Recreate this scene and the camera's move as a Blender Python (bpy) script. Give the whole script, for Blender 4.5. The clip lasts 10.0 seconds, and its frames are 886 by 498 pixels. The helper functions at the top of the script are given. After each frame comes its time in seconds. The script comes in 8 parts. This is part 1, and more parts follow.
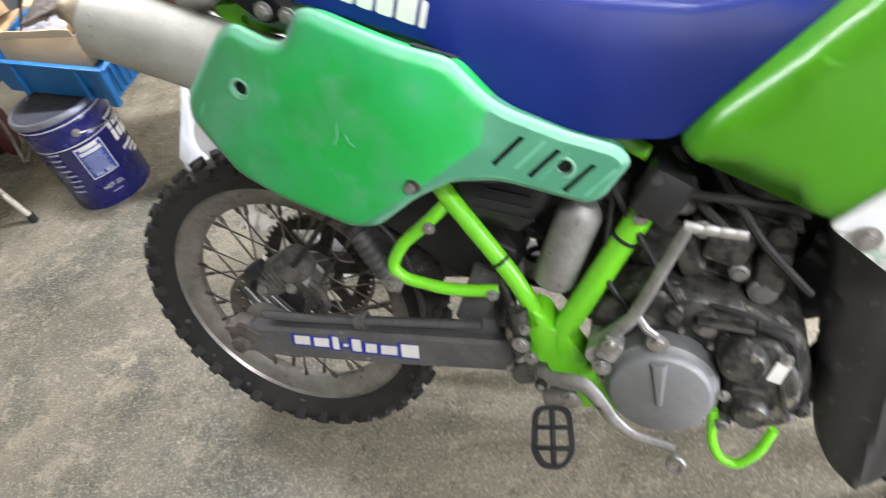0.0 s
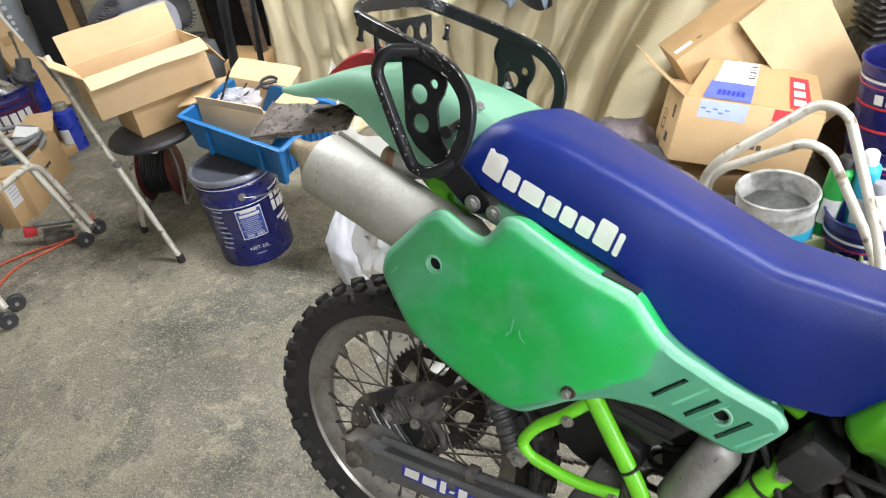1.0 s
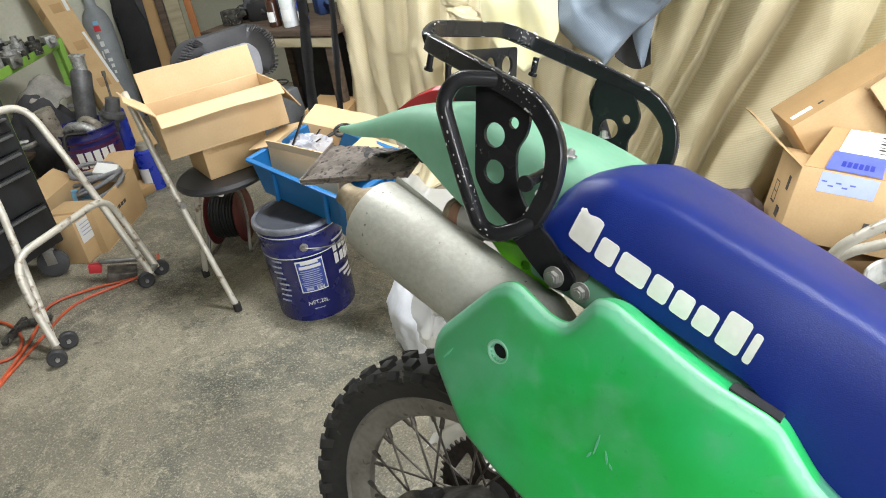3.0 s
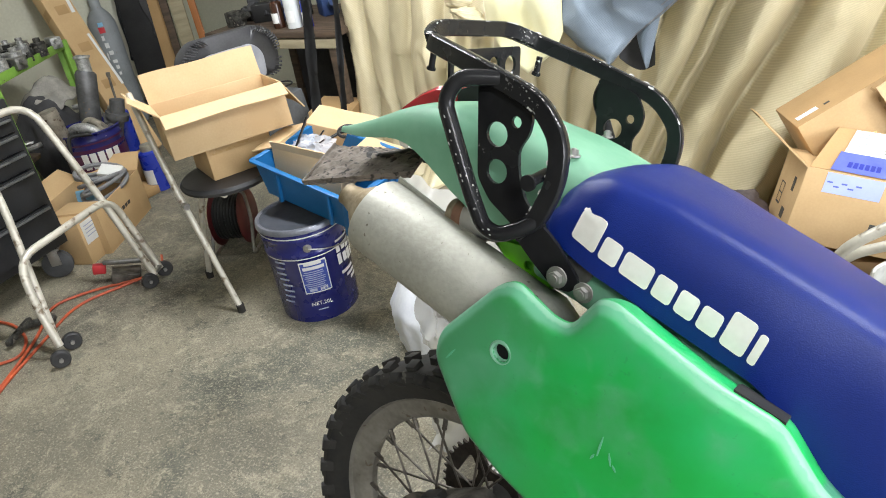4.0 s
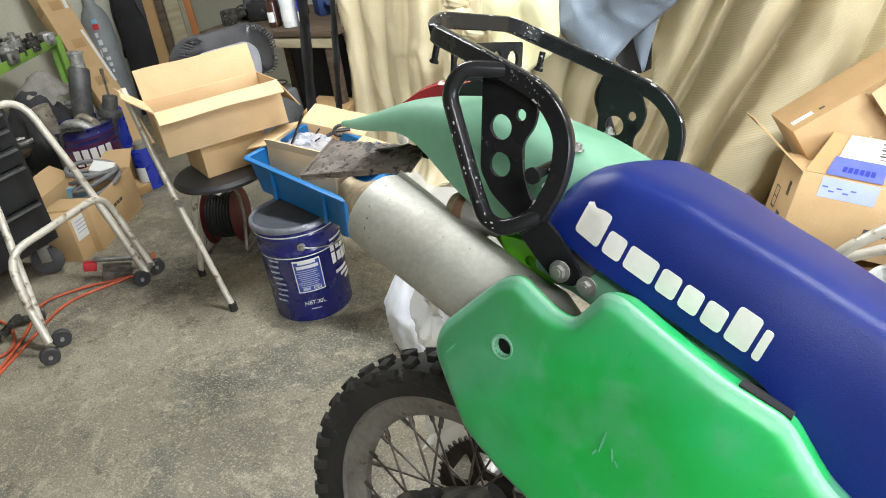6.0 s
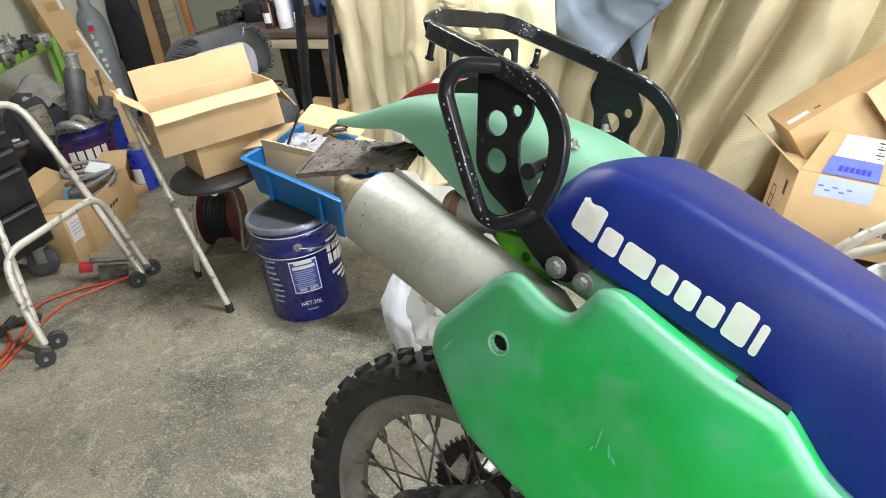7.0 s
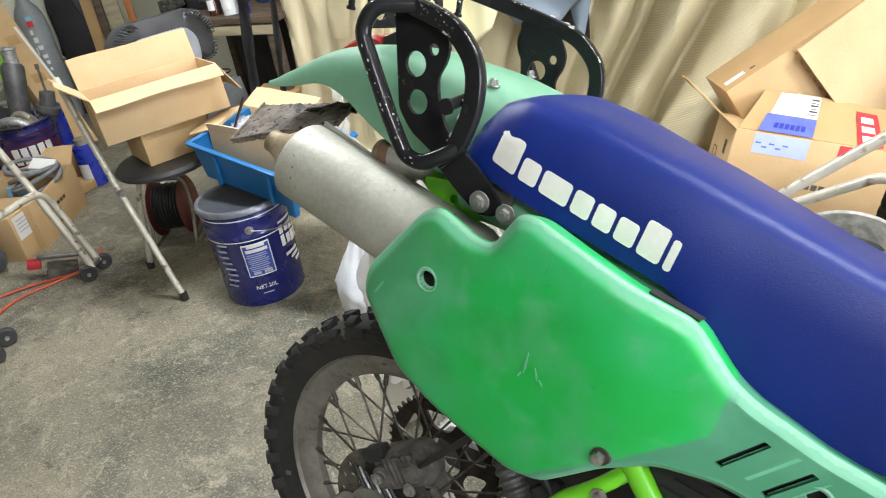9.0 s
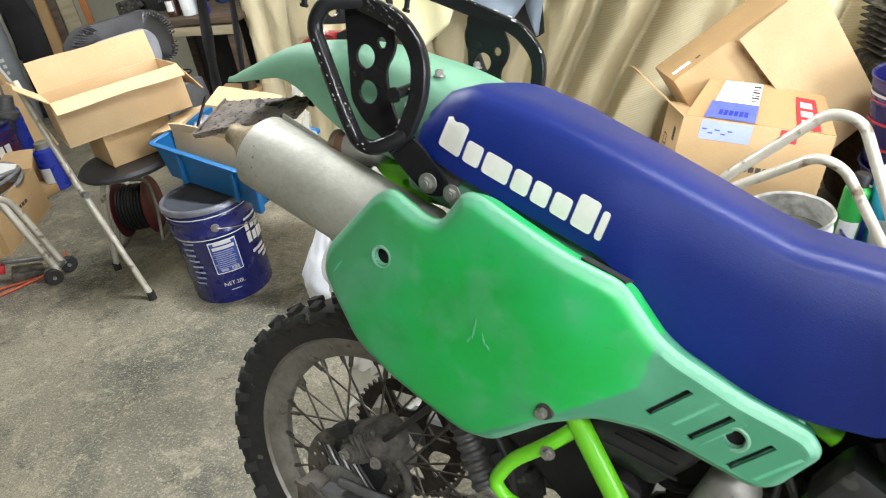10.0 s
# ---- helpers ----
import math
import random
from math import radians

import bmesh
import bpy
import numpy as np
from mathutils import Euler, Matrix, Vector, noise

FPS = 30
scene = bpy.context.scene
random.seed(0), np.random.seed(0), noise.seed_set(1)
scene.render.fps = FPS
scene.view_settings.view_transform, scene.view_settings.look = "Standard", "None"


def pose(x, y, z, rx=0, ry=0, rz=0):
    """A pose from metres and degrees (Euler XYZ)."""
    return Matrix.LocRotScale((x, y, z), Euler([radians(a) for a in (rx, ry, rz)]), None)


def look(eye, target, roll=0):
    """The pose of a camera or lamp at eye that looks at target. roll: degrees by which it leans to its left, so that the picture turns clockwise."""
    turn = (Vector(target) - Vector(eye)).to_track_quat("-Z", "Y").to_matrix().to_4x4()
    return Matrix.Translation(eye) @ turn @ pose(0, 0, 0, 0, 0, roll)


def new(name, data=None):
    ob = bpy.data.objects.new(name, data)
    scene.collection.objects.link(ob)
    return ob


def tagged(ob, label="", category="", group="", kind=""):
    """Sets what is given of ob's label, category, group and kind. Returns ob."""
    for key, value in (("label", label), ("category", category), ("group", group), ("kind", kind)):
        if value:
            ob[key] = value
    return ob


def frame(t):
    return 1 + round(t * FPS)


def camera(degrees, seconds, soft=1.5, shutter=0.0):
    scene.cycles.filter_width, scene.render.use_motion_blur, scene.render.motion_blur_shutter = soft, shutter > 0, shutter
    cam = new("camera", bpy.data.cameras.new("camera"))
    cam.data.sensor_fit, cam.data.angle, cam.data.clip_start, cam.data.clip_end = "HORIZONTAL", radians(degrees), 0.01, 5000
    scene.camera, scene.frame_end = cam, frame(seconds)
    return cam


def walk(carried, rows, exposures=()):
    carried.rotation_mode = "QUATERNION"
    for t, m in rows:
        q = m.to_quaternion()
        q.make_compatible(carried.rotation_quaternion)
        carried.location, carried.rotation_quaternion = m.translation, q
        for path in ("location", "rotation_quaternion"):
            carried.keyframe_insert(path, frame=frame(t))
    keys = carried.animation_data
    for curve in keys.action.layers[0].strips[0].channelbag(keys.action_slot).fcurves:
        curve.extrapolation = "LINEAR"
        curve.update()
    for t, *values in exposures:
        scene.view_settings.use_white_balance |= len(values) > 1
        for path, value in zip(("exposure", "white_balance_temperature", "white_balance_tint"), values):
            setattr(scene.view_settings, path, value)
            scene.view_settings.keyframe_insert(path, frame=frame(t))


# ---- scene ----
cam = camera(64.0, 10.0, 1.0, shutter=0.3)
PATH = [
    (0, (-0.003, -0.029, 1.274), (-0.505, 1.345, -0.09), -19.4),
    (0.5, (-0.081, -0.01, 1.369), (-0.722, 1.428, 0.136), -13.4),
    (1, (-0.079, -0.003, 1.44), (-0.821, 1.46, 0.296), -9.8),
    (1.5, (-0.055, -0.005, 1.457), (-0.878, 1.457, 0.369), -8.9),
    (2, (-0.108, 0.068, 1.401), (-0.955, 1.541, 0.345), -7.9),
    (2.5, (-0.155, 0.153, 1.346), (-1.082, 1.627, 0.363), -8.4),
    (4, (-0.156, 0.166, 1.334), (-1.117, 1.63, 0.367), -9.0),
    (4.5, (-0.159, 0.164, 1.33), (-1.116, 1.631, 0.365), -8.5),
    (5, (-0.168, 0.166, 1.328), (-1.122, 1.637, 0.365), -8.7),
    (5.5, (-0.168, 0.16, 1.326), (-1.115, 1.636, 0.364), -8.1),
    (7, (-0.167, 0.16, 1.316), (-1.101, 1.647, 0.359), -7.9),
    (7.5, (-0.171, 0.155, 1.317), (-1.101, 1.646, 0.363), -7.9),
    (8, (-0.166, 0.157, 1.318), (-1.094, 1.651, 0.365), -8.1),
    (8.5, (-0.16, 0.151, 1.309), (-1.079, 1.65, 0.357), -8.5),
    (9, (-0.119, 0.143, 1.267), (-0.966, 1.662, 0.279), -9.2),
    (9.5, (-0.112, 0.124, 1.292), (-0.929, 1.655, 0.297), -9.1),
    (10, (-0.075, 0.096, 1.274), (-0.845, 1.643, 0.269), -9.6),
]
walk(cam, [(t, look(eye, target, roll)) for t, eye, target, roll in PATH], [(0.0, 0.24, 6150, 20), (0.5, 0.06, 6150, 17), (1.5, 0.0, 6200, 15), (2.5, -0.04, 6250, 13), (10.0, -0.02, 6250, 13)])

# ---- light ----
world = bpy.data.worlds.new("world")
world.use_nodes = True
sky_tex = world.node_tree.nodes.new("ShaderNodeTexSky")
sky_tex.sky_type, sky_tex.sun_disc, sky_tex.sun_elevation, sky_tex.sun_rotation = "NISHITA", False, radians(35), radians(60)
world.node_tree.links.new(sky_tex.outputs["Color"], world.node_tree.nodes["Background"].inputs["Color"])
world.node_tree.nodes["Background"].inputs["Strength"].default_value = 0.1
scene.world = world
scene.view_settings.exposure = 0.0


def ceiling_tube(x, y, z, length, watts, turn=0.0, tint=(0.985, 1.0, 0.965)):
    """A fluorescent fitting under the ceiling: tray, two tubes, and the light that they give."""
    root = new("ceiling_light")
    root.matrix_world = pose(x, y, z, 0, 0, turn)
    tagged(root, "white twin-tube fluorescent ceiling light, switched on", "light")
    bm = bmesh.new()
    box(bm, (0, 0, 0.03), (length + 0.06, 0.16, 0.05), 0.008)
    part("tray", bm, M["white_metal"], root)
    for dy in (-0.045, 0.045):
        bm = bmesh.new()
        rod(bm, (-length / 2, dy, -0.02), (length / 2, dy, -0.02), 0.014, 10)
        part("tube", bm, M["tube_glow"], root)
    lamp = bpy.data.lights.new("tube_light", "AREA")
    lamp.shape, lamp.size, lamp.size_y, lamp.energy, lamp.color = "RECTANGLE", length, 0.14, watts, tint
    ob = new("tube_light", lamp)
    ob.matrix_world = pose(x, y, z - 0.045, 0, 0, turn)


# ---- materials ----
def material(name, a, b=None, rough=0.5, metal=0.0, scale=8.0, fine=120.0, bump=0.0, spread=0.5, coat=0.0, rough2=None,
             speck=None, speck_at=0.68, speck_scale=60.0, bump_scale=None, sheen=0.0, stretch=None, weave=0.0, twill=False, patchy=False, soft=0.05, spec=0.5, wrinkle=0.0):
    """Two colours mixed by broad and fine noise, with fine relief; speck adds a third colour in small worn spots."""
    b = b or tuple(c * 0.75 for c in a)
    m = bpy.data.materials.new(name)
    m.use_nodes = True
    nt = m.node_tree
    p = nt.nodes["Principled BSDF"]
    co = nt.nodes.new("ShaderNodeTexCoord").outputs["Object"]
    if stretch:
        mp = nt.nodes.new("ShaderNodeMapping")
        mp.inputs["Scale"].default_value = stretch
        nt.links.new(co, mp.inputs["Vector"])
        co = mp.outputs["Vector"]

    def noise_node(s, detail=4.0):
        n = nt.nodes.new("ShaderNodeTexNoise")
        n.inputs["Scale"].default_value, n.inputs["Detail"].default_value = s, detail
        nt.links.new(co, n.inputs["Vector"])
        return n.outputs["Fac"]

    def mix(fac, c1, c2):
        n = nt.nodes.new("ShaderNodeMix")
        n.data_type = "RGBA"
        nt.links.new(fac, n.inputs[0])
        for sock, c in ((n.inputs[6], c1), (n.inputs[7], c2)):
            if isinstance(c, tuple):
                sock.default_value = (*c[:3], 1)
            else:
                nt.links.new(c, sock)
        return n.outputs[2]

    def ramp(fac, lo, hi):
        n = nt.nodes.new("ShaderNodeMapRange")
        n.inputs["From Min"].default_value, n.inputs["From Max"].default_value = lo, hi
        nt.links.new(fac, n.inputs["Value"])
        return n.outputs["Result"]

    broad, small = noise_node(scale), noise_node(fine)
    add = nt.nodes.new("ShaderNodeMath")
    add.operation = "MULTIPLY_ADD"
    nt.links.new(small, add.inputs[0])
    add.inputs[1].default_value = 0.35
    nt.links.new(broad, add.inputs[2])
    col = mix(ramp(add.outputs[0], 0.675 - spread * 0.3, 0.675 + spread * 0.3), a, b)
    if speck:
        fac = ramp(noise_node(speck_scale, 6.0), speck_at, speck_at + soft)
        if patchy:
            many = nt.nodes.new("ShaderNodeMath")
            many.operation = "MULTIPLY"
            nt.links.new(fac, many.inputs[0])
            nt.links.new(ramp(noise_node(11.0, 2.0), 0.60, 0.68), many.inputs[1])
            fac = many.outputs[0]
        col = mix(fac, col, speck)
    nt.links.new(col, p.inputs["Base Color"])
    p.inputs["Metallic"].default_value = metal
    p.inputs["Specular IOR Level"].default_value = spec
    r2 = rough2 if rough2 is not None else min(1.0, rough * 1.25)
    rr = nt.nodes.new("ShaderNodeMapRange")
    rr.inputs["From Min"].default_value, rr.inputs["From Max"].default_value = 0.35, 0.65
    rr.inputs["To Min"].default_value, rr.inputs["To Max"].default_value = rough, r2
    nt.links.new(broad, rr.inputs["Value"])
    nt.links.new(rr.outputs["Result"], p.inputs["Roughness"])
    p.inputs["Coat Weight"].default_value = coat
    p.inputs["Sheen Weight"].default_value = sheen
    if bump:
        bn = nt.nodes.new("ShaderNodeBump")
        bn.inputs["Strength"].default_value = bump
        bn.inputs["Distance"].default_value = 0.002
        height = noise_node(bump_scale or fine, 3.0)
        if weave:
            waves = []
            for turn in (((0.0, 2.0, 0.0), (0.0, 2.0, 0.0)) if twill else ((0.0, 0.6, 0.0), (0.0, -0.97, 0.0))):
                mp = nt.nodes.new("ShaderNodeMapping")
                mp.inputs["Rotation"].default_value = turn
                nt.links.new(co, mp.inputs["Vector"])
                w = nt.nodes.new("ShaderNodeTexWave")
                w.inputs["Scale"].default_value, w.inputs["Distortion"].default_value, w.inputs["Detail"].default_value = weave, 0.6 if twill else 1.5, 1.0
                nt.links.new(mp.outputs["Vector"], w.inputs["Vector"])
                waves.append(w.outputs["Fac"])
            mx = nt.nodes.new("ShaderNodeMath")
            mx.operation = "MAXIMUM"
            nt.links.new(waves[0], mx.inputs[0])
            nt.links.new(waves[1], mx.inputs[1])
            height = mx.outputs[0]
            sh = nt.nodes.new("ShaderNodeMapRange")
            sh.inputs["To Min"].default_value, sh.inputs["To Max"].default_value = 0.24 if twill else 0.30, 0.0
            nt.links.new(height, sh.inputs["Value"])
            nt.links.new(mix(sh.outputs["Result"], col, tuple(c * 0.45 for c in a)), p.inputs["Base Color"])
        nt.links.new(height, bn.inputs["Height"])
        if wrinkle:
            crease = nt.nodes.new("ShaderNodeTexNoise")
            crease.noise_type = "RIDGED_MULTIFRACTAL"
            for key, v in (("Scale", 5.0), ("Detail", 5.0), ("Roughness", 0.55), ("Distortion", 0.6)):
                crease.inputs[key].default_value = v
            nt.links.new(co, crease.inputs["Vector"])
            big = nt.nodes.new("ShaderNodeBump")
            big.inputs["Strength"].default_value, big.inputs["Distance"].default_value = wrinkle, 0.01
            nt.links.new(crease.outputs["Fac"], big.inputs["Height"])
            nt.links.new(big.outputs["Normal"], bn.inputs["Normal"])
        nt.links.new(bn.outputs["Normal"], p.inputs["Normal"])
    M[name] = m
    return m


def glow(name, colour, strength):
    m = bpy.data.materials.new(name)
    m.use_nodes = True
    p = m.node_tree.nodes["Principled BSDF"]
    p.inputs["Emission Color"].default_value, p.inputs["Emission Strength"].default_value = (*colour, 1), strength
    M[name] = m


def clear_film(name, colour, alpha, rough):
    m = bpy.data.materials.new(name)
    m.use_nodes = True
    p = m.node_tree.nodes["Principled BSDF"]
    p.inputs["Base Color"].default_value = (*colour, 1)
    p.inputs["Alpha"].default_value, p.inputs["Roughness"].default_value = alpha, rough
    M[name] = m


M = {}
material("wall_paint", (0.62, 0.615, 0.495), (0.5, 0.49, 0.385), 0.7, scale=1.5, fine=60, bump=0.1)
material("white_metal", (0.8, 0.8, 0.78), (0.7, 0.7, 0.68), 0.4, scale=4)
glow("tube_glow", (0.95, 1.0, 0.98), 12.0)
material("fender_pale", (0.125, 0.315, 0.195), (0.175, 0.37, 0.245), 0.45, scale=6, fine=60, bump=0.05, rough2=0.62, speck=(0.22, 0.36, 0.25), speck_at=0.66, speck_scale=50)
material("panel_faded", (0.075, 0.345, 0.185), (0.12, 0.40, 0.24), 0.40, scale=7, fine=50, bump=0.04, rough2=0.6, speck=(0.20, 0.46, 0.31), speck_at=0.56, speck_scale=14, soft=0.2)
material("tank_green", (0.056, 0.255, 0.003), (0.050, 0.235, 0.003), 0.24, scale=5, rough2=0.34, coat=0.1)
material("frame_green", (0.155, 0.57, 0.010), (0.125, 0.50, 0.010), 0.25, scale=9, fine=70, rough2=0.4, coat=0.3, speck=(0.10, 0.12, 0.05), speck_at=0.70, speck_scale=35)
material("seat_vinyl", (0.0010, 0.011, 0.122), (0.0016, 0.015, 0.155), 0.37, scale=6, fine=300, bump=0.2, rough2=0.45, bump_scale=800, spec=0.32)
material("white_print", (0.72, 0.71, 0.66), (0.62, 0.61, 0.56), 0.5, scale=20, speck=(0.35, 0.35, 0.38), speck_at=0.70, speck_scale=90)
material("rubber", (0.016, 0.016, 0.016), (0.032, 0.030, 0.027), 0.6, scale=12, fine=80, bump=0.3, rough2=0.85, speck=(0.10, 0.095, 0.08), speck_at=0.66, speck_scale=40, spec=0.3)
material("rim_alloy", (0.34, 0.325, 0.30), (0.22, 0.205, 0.185), 0.40, 0.7, scale=14, fine=90, rough2=0.6, speck=(0.16, 0.13, 0.10), speck_at=0.64, speck_scale=50)
material("dull_steel", (0.35, 0.345, 0.33), (0.22, 0.215, 0.2), 0.4, 0.9, scale=15, fine=120, bump=0.1, rough2=0.6)
material("silencer", (0.46, 0.455, 0.40), (0.33, 0.325, 0.28), 0.48, 0.40, scale=9, fine=160, bump=0.16, rough2=0.66, speck=(0.15, 0.135, 0.105), speck_at=0.665, speck_scale=190, soft=0.08)
material("spoke_steel", (0.16, 0.145, 0.125), (0.09, 0.08, 0.07), 0.5, 0.7, scale=30)
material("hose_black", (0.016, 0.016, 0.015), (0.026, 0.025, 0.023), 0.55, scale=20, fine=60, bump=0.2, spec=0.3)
material("engine_grey", (0.066, 0.064, 0.054), (0.018, 0.017, 0.015), 0.36, 0.25, scale=34, fine=120, bump=0.9, spread=0.30, rough2=0.75, speck=(0.17, 0.155, 0.125), speck_at=0.61, speck_scale=38)
material("cover_grey", (0.22, 0.225, 0.225), (0.17, 0.175, 0.17), 0.5, 0.35, scale=9, fine=120, bump=0.1, rough2=0.6)
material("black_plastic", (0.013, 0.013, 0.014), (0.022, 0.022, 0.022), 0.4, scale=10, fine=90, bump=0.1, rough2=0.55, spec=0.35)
material("black_paint", (0.010, 0.010, 0.011), (0.015, 0.015, 0.016), 0.16, scale=10, rough2=0.30, speck=(0.55, 0.54, 0.51), speck_at=0.60, speck_scale=260, patchy=True, spec=0.22)
material("swingarm_grey", (0.15, 0.15, 0.15), (0.10, 0.10, 0.10), 0.45, 0.5, scale=8, fine=80, bump=0.1, rough2=0.65, speck=(0.3, 0.28, 0.25), speck_at=0.68)
material("white_plastic", (0.72, 0.73, 0.72), (0.6, 0.62, 0.6), 0.35, scale=9, speck=(0.10, 0.35, 0.16), speck_at=0.62, speck_scale=14)
material("cardboard", (0.55, 0.375, 0.19), (0.48, 0.32, 0.155), 0.75, scale=5, fine=150, bump=0.06)
# wall grey for unseen sides and ceiling, darkened to cut bounced light
material("wall_low_bounce", (0.42, 0.42, 0.385), (0.33, 0.33, 0.30), 0.8, scale=1.5, fine=60, bump=0.1)
material("cardboard_pale", (0.58, 0.42, 0.235), (0.515, 0.36, 0.195), 0.75, scale=5, fine=150, bump=0.06)
material("cardboard_dark", (0.44, 0.28, 0.125), (0.37, 0.235, 0.105), 0.75, scale=5, fine=150, bump=0.06)
material("pail_blue", (0.010, 0.013, 0.12), (0.014, 0.018, 0.15), 0.22, scale=8, rough2=0.3, coat=0.3)
material("lid_dark", (0.055, 0.06, 0.075), (0.035, 0.04, 0.05), 0.45, scale=9)
material("crate_blue", (0.006, 0.135, 0.36), (0.008, 0.115, 0.31), 0.40, scale=8, fine=60, rough2=0.5)
material("tube_cream", (0.60, 0.57, 0.49), (0.48, 0.45, 0.38), 0.32, 0.25, scale=15, fine=90, speck=(0.20, 0.15, 0.10), speck_at=0.58, speck_scale=28, soft=0.10)
material("bolt_steel", (0.45, 0.44, 0.42), (0.30, 0.29, 0.27), 0.35, 0.9, scale=40, fine=200, rough2=0.55)
material("rust_steel", (0.17, 0.152, 0.13), (0.085, 0.078, 0.068), 0.55, 0.6, scale=30, fine=150, bump=0.2, rough2=0.75)
material("rust_alloy", (0.42, 0.36, 0.26), (0.22, 0.17, 0.10), 0.5, 0.6, scale=30, fine=150, bump=0.15)
material("caliper", (0.16, 0.148, 0.132), (0.07, 0.064, 0.057), 0.6, 0.45, scale=35, fine=150, bump=0.3, rough2=0.8)
material("satin_alloy", (0.55, 0.54, 0.51), (0.45, 0.44, 0.41), 0.38, 0.7, scale=15, fine=100, rough2=0.5)
material("ribbed_grey", (0.045, 0.045, 0.043), (0.025, 0.025, 0.023), 0.55, scale=30, bump=0.1)
material("black_paint_clean", (0.006, 0.006, 0.006), (0.010, 0.010, 0.010), 0.5, 0.0, scale=15, spec=0.25)
material("decal_blue", (0.015, 0.03, 0.30), (0.02, 0.035, 0.26), 0.4, scale=20)
material("mud", (0.225, 0.190, 0.158), (0.125, 0.105, 0.088), 0.7, scale=26, fine=140, bump=0.8, speck=(0.030, 0.025, 0.021), speck_at=0.56, speck_scale=95, soft=0.10)
material("mud_wet", (0.040, 0.032, 0.027), (0.018, 0.015, 0.013), 0.55, scale=40, fine=140, bump=0.8, speck=(0.11, 0.09, 0.075), speck_at=0.62, speck_scale=60)
material("bare_metal", (0.62, 0.61, 0.58), (0.42, 0.41, 0.38), 0.45, 0.4, scale=60, fine=300)
material("copper_dull", (0.36, 0.20, 0.13), (0.27, 0.15, 0.10), 0.45, 0.5, scale=40)
material("rust_and_shade_dark", (0.060, 0.048, 0.040), (0.028, 0.024, 0.022), 0.6, 0.4, scale=40, fine=150, bump=0.25)
material("reservoir", (0.29, 0.28, 0.26), (0.20, 0.19, 0.175), 0.5, 0.35, scale=20, fine=120, bump=0.15, rough2=0.65, speck=(0.12, 0.11, 0.09), speck_at=0.64, speck_scale=70)
material("rubber_sheen", (0.013, 0.013, 0.014), (0.020, 0.020, 0.020), 0.36, scale=14, fine=120, bump=0.12, rough2=0.55, speck=(0.05, 0.047, 0.042), speck_at=0.62, speck_scale=30)
material("cast_alloy", (0.36, 0.35, 0.33), (0.22, 0.215, 0.20), 0.42, 0.55, scale=30, fine=150, bump=0.2, rough2=0.6, speck=(0.08, 0.07, 0.06), speck_at=0.64, speck_scale=70)
material("pipe_steel", (0.36, 0.325, 0.265), (0.20, 0.175, 0.14), 0.42, 0.4, scale=20, fine=120, bump=0.15, rough2=0.6, speck=(0.10, 0.06, 0.035), speck_at=0.62, speck_scale=40)
material("zinc_bright", (0.50, 0.50, 0.48), (0.24, 0.24, 0.23), 0.36, 0.55, scale=40, fine=160, bump=0.3, rough2=0.5)
material("tarp", (0.655, 0.575, 0.372), (0.55, 0.478, 0.305), 0.30, scale=3, fine=160, bump=0.30, rough2=0.42, weave=46, twill=True, wrinkle=0.5)
material("tarp_grey", (0.22, 0.27, 0.325), (0.17, 0.21, 0.26), 0.40, scale=5, fine=200, bump=0.35, weave=52, wrinkle=0.3)
material("towel", (0.76, 0.73, 0.47), (0.70, 0.65, 0.36), 0.9, scale=6, fine=220, bump=0.5, sheen=0.3)

material("band_white", (0.70, 0.70, 0.68), (0.62, 0.62, 0.60), 0.4, scale=20)
material("label_blue", (0.03, 0.06, 0.30), (0.025, 0.05, 0.26), 0.35, scale=20)
material("label_grey", (0.38, 0.42, 0.55), (0.32, 0.36, 0.48), 0.45, scale=40)
material("label_indigo", (0.10, 0.13, 0.50), (0.08, 0.11, 0.44), 0.5, scale=20)
material("label_lilac", (0.42, 0.48, 0.80), (0.38, 0.44, 0.74), 0.5, scale=20)
material("paper", (0.74, 0.74, 0.72), (0.68, 0.68, 0.66), 0.6, scale=20)
material("print_dark", (0.05, 0.045, 0.04), (0.08, 0.07, 0.05), 0.7, scale=30)
material("sticker_red", (0.55, 0.03, 0.04), (0.48, 0.03, 0.035), 0.45, scale=20)
material("tape", (0.50, 0.33, 0.15), (0.46, 0.30, 0.13), 0.25, scale=20)
material("tape_yellow", (0.75, 0.58, 0.22), (0.7, 0.52, 0.2), 0.5, scale=20)
material("lid_rim", (0.26, 0.27, 0.31), (0.18, 0.19, 0.22), 0.35, 0.6, scale=20)
material("pail_white", (0.60, 0.60, 0.56), (0.36, 0.35, 0.32), 0.55, scale=12, fine=60, bump=0.2, speck=(0.17, 0.165, 0.145), speck_at=0.50, speck_scale=16, soft=0.18)
material("pail_navy", (0.012, 0.014, 0.10), (0.018, 0.018, 0.13), 0.25, scale=8, coat=0.2)
material("pail_plum", (0.07, 0.012, 0.05), (0.06, 0.01, 0.04), 0.35, scale=10)
material("pail_olive", (0.20, 0.24, 0.10), (0.15, 0.18, 0.08), 0.5, scale=10)
material("mortar", (0.11, 0.115, 0.10), (0.055, 0.057, 0.05), 0.9, scale=12, fine=90, bump=0.7)
material("cyan_print", (0.04, 0.42, 0.62), (0.03, 0.36, 0.55), 0.4, scale=15)
material("can_green", (0.02, 0.30, 0.05), (0.02, 0.24, 0.04), 0.3, scale=15)
material("can_blue", (0.015, 0.03, 0.28), (0.02, 0.04, 0.36), 0.25, scale=12)
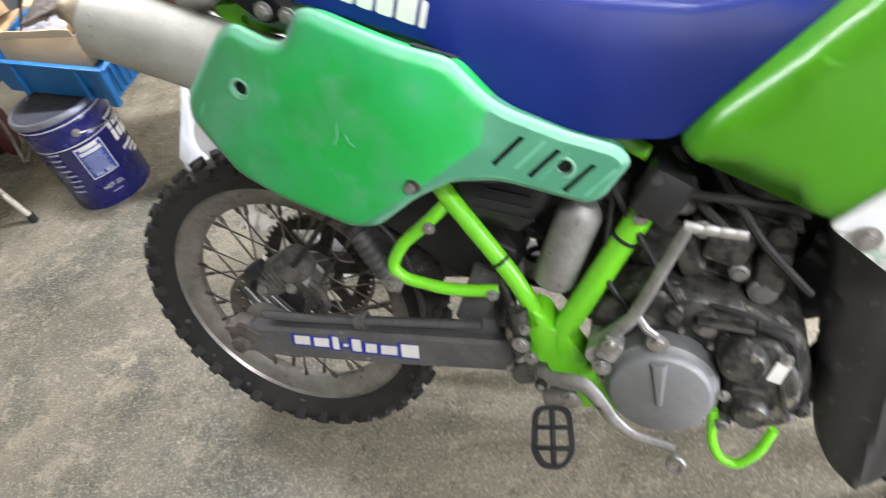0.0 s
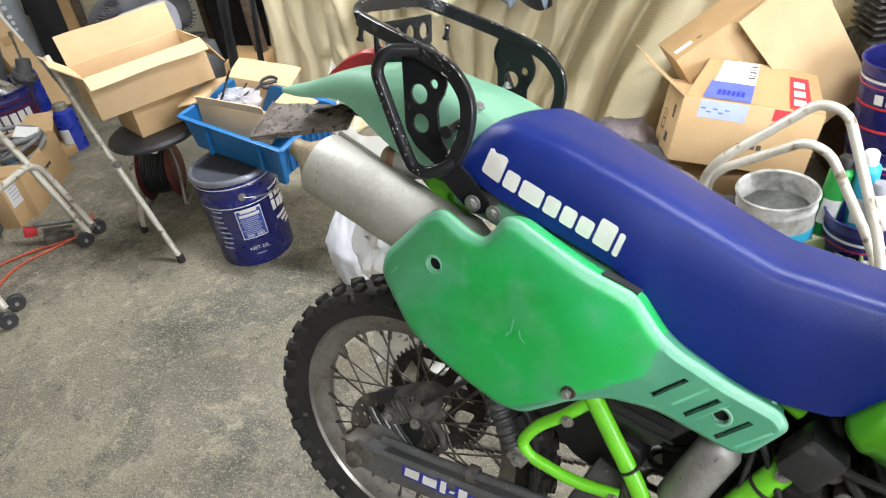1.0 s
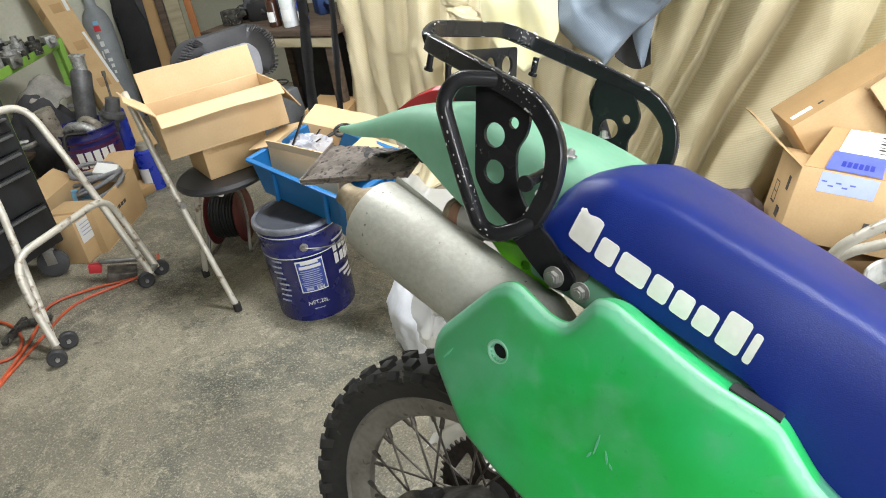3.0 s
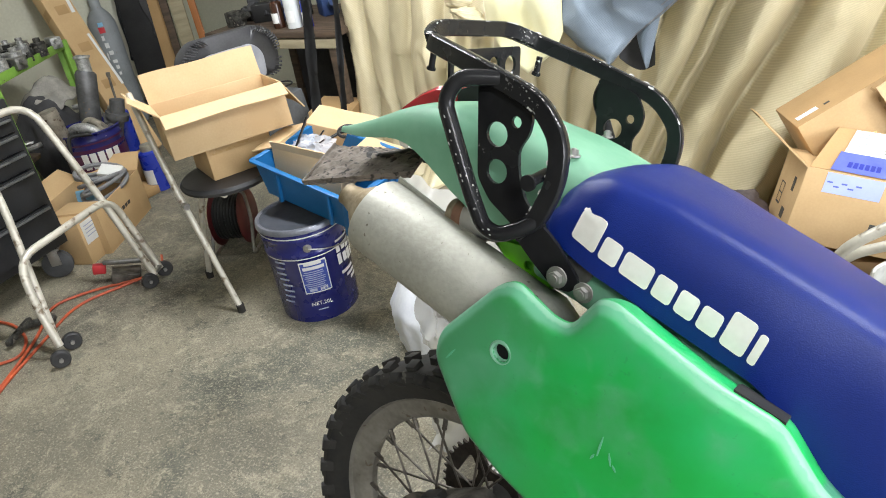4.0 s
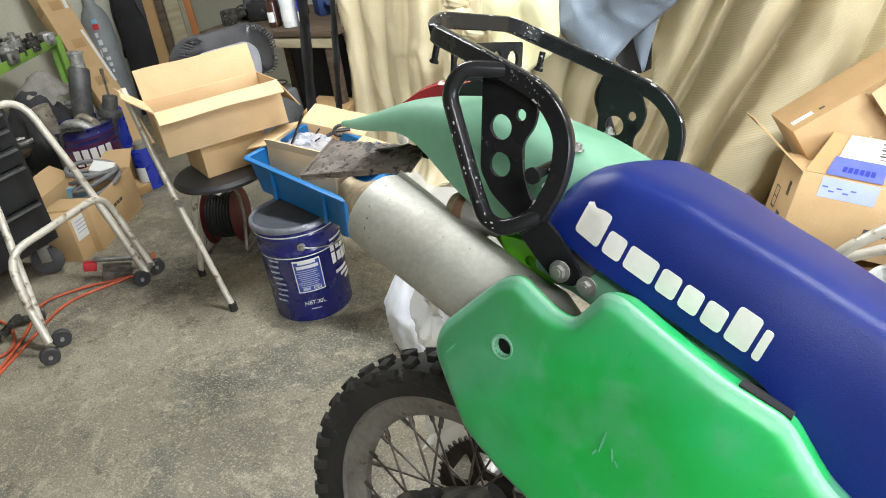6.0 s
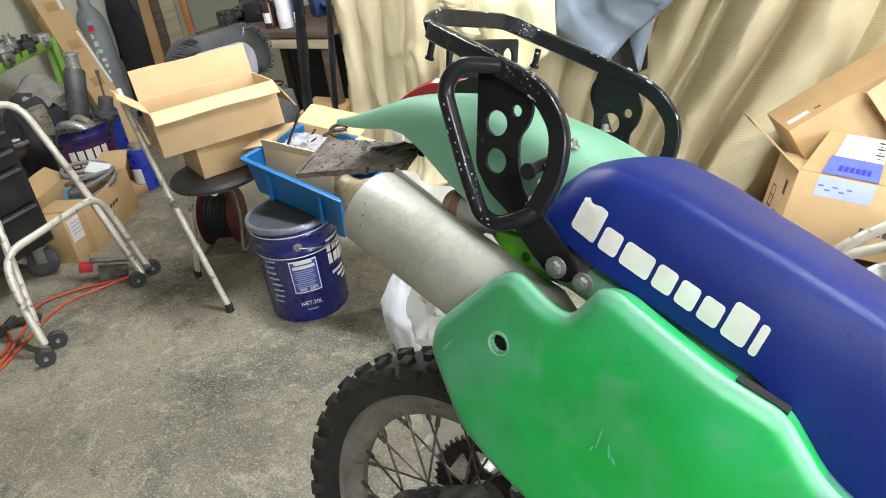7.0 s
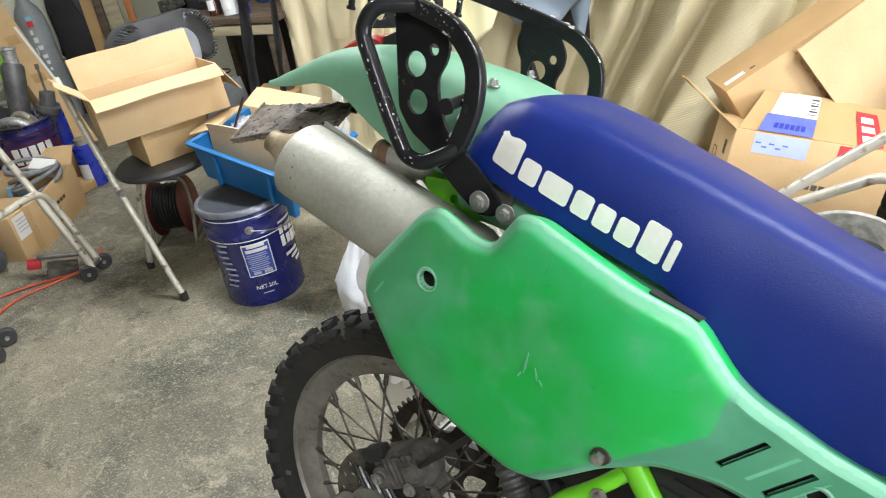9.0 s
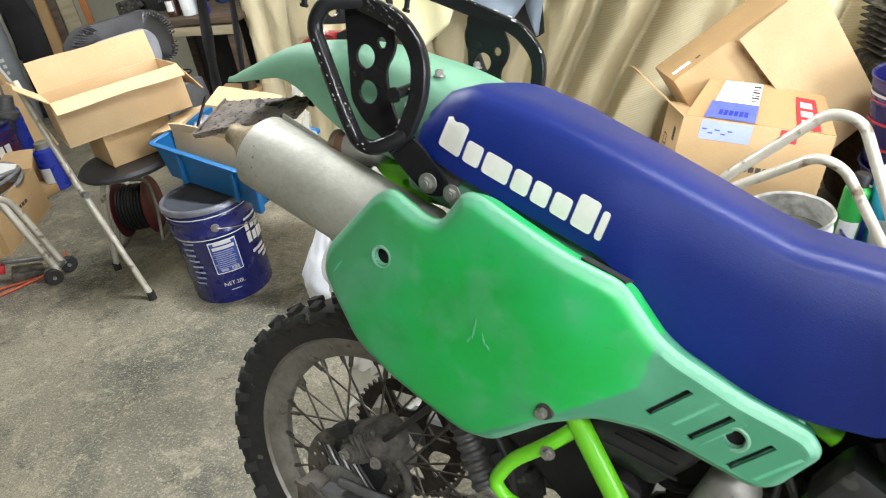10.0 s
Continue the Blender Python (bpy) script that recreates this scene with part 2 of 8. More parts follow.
material("can_cap", (0.42, 0.40, 0.32), (0.3, 0.28, 0.22), 0.4, 0.4, scale=20)
clear_film("clear_sheet", (0.80, 0.79, 0.74), 0.50, 0.12)
clear_film("clear_bag", (0.80, 0.82, 0.88), 0.38, 0.08)
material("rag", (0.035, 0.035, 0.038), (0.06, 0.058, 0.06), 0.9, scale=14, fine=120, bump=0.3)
material("rag_brown", (0.17, 0.14, 0.135), (0.09, 0.075, 0.075), 0.9, scale=14, fine=120, bump=0.3)
material("rag_light", (0.34, 0.32, 0.28), (0.22, 0.21, 0.19), 0.9, scale=14, fine=120, bump=0.3)
material("seat_dark", (0.026, 0.026, 0.029), (0.045, 0.045, 0.048), 0.42, scale=12, fine=150, bump=0.15)
material("grey_plastic", (0.28, 0.29, 0.32), (0.22, 0.23, 0.26), 0.5, scale=12)
material("reel_red", (0.11, 0.012, 0.015), (0.07, 0.01, 0.012), 0.45, scale=14)
material("bag_white", (0.74, 0.76, 0.80), (0.64, 0.66, 0.72), 0.28, scale=8, bump=0.15, rough2=0.4)
material("rubber_clean", (0.022, 0.022, 0.024), (0.035, 0.035, 0.035), 0.5, scale=20)
material("rubber_grey", (0.06, 0.062, 0.065), (0.04, 0.04, 0.042), 0.6, scale=20)
material("chest_black", (0.016, 0.017, 0.019), (0.026, 0.027, 0.03), 0.35, 0.1, scale=9, rough2=0.5)
material("handle_grey", (0.26, 0.27, 0.28), (0.18, 0.185, 0.19), 0.35, 0.7, scale=20)
material("hose_grey", (0.24, 0.24, 0.25), (0.16, 0.16, 0.17), 0.45, scale=20)
material("hose_red", (0.46, 0.085, 0.03), (0.36, 0.07, 0.03), 0.45, scale=15)
material("pipe_grey", (0.16, 0.16, 0.165), (0.10, 0.10, 0.10), 0.5, 0.6, scale=14, fine=80, bump=0.2, speck=(0.25, 0.18, 0.12), speck_at=0.66)
material("basin_blue", (0.20, 0.42, 0.60), (0.17, 0.37, 0.54), 0.4, scale=10)
material("rack_green", (0.22, 0.42, 0.06), (0.18, 0.34, 0.05), 0.45, scale=12, speck=(0.12, 0.10, 0.06), speck_at=0.66)
material("bench_wood", (0.10, 0.065, 0.04), (0.06, 0.042, 0.028), 0.65, scale=6, fine=70, bump=0.2, stretch=(1, 8, 8))
material("wood_pale", (0.36, 0.31, 0.20), (0.28, 0.24, 0.15), 0.65, scale=6, fine=70, bump=0.15, stretch=(1, 8, 8))
material("wood_orange", (0.42, 0.16, 0.045), (0.34, 0.13, 0.04), 0.4, scale=6, fine=70, bump=0.1, stretch=(8, 8, 1))
material("bottle_grey", (0.27, 0.29, 0.30), (0.20, 0.215, 0.22), 0.45, scale=8, speck=(0.16, 0.10, 0.07), speck_at=0.68)
material("stand_grey", (0.20, 0.21, 0.22), (0.14, 0.15, 0.155), 0.5, 0.4, scale=10)
material("glass_brown", (0.05, 0.02, 0.012), (0.04, 0.018, 0.01), 0.12, scale=20)
material("milky", (0.62, 0.64, 0.62), (0.55, 0.57, 0.56), 0.35, scale=20)
material("tool_blue", (0.02, 0.05, 0.16), (0.018, 0.04, 0.12), 0.5, scale=20)
material("strap_black", (0.014, 0.014, 0.015), (0.024, 0.024, 0.025), 0.45, scale=14)
material("red_plastic", (0.45, 0.012, 0.02), (0.38, 0.012, 0.018), 0.22, scale=8, coat=0.4)


def concrete():
    """Worn workshop floor: broad grey-brown patches, dark oil stains, fine pale grit and hairline scratches."""
    m = bpy.data.materials.new("concrete")
    m.use_nodes = True
    nt = m.node_tree
    p = nt.nodes["Principled BSDF"]
    co = nt.nodes.new("ShaderNodeTexCoord").outputs["Object"]

    def tex(s, detail=5.0, rough=0.55, warp=0.0):
        n = nt.nodes.new("ShaderNodeTexNoise")
        n.inputs["Scale"].default_value, n.inputs["Detail"].default_value, n.inputs["Roughness"].default_value, n.inputs["Distortion"].default_value = s, detail, rough, warp
        nt.links.new(co, n.inputs["Vector"])
        return n.outputs["Fac"]

    def ramp(fac, lo, hi, to=1.0):
        n = nt.nodes.new("ShaderNodeMapRange")
        n.inputs["From Min"].default_value, n.inputs["From Max"].default_value, n.inputs["To Max"].default_value = lo, hi, to
        nt.links.new(fac, n.inputs["Value"])
        return n.outputs["Result"]

    def mix(fac, c1, c2):
        n = nt.nodes.new("ShaderNodeMix")
        n.data_type = "RGBA"
        nt.links.new(fac, n.inputs[0])
        for sock, c in ((n.inputs[6], c1), (n.inputs[7], c2)):
            if isinstance(c, tuple):
                sock.default_value = (*c, 1)
            else:
                nt.links.new(c, sock)
        return n.outputs[2]

    col = mix(ramp(tex(1.6, 6.0, 0.6, 0.4), 0.38, 0.62), (0.246, 0.219, 0.157), (0.140, 0.129, 0.096))
    col = mix(ramp(tex(2.6, 12.0, 0.70, 0.5), 0.52, 0.60, 0.75), col, (0.082, 0.085, 0.066))
    col = mix(ramp(tex(6.5, 12.0, 0.78, 0.3), 0.53, 0.62, 0.65), col, (0.350, 0.318, 0.232))
    col = mix(ramp(tex(11.0, 12.0, 0.82, 0.3), 0.555, 0.625, 0.8), col, (0.056, 0.060, 0.046))
    for cx, cy, rx, ry, dark in ((-1.45, 1.55, 0.55, 0.40, (0.058, 0.066, 0.050)), (-2.55, 1.55, 0.45, 0.35, (0.060, 0.048, 0.040)), (-2.2, 2.1, 0.5, 0.5, (0.066, 0.068, 0.050)), (-1.75, 1.25, 0.16, 0.10, (0.048, 0.052, 0.040)), (-0.9, 0.95, 0.5, 0.35, (0.060, 0.064, 0.052))):
        mp = nt.nodes.new("ShaderNodeMapping")
        mp.inputs["Location"].default_value, mp.inputs["Scale"].default_value = (-cx / rx, -cy / ry, 0), (1 / rx, 1 / ry, 0)
        nt.links.new(co, mp.inputs["Vector"])
        far = nt.nodes.new("ShaderNodeVectorMath")
        far.operation = "LENGTH"
        nt.links.new(mp.outputs["Vector"], far.inputs[0])
        edge = nt.nodes.new("ShaderNodeMath")
        edge.operation = "MULTIPLY_ADD"
        nt.links.new(far.outputs["Value"], edge.inputs[0])
        edge.inputs[1].default_value = -0.16
        nt.links.new(tex(7.0, 12.0, 0.75, 0.3), edge.inputs[2])
        col = mix(ramp(edge.outputs[0], 0.40, 0.50, 0.7), col, dark)
    col = mix(ramp(tex(26.0, 12.0, 0.82, 0.6), 0.54, 0.62, 0.65), col, (0.41, 0.368, 0.265))
    col = mix(ramp(tex(48.0, 10.0, 0.80, 0.3), 0.54, 0.62, 0.7), col, (0.075, 0.070, 0.053))
    col = mix(ramp(tex(130.0, 6.0, 0.7), 0.52, 0.62, 0.6), col, (0.43, 0.388, 0.285))
    col = mix(ramp(tex(210.0, 5.0, 0.7), 0.52, 0.62, 0.6), col, (0.055, 0.052, 0.041))
    nt.links.new(col, p.inputs["Base Color"])
    gloss = nt.nodes.new("ShaderNodeMapRange")
    gloss.inputs["From Min"].default_value, gloss.inputs["From Max"].default_value = 0.3, 0.7
    gloss.inputs["To Min"].default_value, gloss.inputs["To Max"].default_value = 0.42, 0.9
    nt.links.new(tex(5.0), gloss.inputs["Value"])
    nt.links.new(gloss.outputs["Result"], p.inputs["Roughness"])
    bn = nt.nodes.new("ShaderNodeBump")
    bn.inputs["Strength"].default_value, bn.inputs["Distance"].default_value = 0.5, 0.002
    nt.links.new(tex(60.0, 6.0, 0.7), bn.inputs["Height"])
    nt.links.new(bn.outputs["Normal"], p.inputs["Normal"])
    M["concrete"] = m


concrete()


def worn_panel():
    """Vivid green plastic that has faded and scuffed towards the rim of the panel."""
    m = bpy.data.materials.new("panel_green")
    m.use_nodes = True
    nt = m.node_tree
    p = nt.nodes["Principled BSDF"]
    co = nt.nodes.new("ShaderNodeTexCoord").outputs["Object"]

    def tex(s, detail=4.0, warp=0.0):
        n = nt.nodes.new("ShaderNodeTexNoise")
        n.inputs["Scale"].default_value, n.inputs["Detail"].default_value, n.inputs["Distortion"].default_value = s, detail, warp
        nt.links.new(co, n.inputs["Vector"])
        return n.outputs["Fac"]

    def ramp(fac, lo, hi, to=1.0, start=0.0):
        n = nt.nodes.new("ShaderNodeMapRange")
        n.interpolation_type = "SMOOTHSTEP"
        for key, v in (("From Min", lo), ("From Max", hi), ("To Min", start), ("To Max", to)):
            n.inputs[key].default_value = v
        nt.links.new(fac, n.inputs["Value"])
        return n.outputs["Result"]

    def mix(fac, c1, c2):
        n = nt.nodes.new("ShaderNodeMix")
        n.data_type = "RGBA"
        nt.links.new(fac, n.inputs[0])
        for sock, c in ((n.inputs[6], c1), (n.inputs[7], c2)):
            if isinstance(c, tuple):
                sock.default_value = (*c, 1)
            else:
                nt.links.new(c, sock)
        return n.outputs[2]

    def distance(cx, cz, rx, rz):
        mp = nt.nodes.new("ShaderNodeMapping")
        mp.inputs["Location"].default_value = (-cx / rx, 0, -cz / rz)
        mp.inputs["Scale"].default_value = (1 / rx, 0.0, 1 / rz)
        nt.links.new(co, mp.inputs["Vector"])
        far = nt.nodes.new("ShaderNodeVectorMath")
        far.operation = "LENGTH"
        nt.links.new(mp.outputs["Vector"], far.inputs[0])
        return far.outputs["Value"]

    def plus(fac, k, base):
        n = nt.nodes.new("ShaderNodeMath")
        n.operation = "MULTIPLY_ADD"
        nt.links.new(fac, n.inputs[0])
        n.inputs[1].default_value = k
        nt.links.new(base, n.inputs[2])
        return n.outputs[0]

    pale = (0.052, 0.225, 0.125)
    col = mix(ramp(tex(5.0, 5.0), 0.38, 0.64), (0.006, 0.345, 0.050), (0.012, 0.380, 0.100))
    col = mix(ramp(plus(tex(6.0, 6.0, 0.4), 1.3, distance(0.405, 0.775, 0.20, 0.17)), 1.15, 2.05, 0.9), col, (0.052, 0.240, 0.105))
    col = mix(ramp(tex(9.0, 6.0, 0.5), 0.50, 0.68, 0.45), col, (0.005, 0.245, 0.030))
    col = mix(ramp(tex(8.0, 8.0, 0.8), 0.50, 0.70, 0.55), col, (0.080, 0.330, 0.170))
    col = mix(ramp(tex(24.0, 9.0, 0.5), 0.56, 0.76, 0.22), col, (0.14, 0.40, 0.24))
    # the bare tail of the panel, past the coloured field, and its chalky rim
    sep = nt.nodes.new("ShaderNodeSeparateXYZ")
    nt.links.new(co, sep.inputs[0])
    lean = plus(sep.outputs["Z"], -0.25, sep.outputs["X"])
    col = mix(ramp(plus(tex(60.0, 3.0), 0.006, lean), 0.341, 0.347), col, pale)
    col = mix(ramp(plus(tex(60.0, 3.0), 0.006, plus(sep.outputs["X"], -0.58, sep.outputs["Z"])), 0.439, 0.446, 0.0, 1.0), col, pale)
    col = mix(ramp(tex(12.0, 7.0), 0.50, 0.72, 0.4), col, (0.095, 0.320, 0.185))
    col = mix(ramp(tex(170.0, 3.0), 0.66, 0.74, 0.25), col, (0.02, 0.16, 0.06))
    # chalky band where the rim has been rubbed, with a ragged inner edge
    near = nt.nodes.new("ShaderNodeAttribute")
    near.attribute_name = "rim"
    ragged = plus(tex(38.0, 6.0), -0.010, near.outputs["Fac"])
    col = mix(ramp(ragged, 0.001, 0.0075, 0.0, 0.75), col, (0.115, 0.345, 0.215))
    col = mix(ramp(plus(tex(140.0, 5.0), -0.005, near.outputs["Fac"]), -0.0005, 0.0015, 0.0, 0.45), col, (0.24, 0.42, 0.31))
    nt.links.new(col, p.inputs["Base Color"])
    nt.links.new(ramp(tex(6.0, 5.0), 0.3, 0.7, 0.54, 0.36), p.inputs["Roughness"])
    bn = nt.nodes.new("ShaderNodeBump")
    bn.inputs["Strength"].default_value, bn.inputs["Distance"].default_value = 0.08, 0.002
    nt.links.new(tex(90.0, 5.0), bn.inputs["Height"])
    nt.links.new(bn.outputs["Normal"], p.inputs["Normal"])
    M["panel_green"] = m


worn_panel()


# ---- building helpers ----
def part(name, bm, mat, parent=None, label="", smooth=40.0):
    """One mesh object out of a bmesh, under its thing or part."""
    me = bpy.data.meshes.new(name)
    bmesh.ops.recalc_face_normals(bm, faces=bm.faces)
    for f in bm.faces:
        f.smooth = True
    lim = radians(smooth)
    for e in bm.edges:
        if len(e.link_faces) == 2 and e.calc_face_angle(0.0) > lim:
            e.smooth = False
    bm.to_mesh(me)
    bm.free()
    for m in (mat if isinstance(mat, (list, tuple)) else [mat]):
        me.materials.append(m)
    ob = new(name, me)
    if parent:
        ob.parent = parent
    if label:
        tagged(ob, label)
    return ob


def sub(name, parent, m=None):
    """An empty that holds the pieces of a part."""
    ob = new(name)
    ob.parent = parent
    if m:
        ob.matrix_local = m
    return ob


def box(bm, at, size, bevel=0.0, turn=None):
    m = Matrix.Translation(at) @ (turn or Matrix()) @ Matrix.Diagonal((*size, 1))
    got = bmesh.ops.create_cube(bm, size=1.0, matrix=m)["verts"]
    if bevel:
        edges = list({e for v in got for e in v.link_edges})
        bmesh.ops.bevel(bm, geom=edges, offset=bevel, segments=2, affect="EDGES", profile=0.5)


def rod(bm, a, b, r, n=12, r2=None, cap=True):
    a, b = Vector(a), Vector(b)
    d = b - a
    m = Matrix.Translation((a + b) / 2) @ d.to_track_quat("Z", "Y").to_matrix().to_4x4()
    bmesh.ops.create_cone(bm, cap_ends=cap, segments=n, radius1=r, radius2=r if r2 is None else r2, depth=d.length, matrix=m)


def rounded(points, radius, steps=5, closed=False):
    """A line with its corners rounded off."""
    pts = [Vector(p) for p in points]
    out = []
    n = len(pts)
    for i, p in enumerate(pts):
        if not closed and i in (0, n - 1):
            out.append(p)
            continue
        a, b = pts[i - 1] - p, pts[(i + 1) % n] - p
        r = min(radius, a.length * 0.45, b.length * 0.45)
        a, b = p + a.normalized() * r, p + b.normalized() * r
        for k in range(steps + 1):
            t = k / steps
            out.append(a * (1 - t) ** 2 + p * 2 * t * (1 - t) + b * t * t)
    return out


def tube(bm, points, r, n=10, radius=0.0, closed=False, flat=1.0):
    """A pipe along a line; radius rounds its bends; flat squashes its section."""
    pts = rounded(points, radius, closed=closed) if radius else [Vector(p) for p in points]
    rings = []
    up = Vector((0, 0, 1))
    last = None
    cnt = len(pts)
    for i, p in enumerate(pts):
        if closed:
            d = pts[(i + 1) % cnt] - pts[i - 1]
        else:
            d = pts[min(i + 1, cnt - 1)] - pts[max(i - 1, 0)]
        d.normalize()
        side = last - d * last.dot(d) if last else d.cross(up)
        if side.length < 1e-4:
            side = d.cross(Vector((1, 0, 0)))
        side.normalize()
        last = side
        top = side.cross(d)
        rr = r
        if isinstance(r, (list, tuple)):
            f = i / (cnt - 1) * (len(r) - 1)
            k0 = min(int(f), len(r) - 2)
            rr = r[k0] + (r[k0 + 1] - r[k0]) * (f - k0)
        rings.append([bm.verts.new(p + (side * math.cos(k * math.tau / n) * flat + top * math.sin(k * math.tau / n)) * rr) for k in range(n)])
    for i in range(cnt if closed else cnt - 1):
        a, b = rings[i], rings[(i + 1) % cnt]
        for k in range(n):
            bm.faces.new((a[k], a[(k + 1) % n], b[(k + 1) % n], b[k]))
    if not closed:
        bm.faces.new(rings[0])
        bm.faces.new(rings[-1])


def lathe(bm, profile, n=32, m=Matrix(), arc=math.tau):
    """A turned body: profile of (radius, height) round the local z axis."""
    rings = []
    full = abs(arc - math.tau) < 1e-6
    cnt = n if full else n + 1
    for r, z in profile:
        if r < 1e-6:
            rings.append([bm.verts.new(m @ Vector((0, 0, z)))])
        else:
            rings.append([bm.verts.new(m @ Vector((r * math.cos(arc * k / n), r * math.sin(arc * k / n), z))) for k in range(cnt)])
    for a, b in zip(rings, rings[1:]):
        for k in range(n):
            j = (k + 1) % n if full else k + 1
            if len(a) == 1 and len(b) == 1:
                continue
            if len(a) == 1:
                bm.faces.new((a[0], b[k], b[j]))
            elif len(b) == 1:
                bm.faces.new((a[k], a[j], b[0]))
            else:
                bm.faces.new((a[k], a[j], b[j], b[k]))


def loft(bm, rings, closed_ends=True):
    """Skin over rings of equally many points."""
    vs = [[bm.verts.new(p) for p in ring] for ring in rings]
    n = len(vs[0])
    for a, b in zip(vs, vs[1:]):
        for k in range(n):
            bm.faces.new((a[k], a[(k + 1) % n], b[(k + 1) % n], b[k]))
    if closed_ends:
        bm.faces.new(vs[0])
        bm.faces.new(vs[-1])


def sheet(bm, nu, nv, f, thick=0.0):
    """A grid surface f(u, v) with u, v in 0..1; thick gives it a second skin, shifted along the normal."""
    g = [[bm.verts.new(f(i / nu, j / nv)) for j in range(nv + 1)] for i in range(nu + 1)]
    faces = [bm.faces.new((g[i][j], g[i + 1][j], g[i + 1][j + 1], g[i][j + 1])) for i in range(nu) for j in range(nv)]
    if thick:
        bmesh.ops.recalc_face_normals(bm, faces=faces)
        bmesh.ops.solidify(bm, geom=faces, thickness=thick)


def inside(p, poly):
    x, y = p
    hit = False
    for (x1, y1), (x2, y2) in zip(poly, poly[1:] + poly[:1]):
        if (y1 > y) != (y2 > y) and x < (x2 - x1) * (y - y1) / (y2 - y1) + x1:
            hit = not hit
    return hit


def away(p, poly):
    """Distance from p to the outline."""
    best = 9.0
    px, py = p
    for (x1, y1), (x2, y2) in zip(poly, poly[1:] + poly[:1]):
        dx, dy = x2 - x1, y2 - y1
        t = max(0.0, min(1.0, ((px - x1) * dx + (py - y1) * dy) / (dx * dx + dy * dy + 1e-12)))
        best = min(best, math.hypot(px - x1 - t * dx, py - y1 - t * dy))
    return best


def smooth_outline(pts, radius=0.012, steps=4):
    return [(p.x, p.y) for p in rounded([(x, z, 0) for x, z in pts], radius, steps, closed=True)]


def dense(loop, step):
    """The same outline, with points along its straights."""
    out = []
    for (x1, z1), (x2, z2) in zip(loop, loop[1:] + loop[:1]):
        n = max(1, round(math.hypot(x2 - x1, z2 - z1) / step))
        out += [(x1 + (x2 - x1) * k / n, z1 + (z2 - z1) * k / n) for k in range(n)]
    return out


def circle(x, z, r, n=14):
    return [(x + r * math.cos(k * math.tau / n), z + r * math.sin(k * math.tau / n)) for k in range(n)]


def plate(bm, outline, holes, front, thick, edge=0.004, grid=0.02, place=None, rings=()):
    """A shaped sheet in the x-z plane: front(x, z) is its face's y, edge its rounding, holes go right through.
    place turns (x, y, z) into the final position; rings are further distances from the outline that get points."""
    place = place or (lambda x, y, z: (x, y, z))
    from mathutils.geometry import delaunay_2d_cdt
    pts, edges = [], []
    for loop in (outline, *holes):
        n0 = len(pts)
        pts += [Vector(p) for p in loop]
        edges += [(n0 + k, n0 + (k + 1) % len(loop)) for k in range(len(loop))]
    xs, zs = [p[0] for p in outline], [p[1] for p in outline]
    if edge:
        n = len(outline)
        area = sum(x1 * z2 - x2 * z1 for (x1, z1), (x2, z2) in zip(outline, outline[1:] + outline[:1]))
        s = 1 if area > 0 else -1
        for k in range(n):
            (x0, z0), (x1, z1), (x2, z2) = outline[k - 1], outline[k], outline[(k + 1) % n]
            tx, tz = x2 - x0, z2 - z0
            ln = math.hypot(tx, tz) or 1
            for far in (edge * 0.25, edge * 0.6, edge, *rings):
                p = (x1 - s * tz / ln * far, z1 + s * tx / ln * far)
                if inside(p, outline) and away(p, outline) > far * 0.9 and not any(inside(p, h) for h in holes):
                    pts.append(Vector(p))
    x = min(xs) + grid
    while x < max(xs):
        z = min(zs) + grid
        while z < max(zs):
            if inside((x, z), outline) and away((x, z), outline) > max(edge, *rings, 0.0) + grid * 0.3 and not any(inside((x, z), h) or away((x, z), h) < grid * 0.25 for h in holes):
                pts.append(Vector((x, z)))
            z += grid
        x += grid
    vs, _, fs, *_ = delaunay_2d_cdt(pts, edges, [], 0, 1e-5)
    fs = [f for f in fs for c in [sum((vs[i] for i in f), Vector((0, 0))) / len(f)] if inside(c, outline) and not any(inside(c, h) for h in holes)]

    def drop(p):
        d = away(p, outline)
        return edge * (1 - math.sqrt(max(0.0, 1 - (1 - d / edge) ** 2))) if edge and d < edge else 0.0

    used = sorted({i for f in fs for i in f})
    fr = {i: bm.verts.new(place(vs[i].x, front(*vs[i]) + drop(vs[i]), vs[i].y)) for i in used}
    bk = {i: bm.verts.new(place(vs[i].x, front(*vs[i]) + drop(vs[i]) + thick, vs[i].y)) for i in used}
    count = {}
    for f in fs:
        bm.faces.new([fr[i] for i in f])
        bm.faces.new([bk[i] for i in reversed(f)])
        for a, b in zip(f, f[1:] + f[:1]):
            count[(min(a, b), max(a, b))] = count.get((min(a, b), max(a, b)), 0) + 1
    for (a, b), c in count.items():
        if c == 1:
            bm.faces.new((fr[a], fr[b], bk[b], bk[a]))


def lerp(rows, x):
    """Value at x along rows of (x, value)."""
    if x <= rows[0][0]:
        return rows[0][1]
    for (x1, v1), (x2, v2) in zip(rows, rows[1:]):
        if x <= x2:
            return v1 + (v2 - v1) * (x - x1) / (x2 - x1)
    return rows[-1][1]


def ease(rows, x):
    """As lerp, with rounded bends."""
    return sum(lerp(rows, x + d) * k for d, k in ((-0.04, 0.15), (-0.02, 0.2), (0.0, 0.3), (0.02, 0.2), (0.04, 0.15)))


# ---- the room ----
def slab(name, at, size, mat, label, bevel=0.0):
    bm = bmesh.new()
    box(bm, at, size, bevel)
    return tagged(part(name, bm, mat), label, kind="structure")


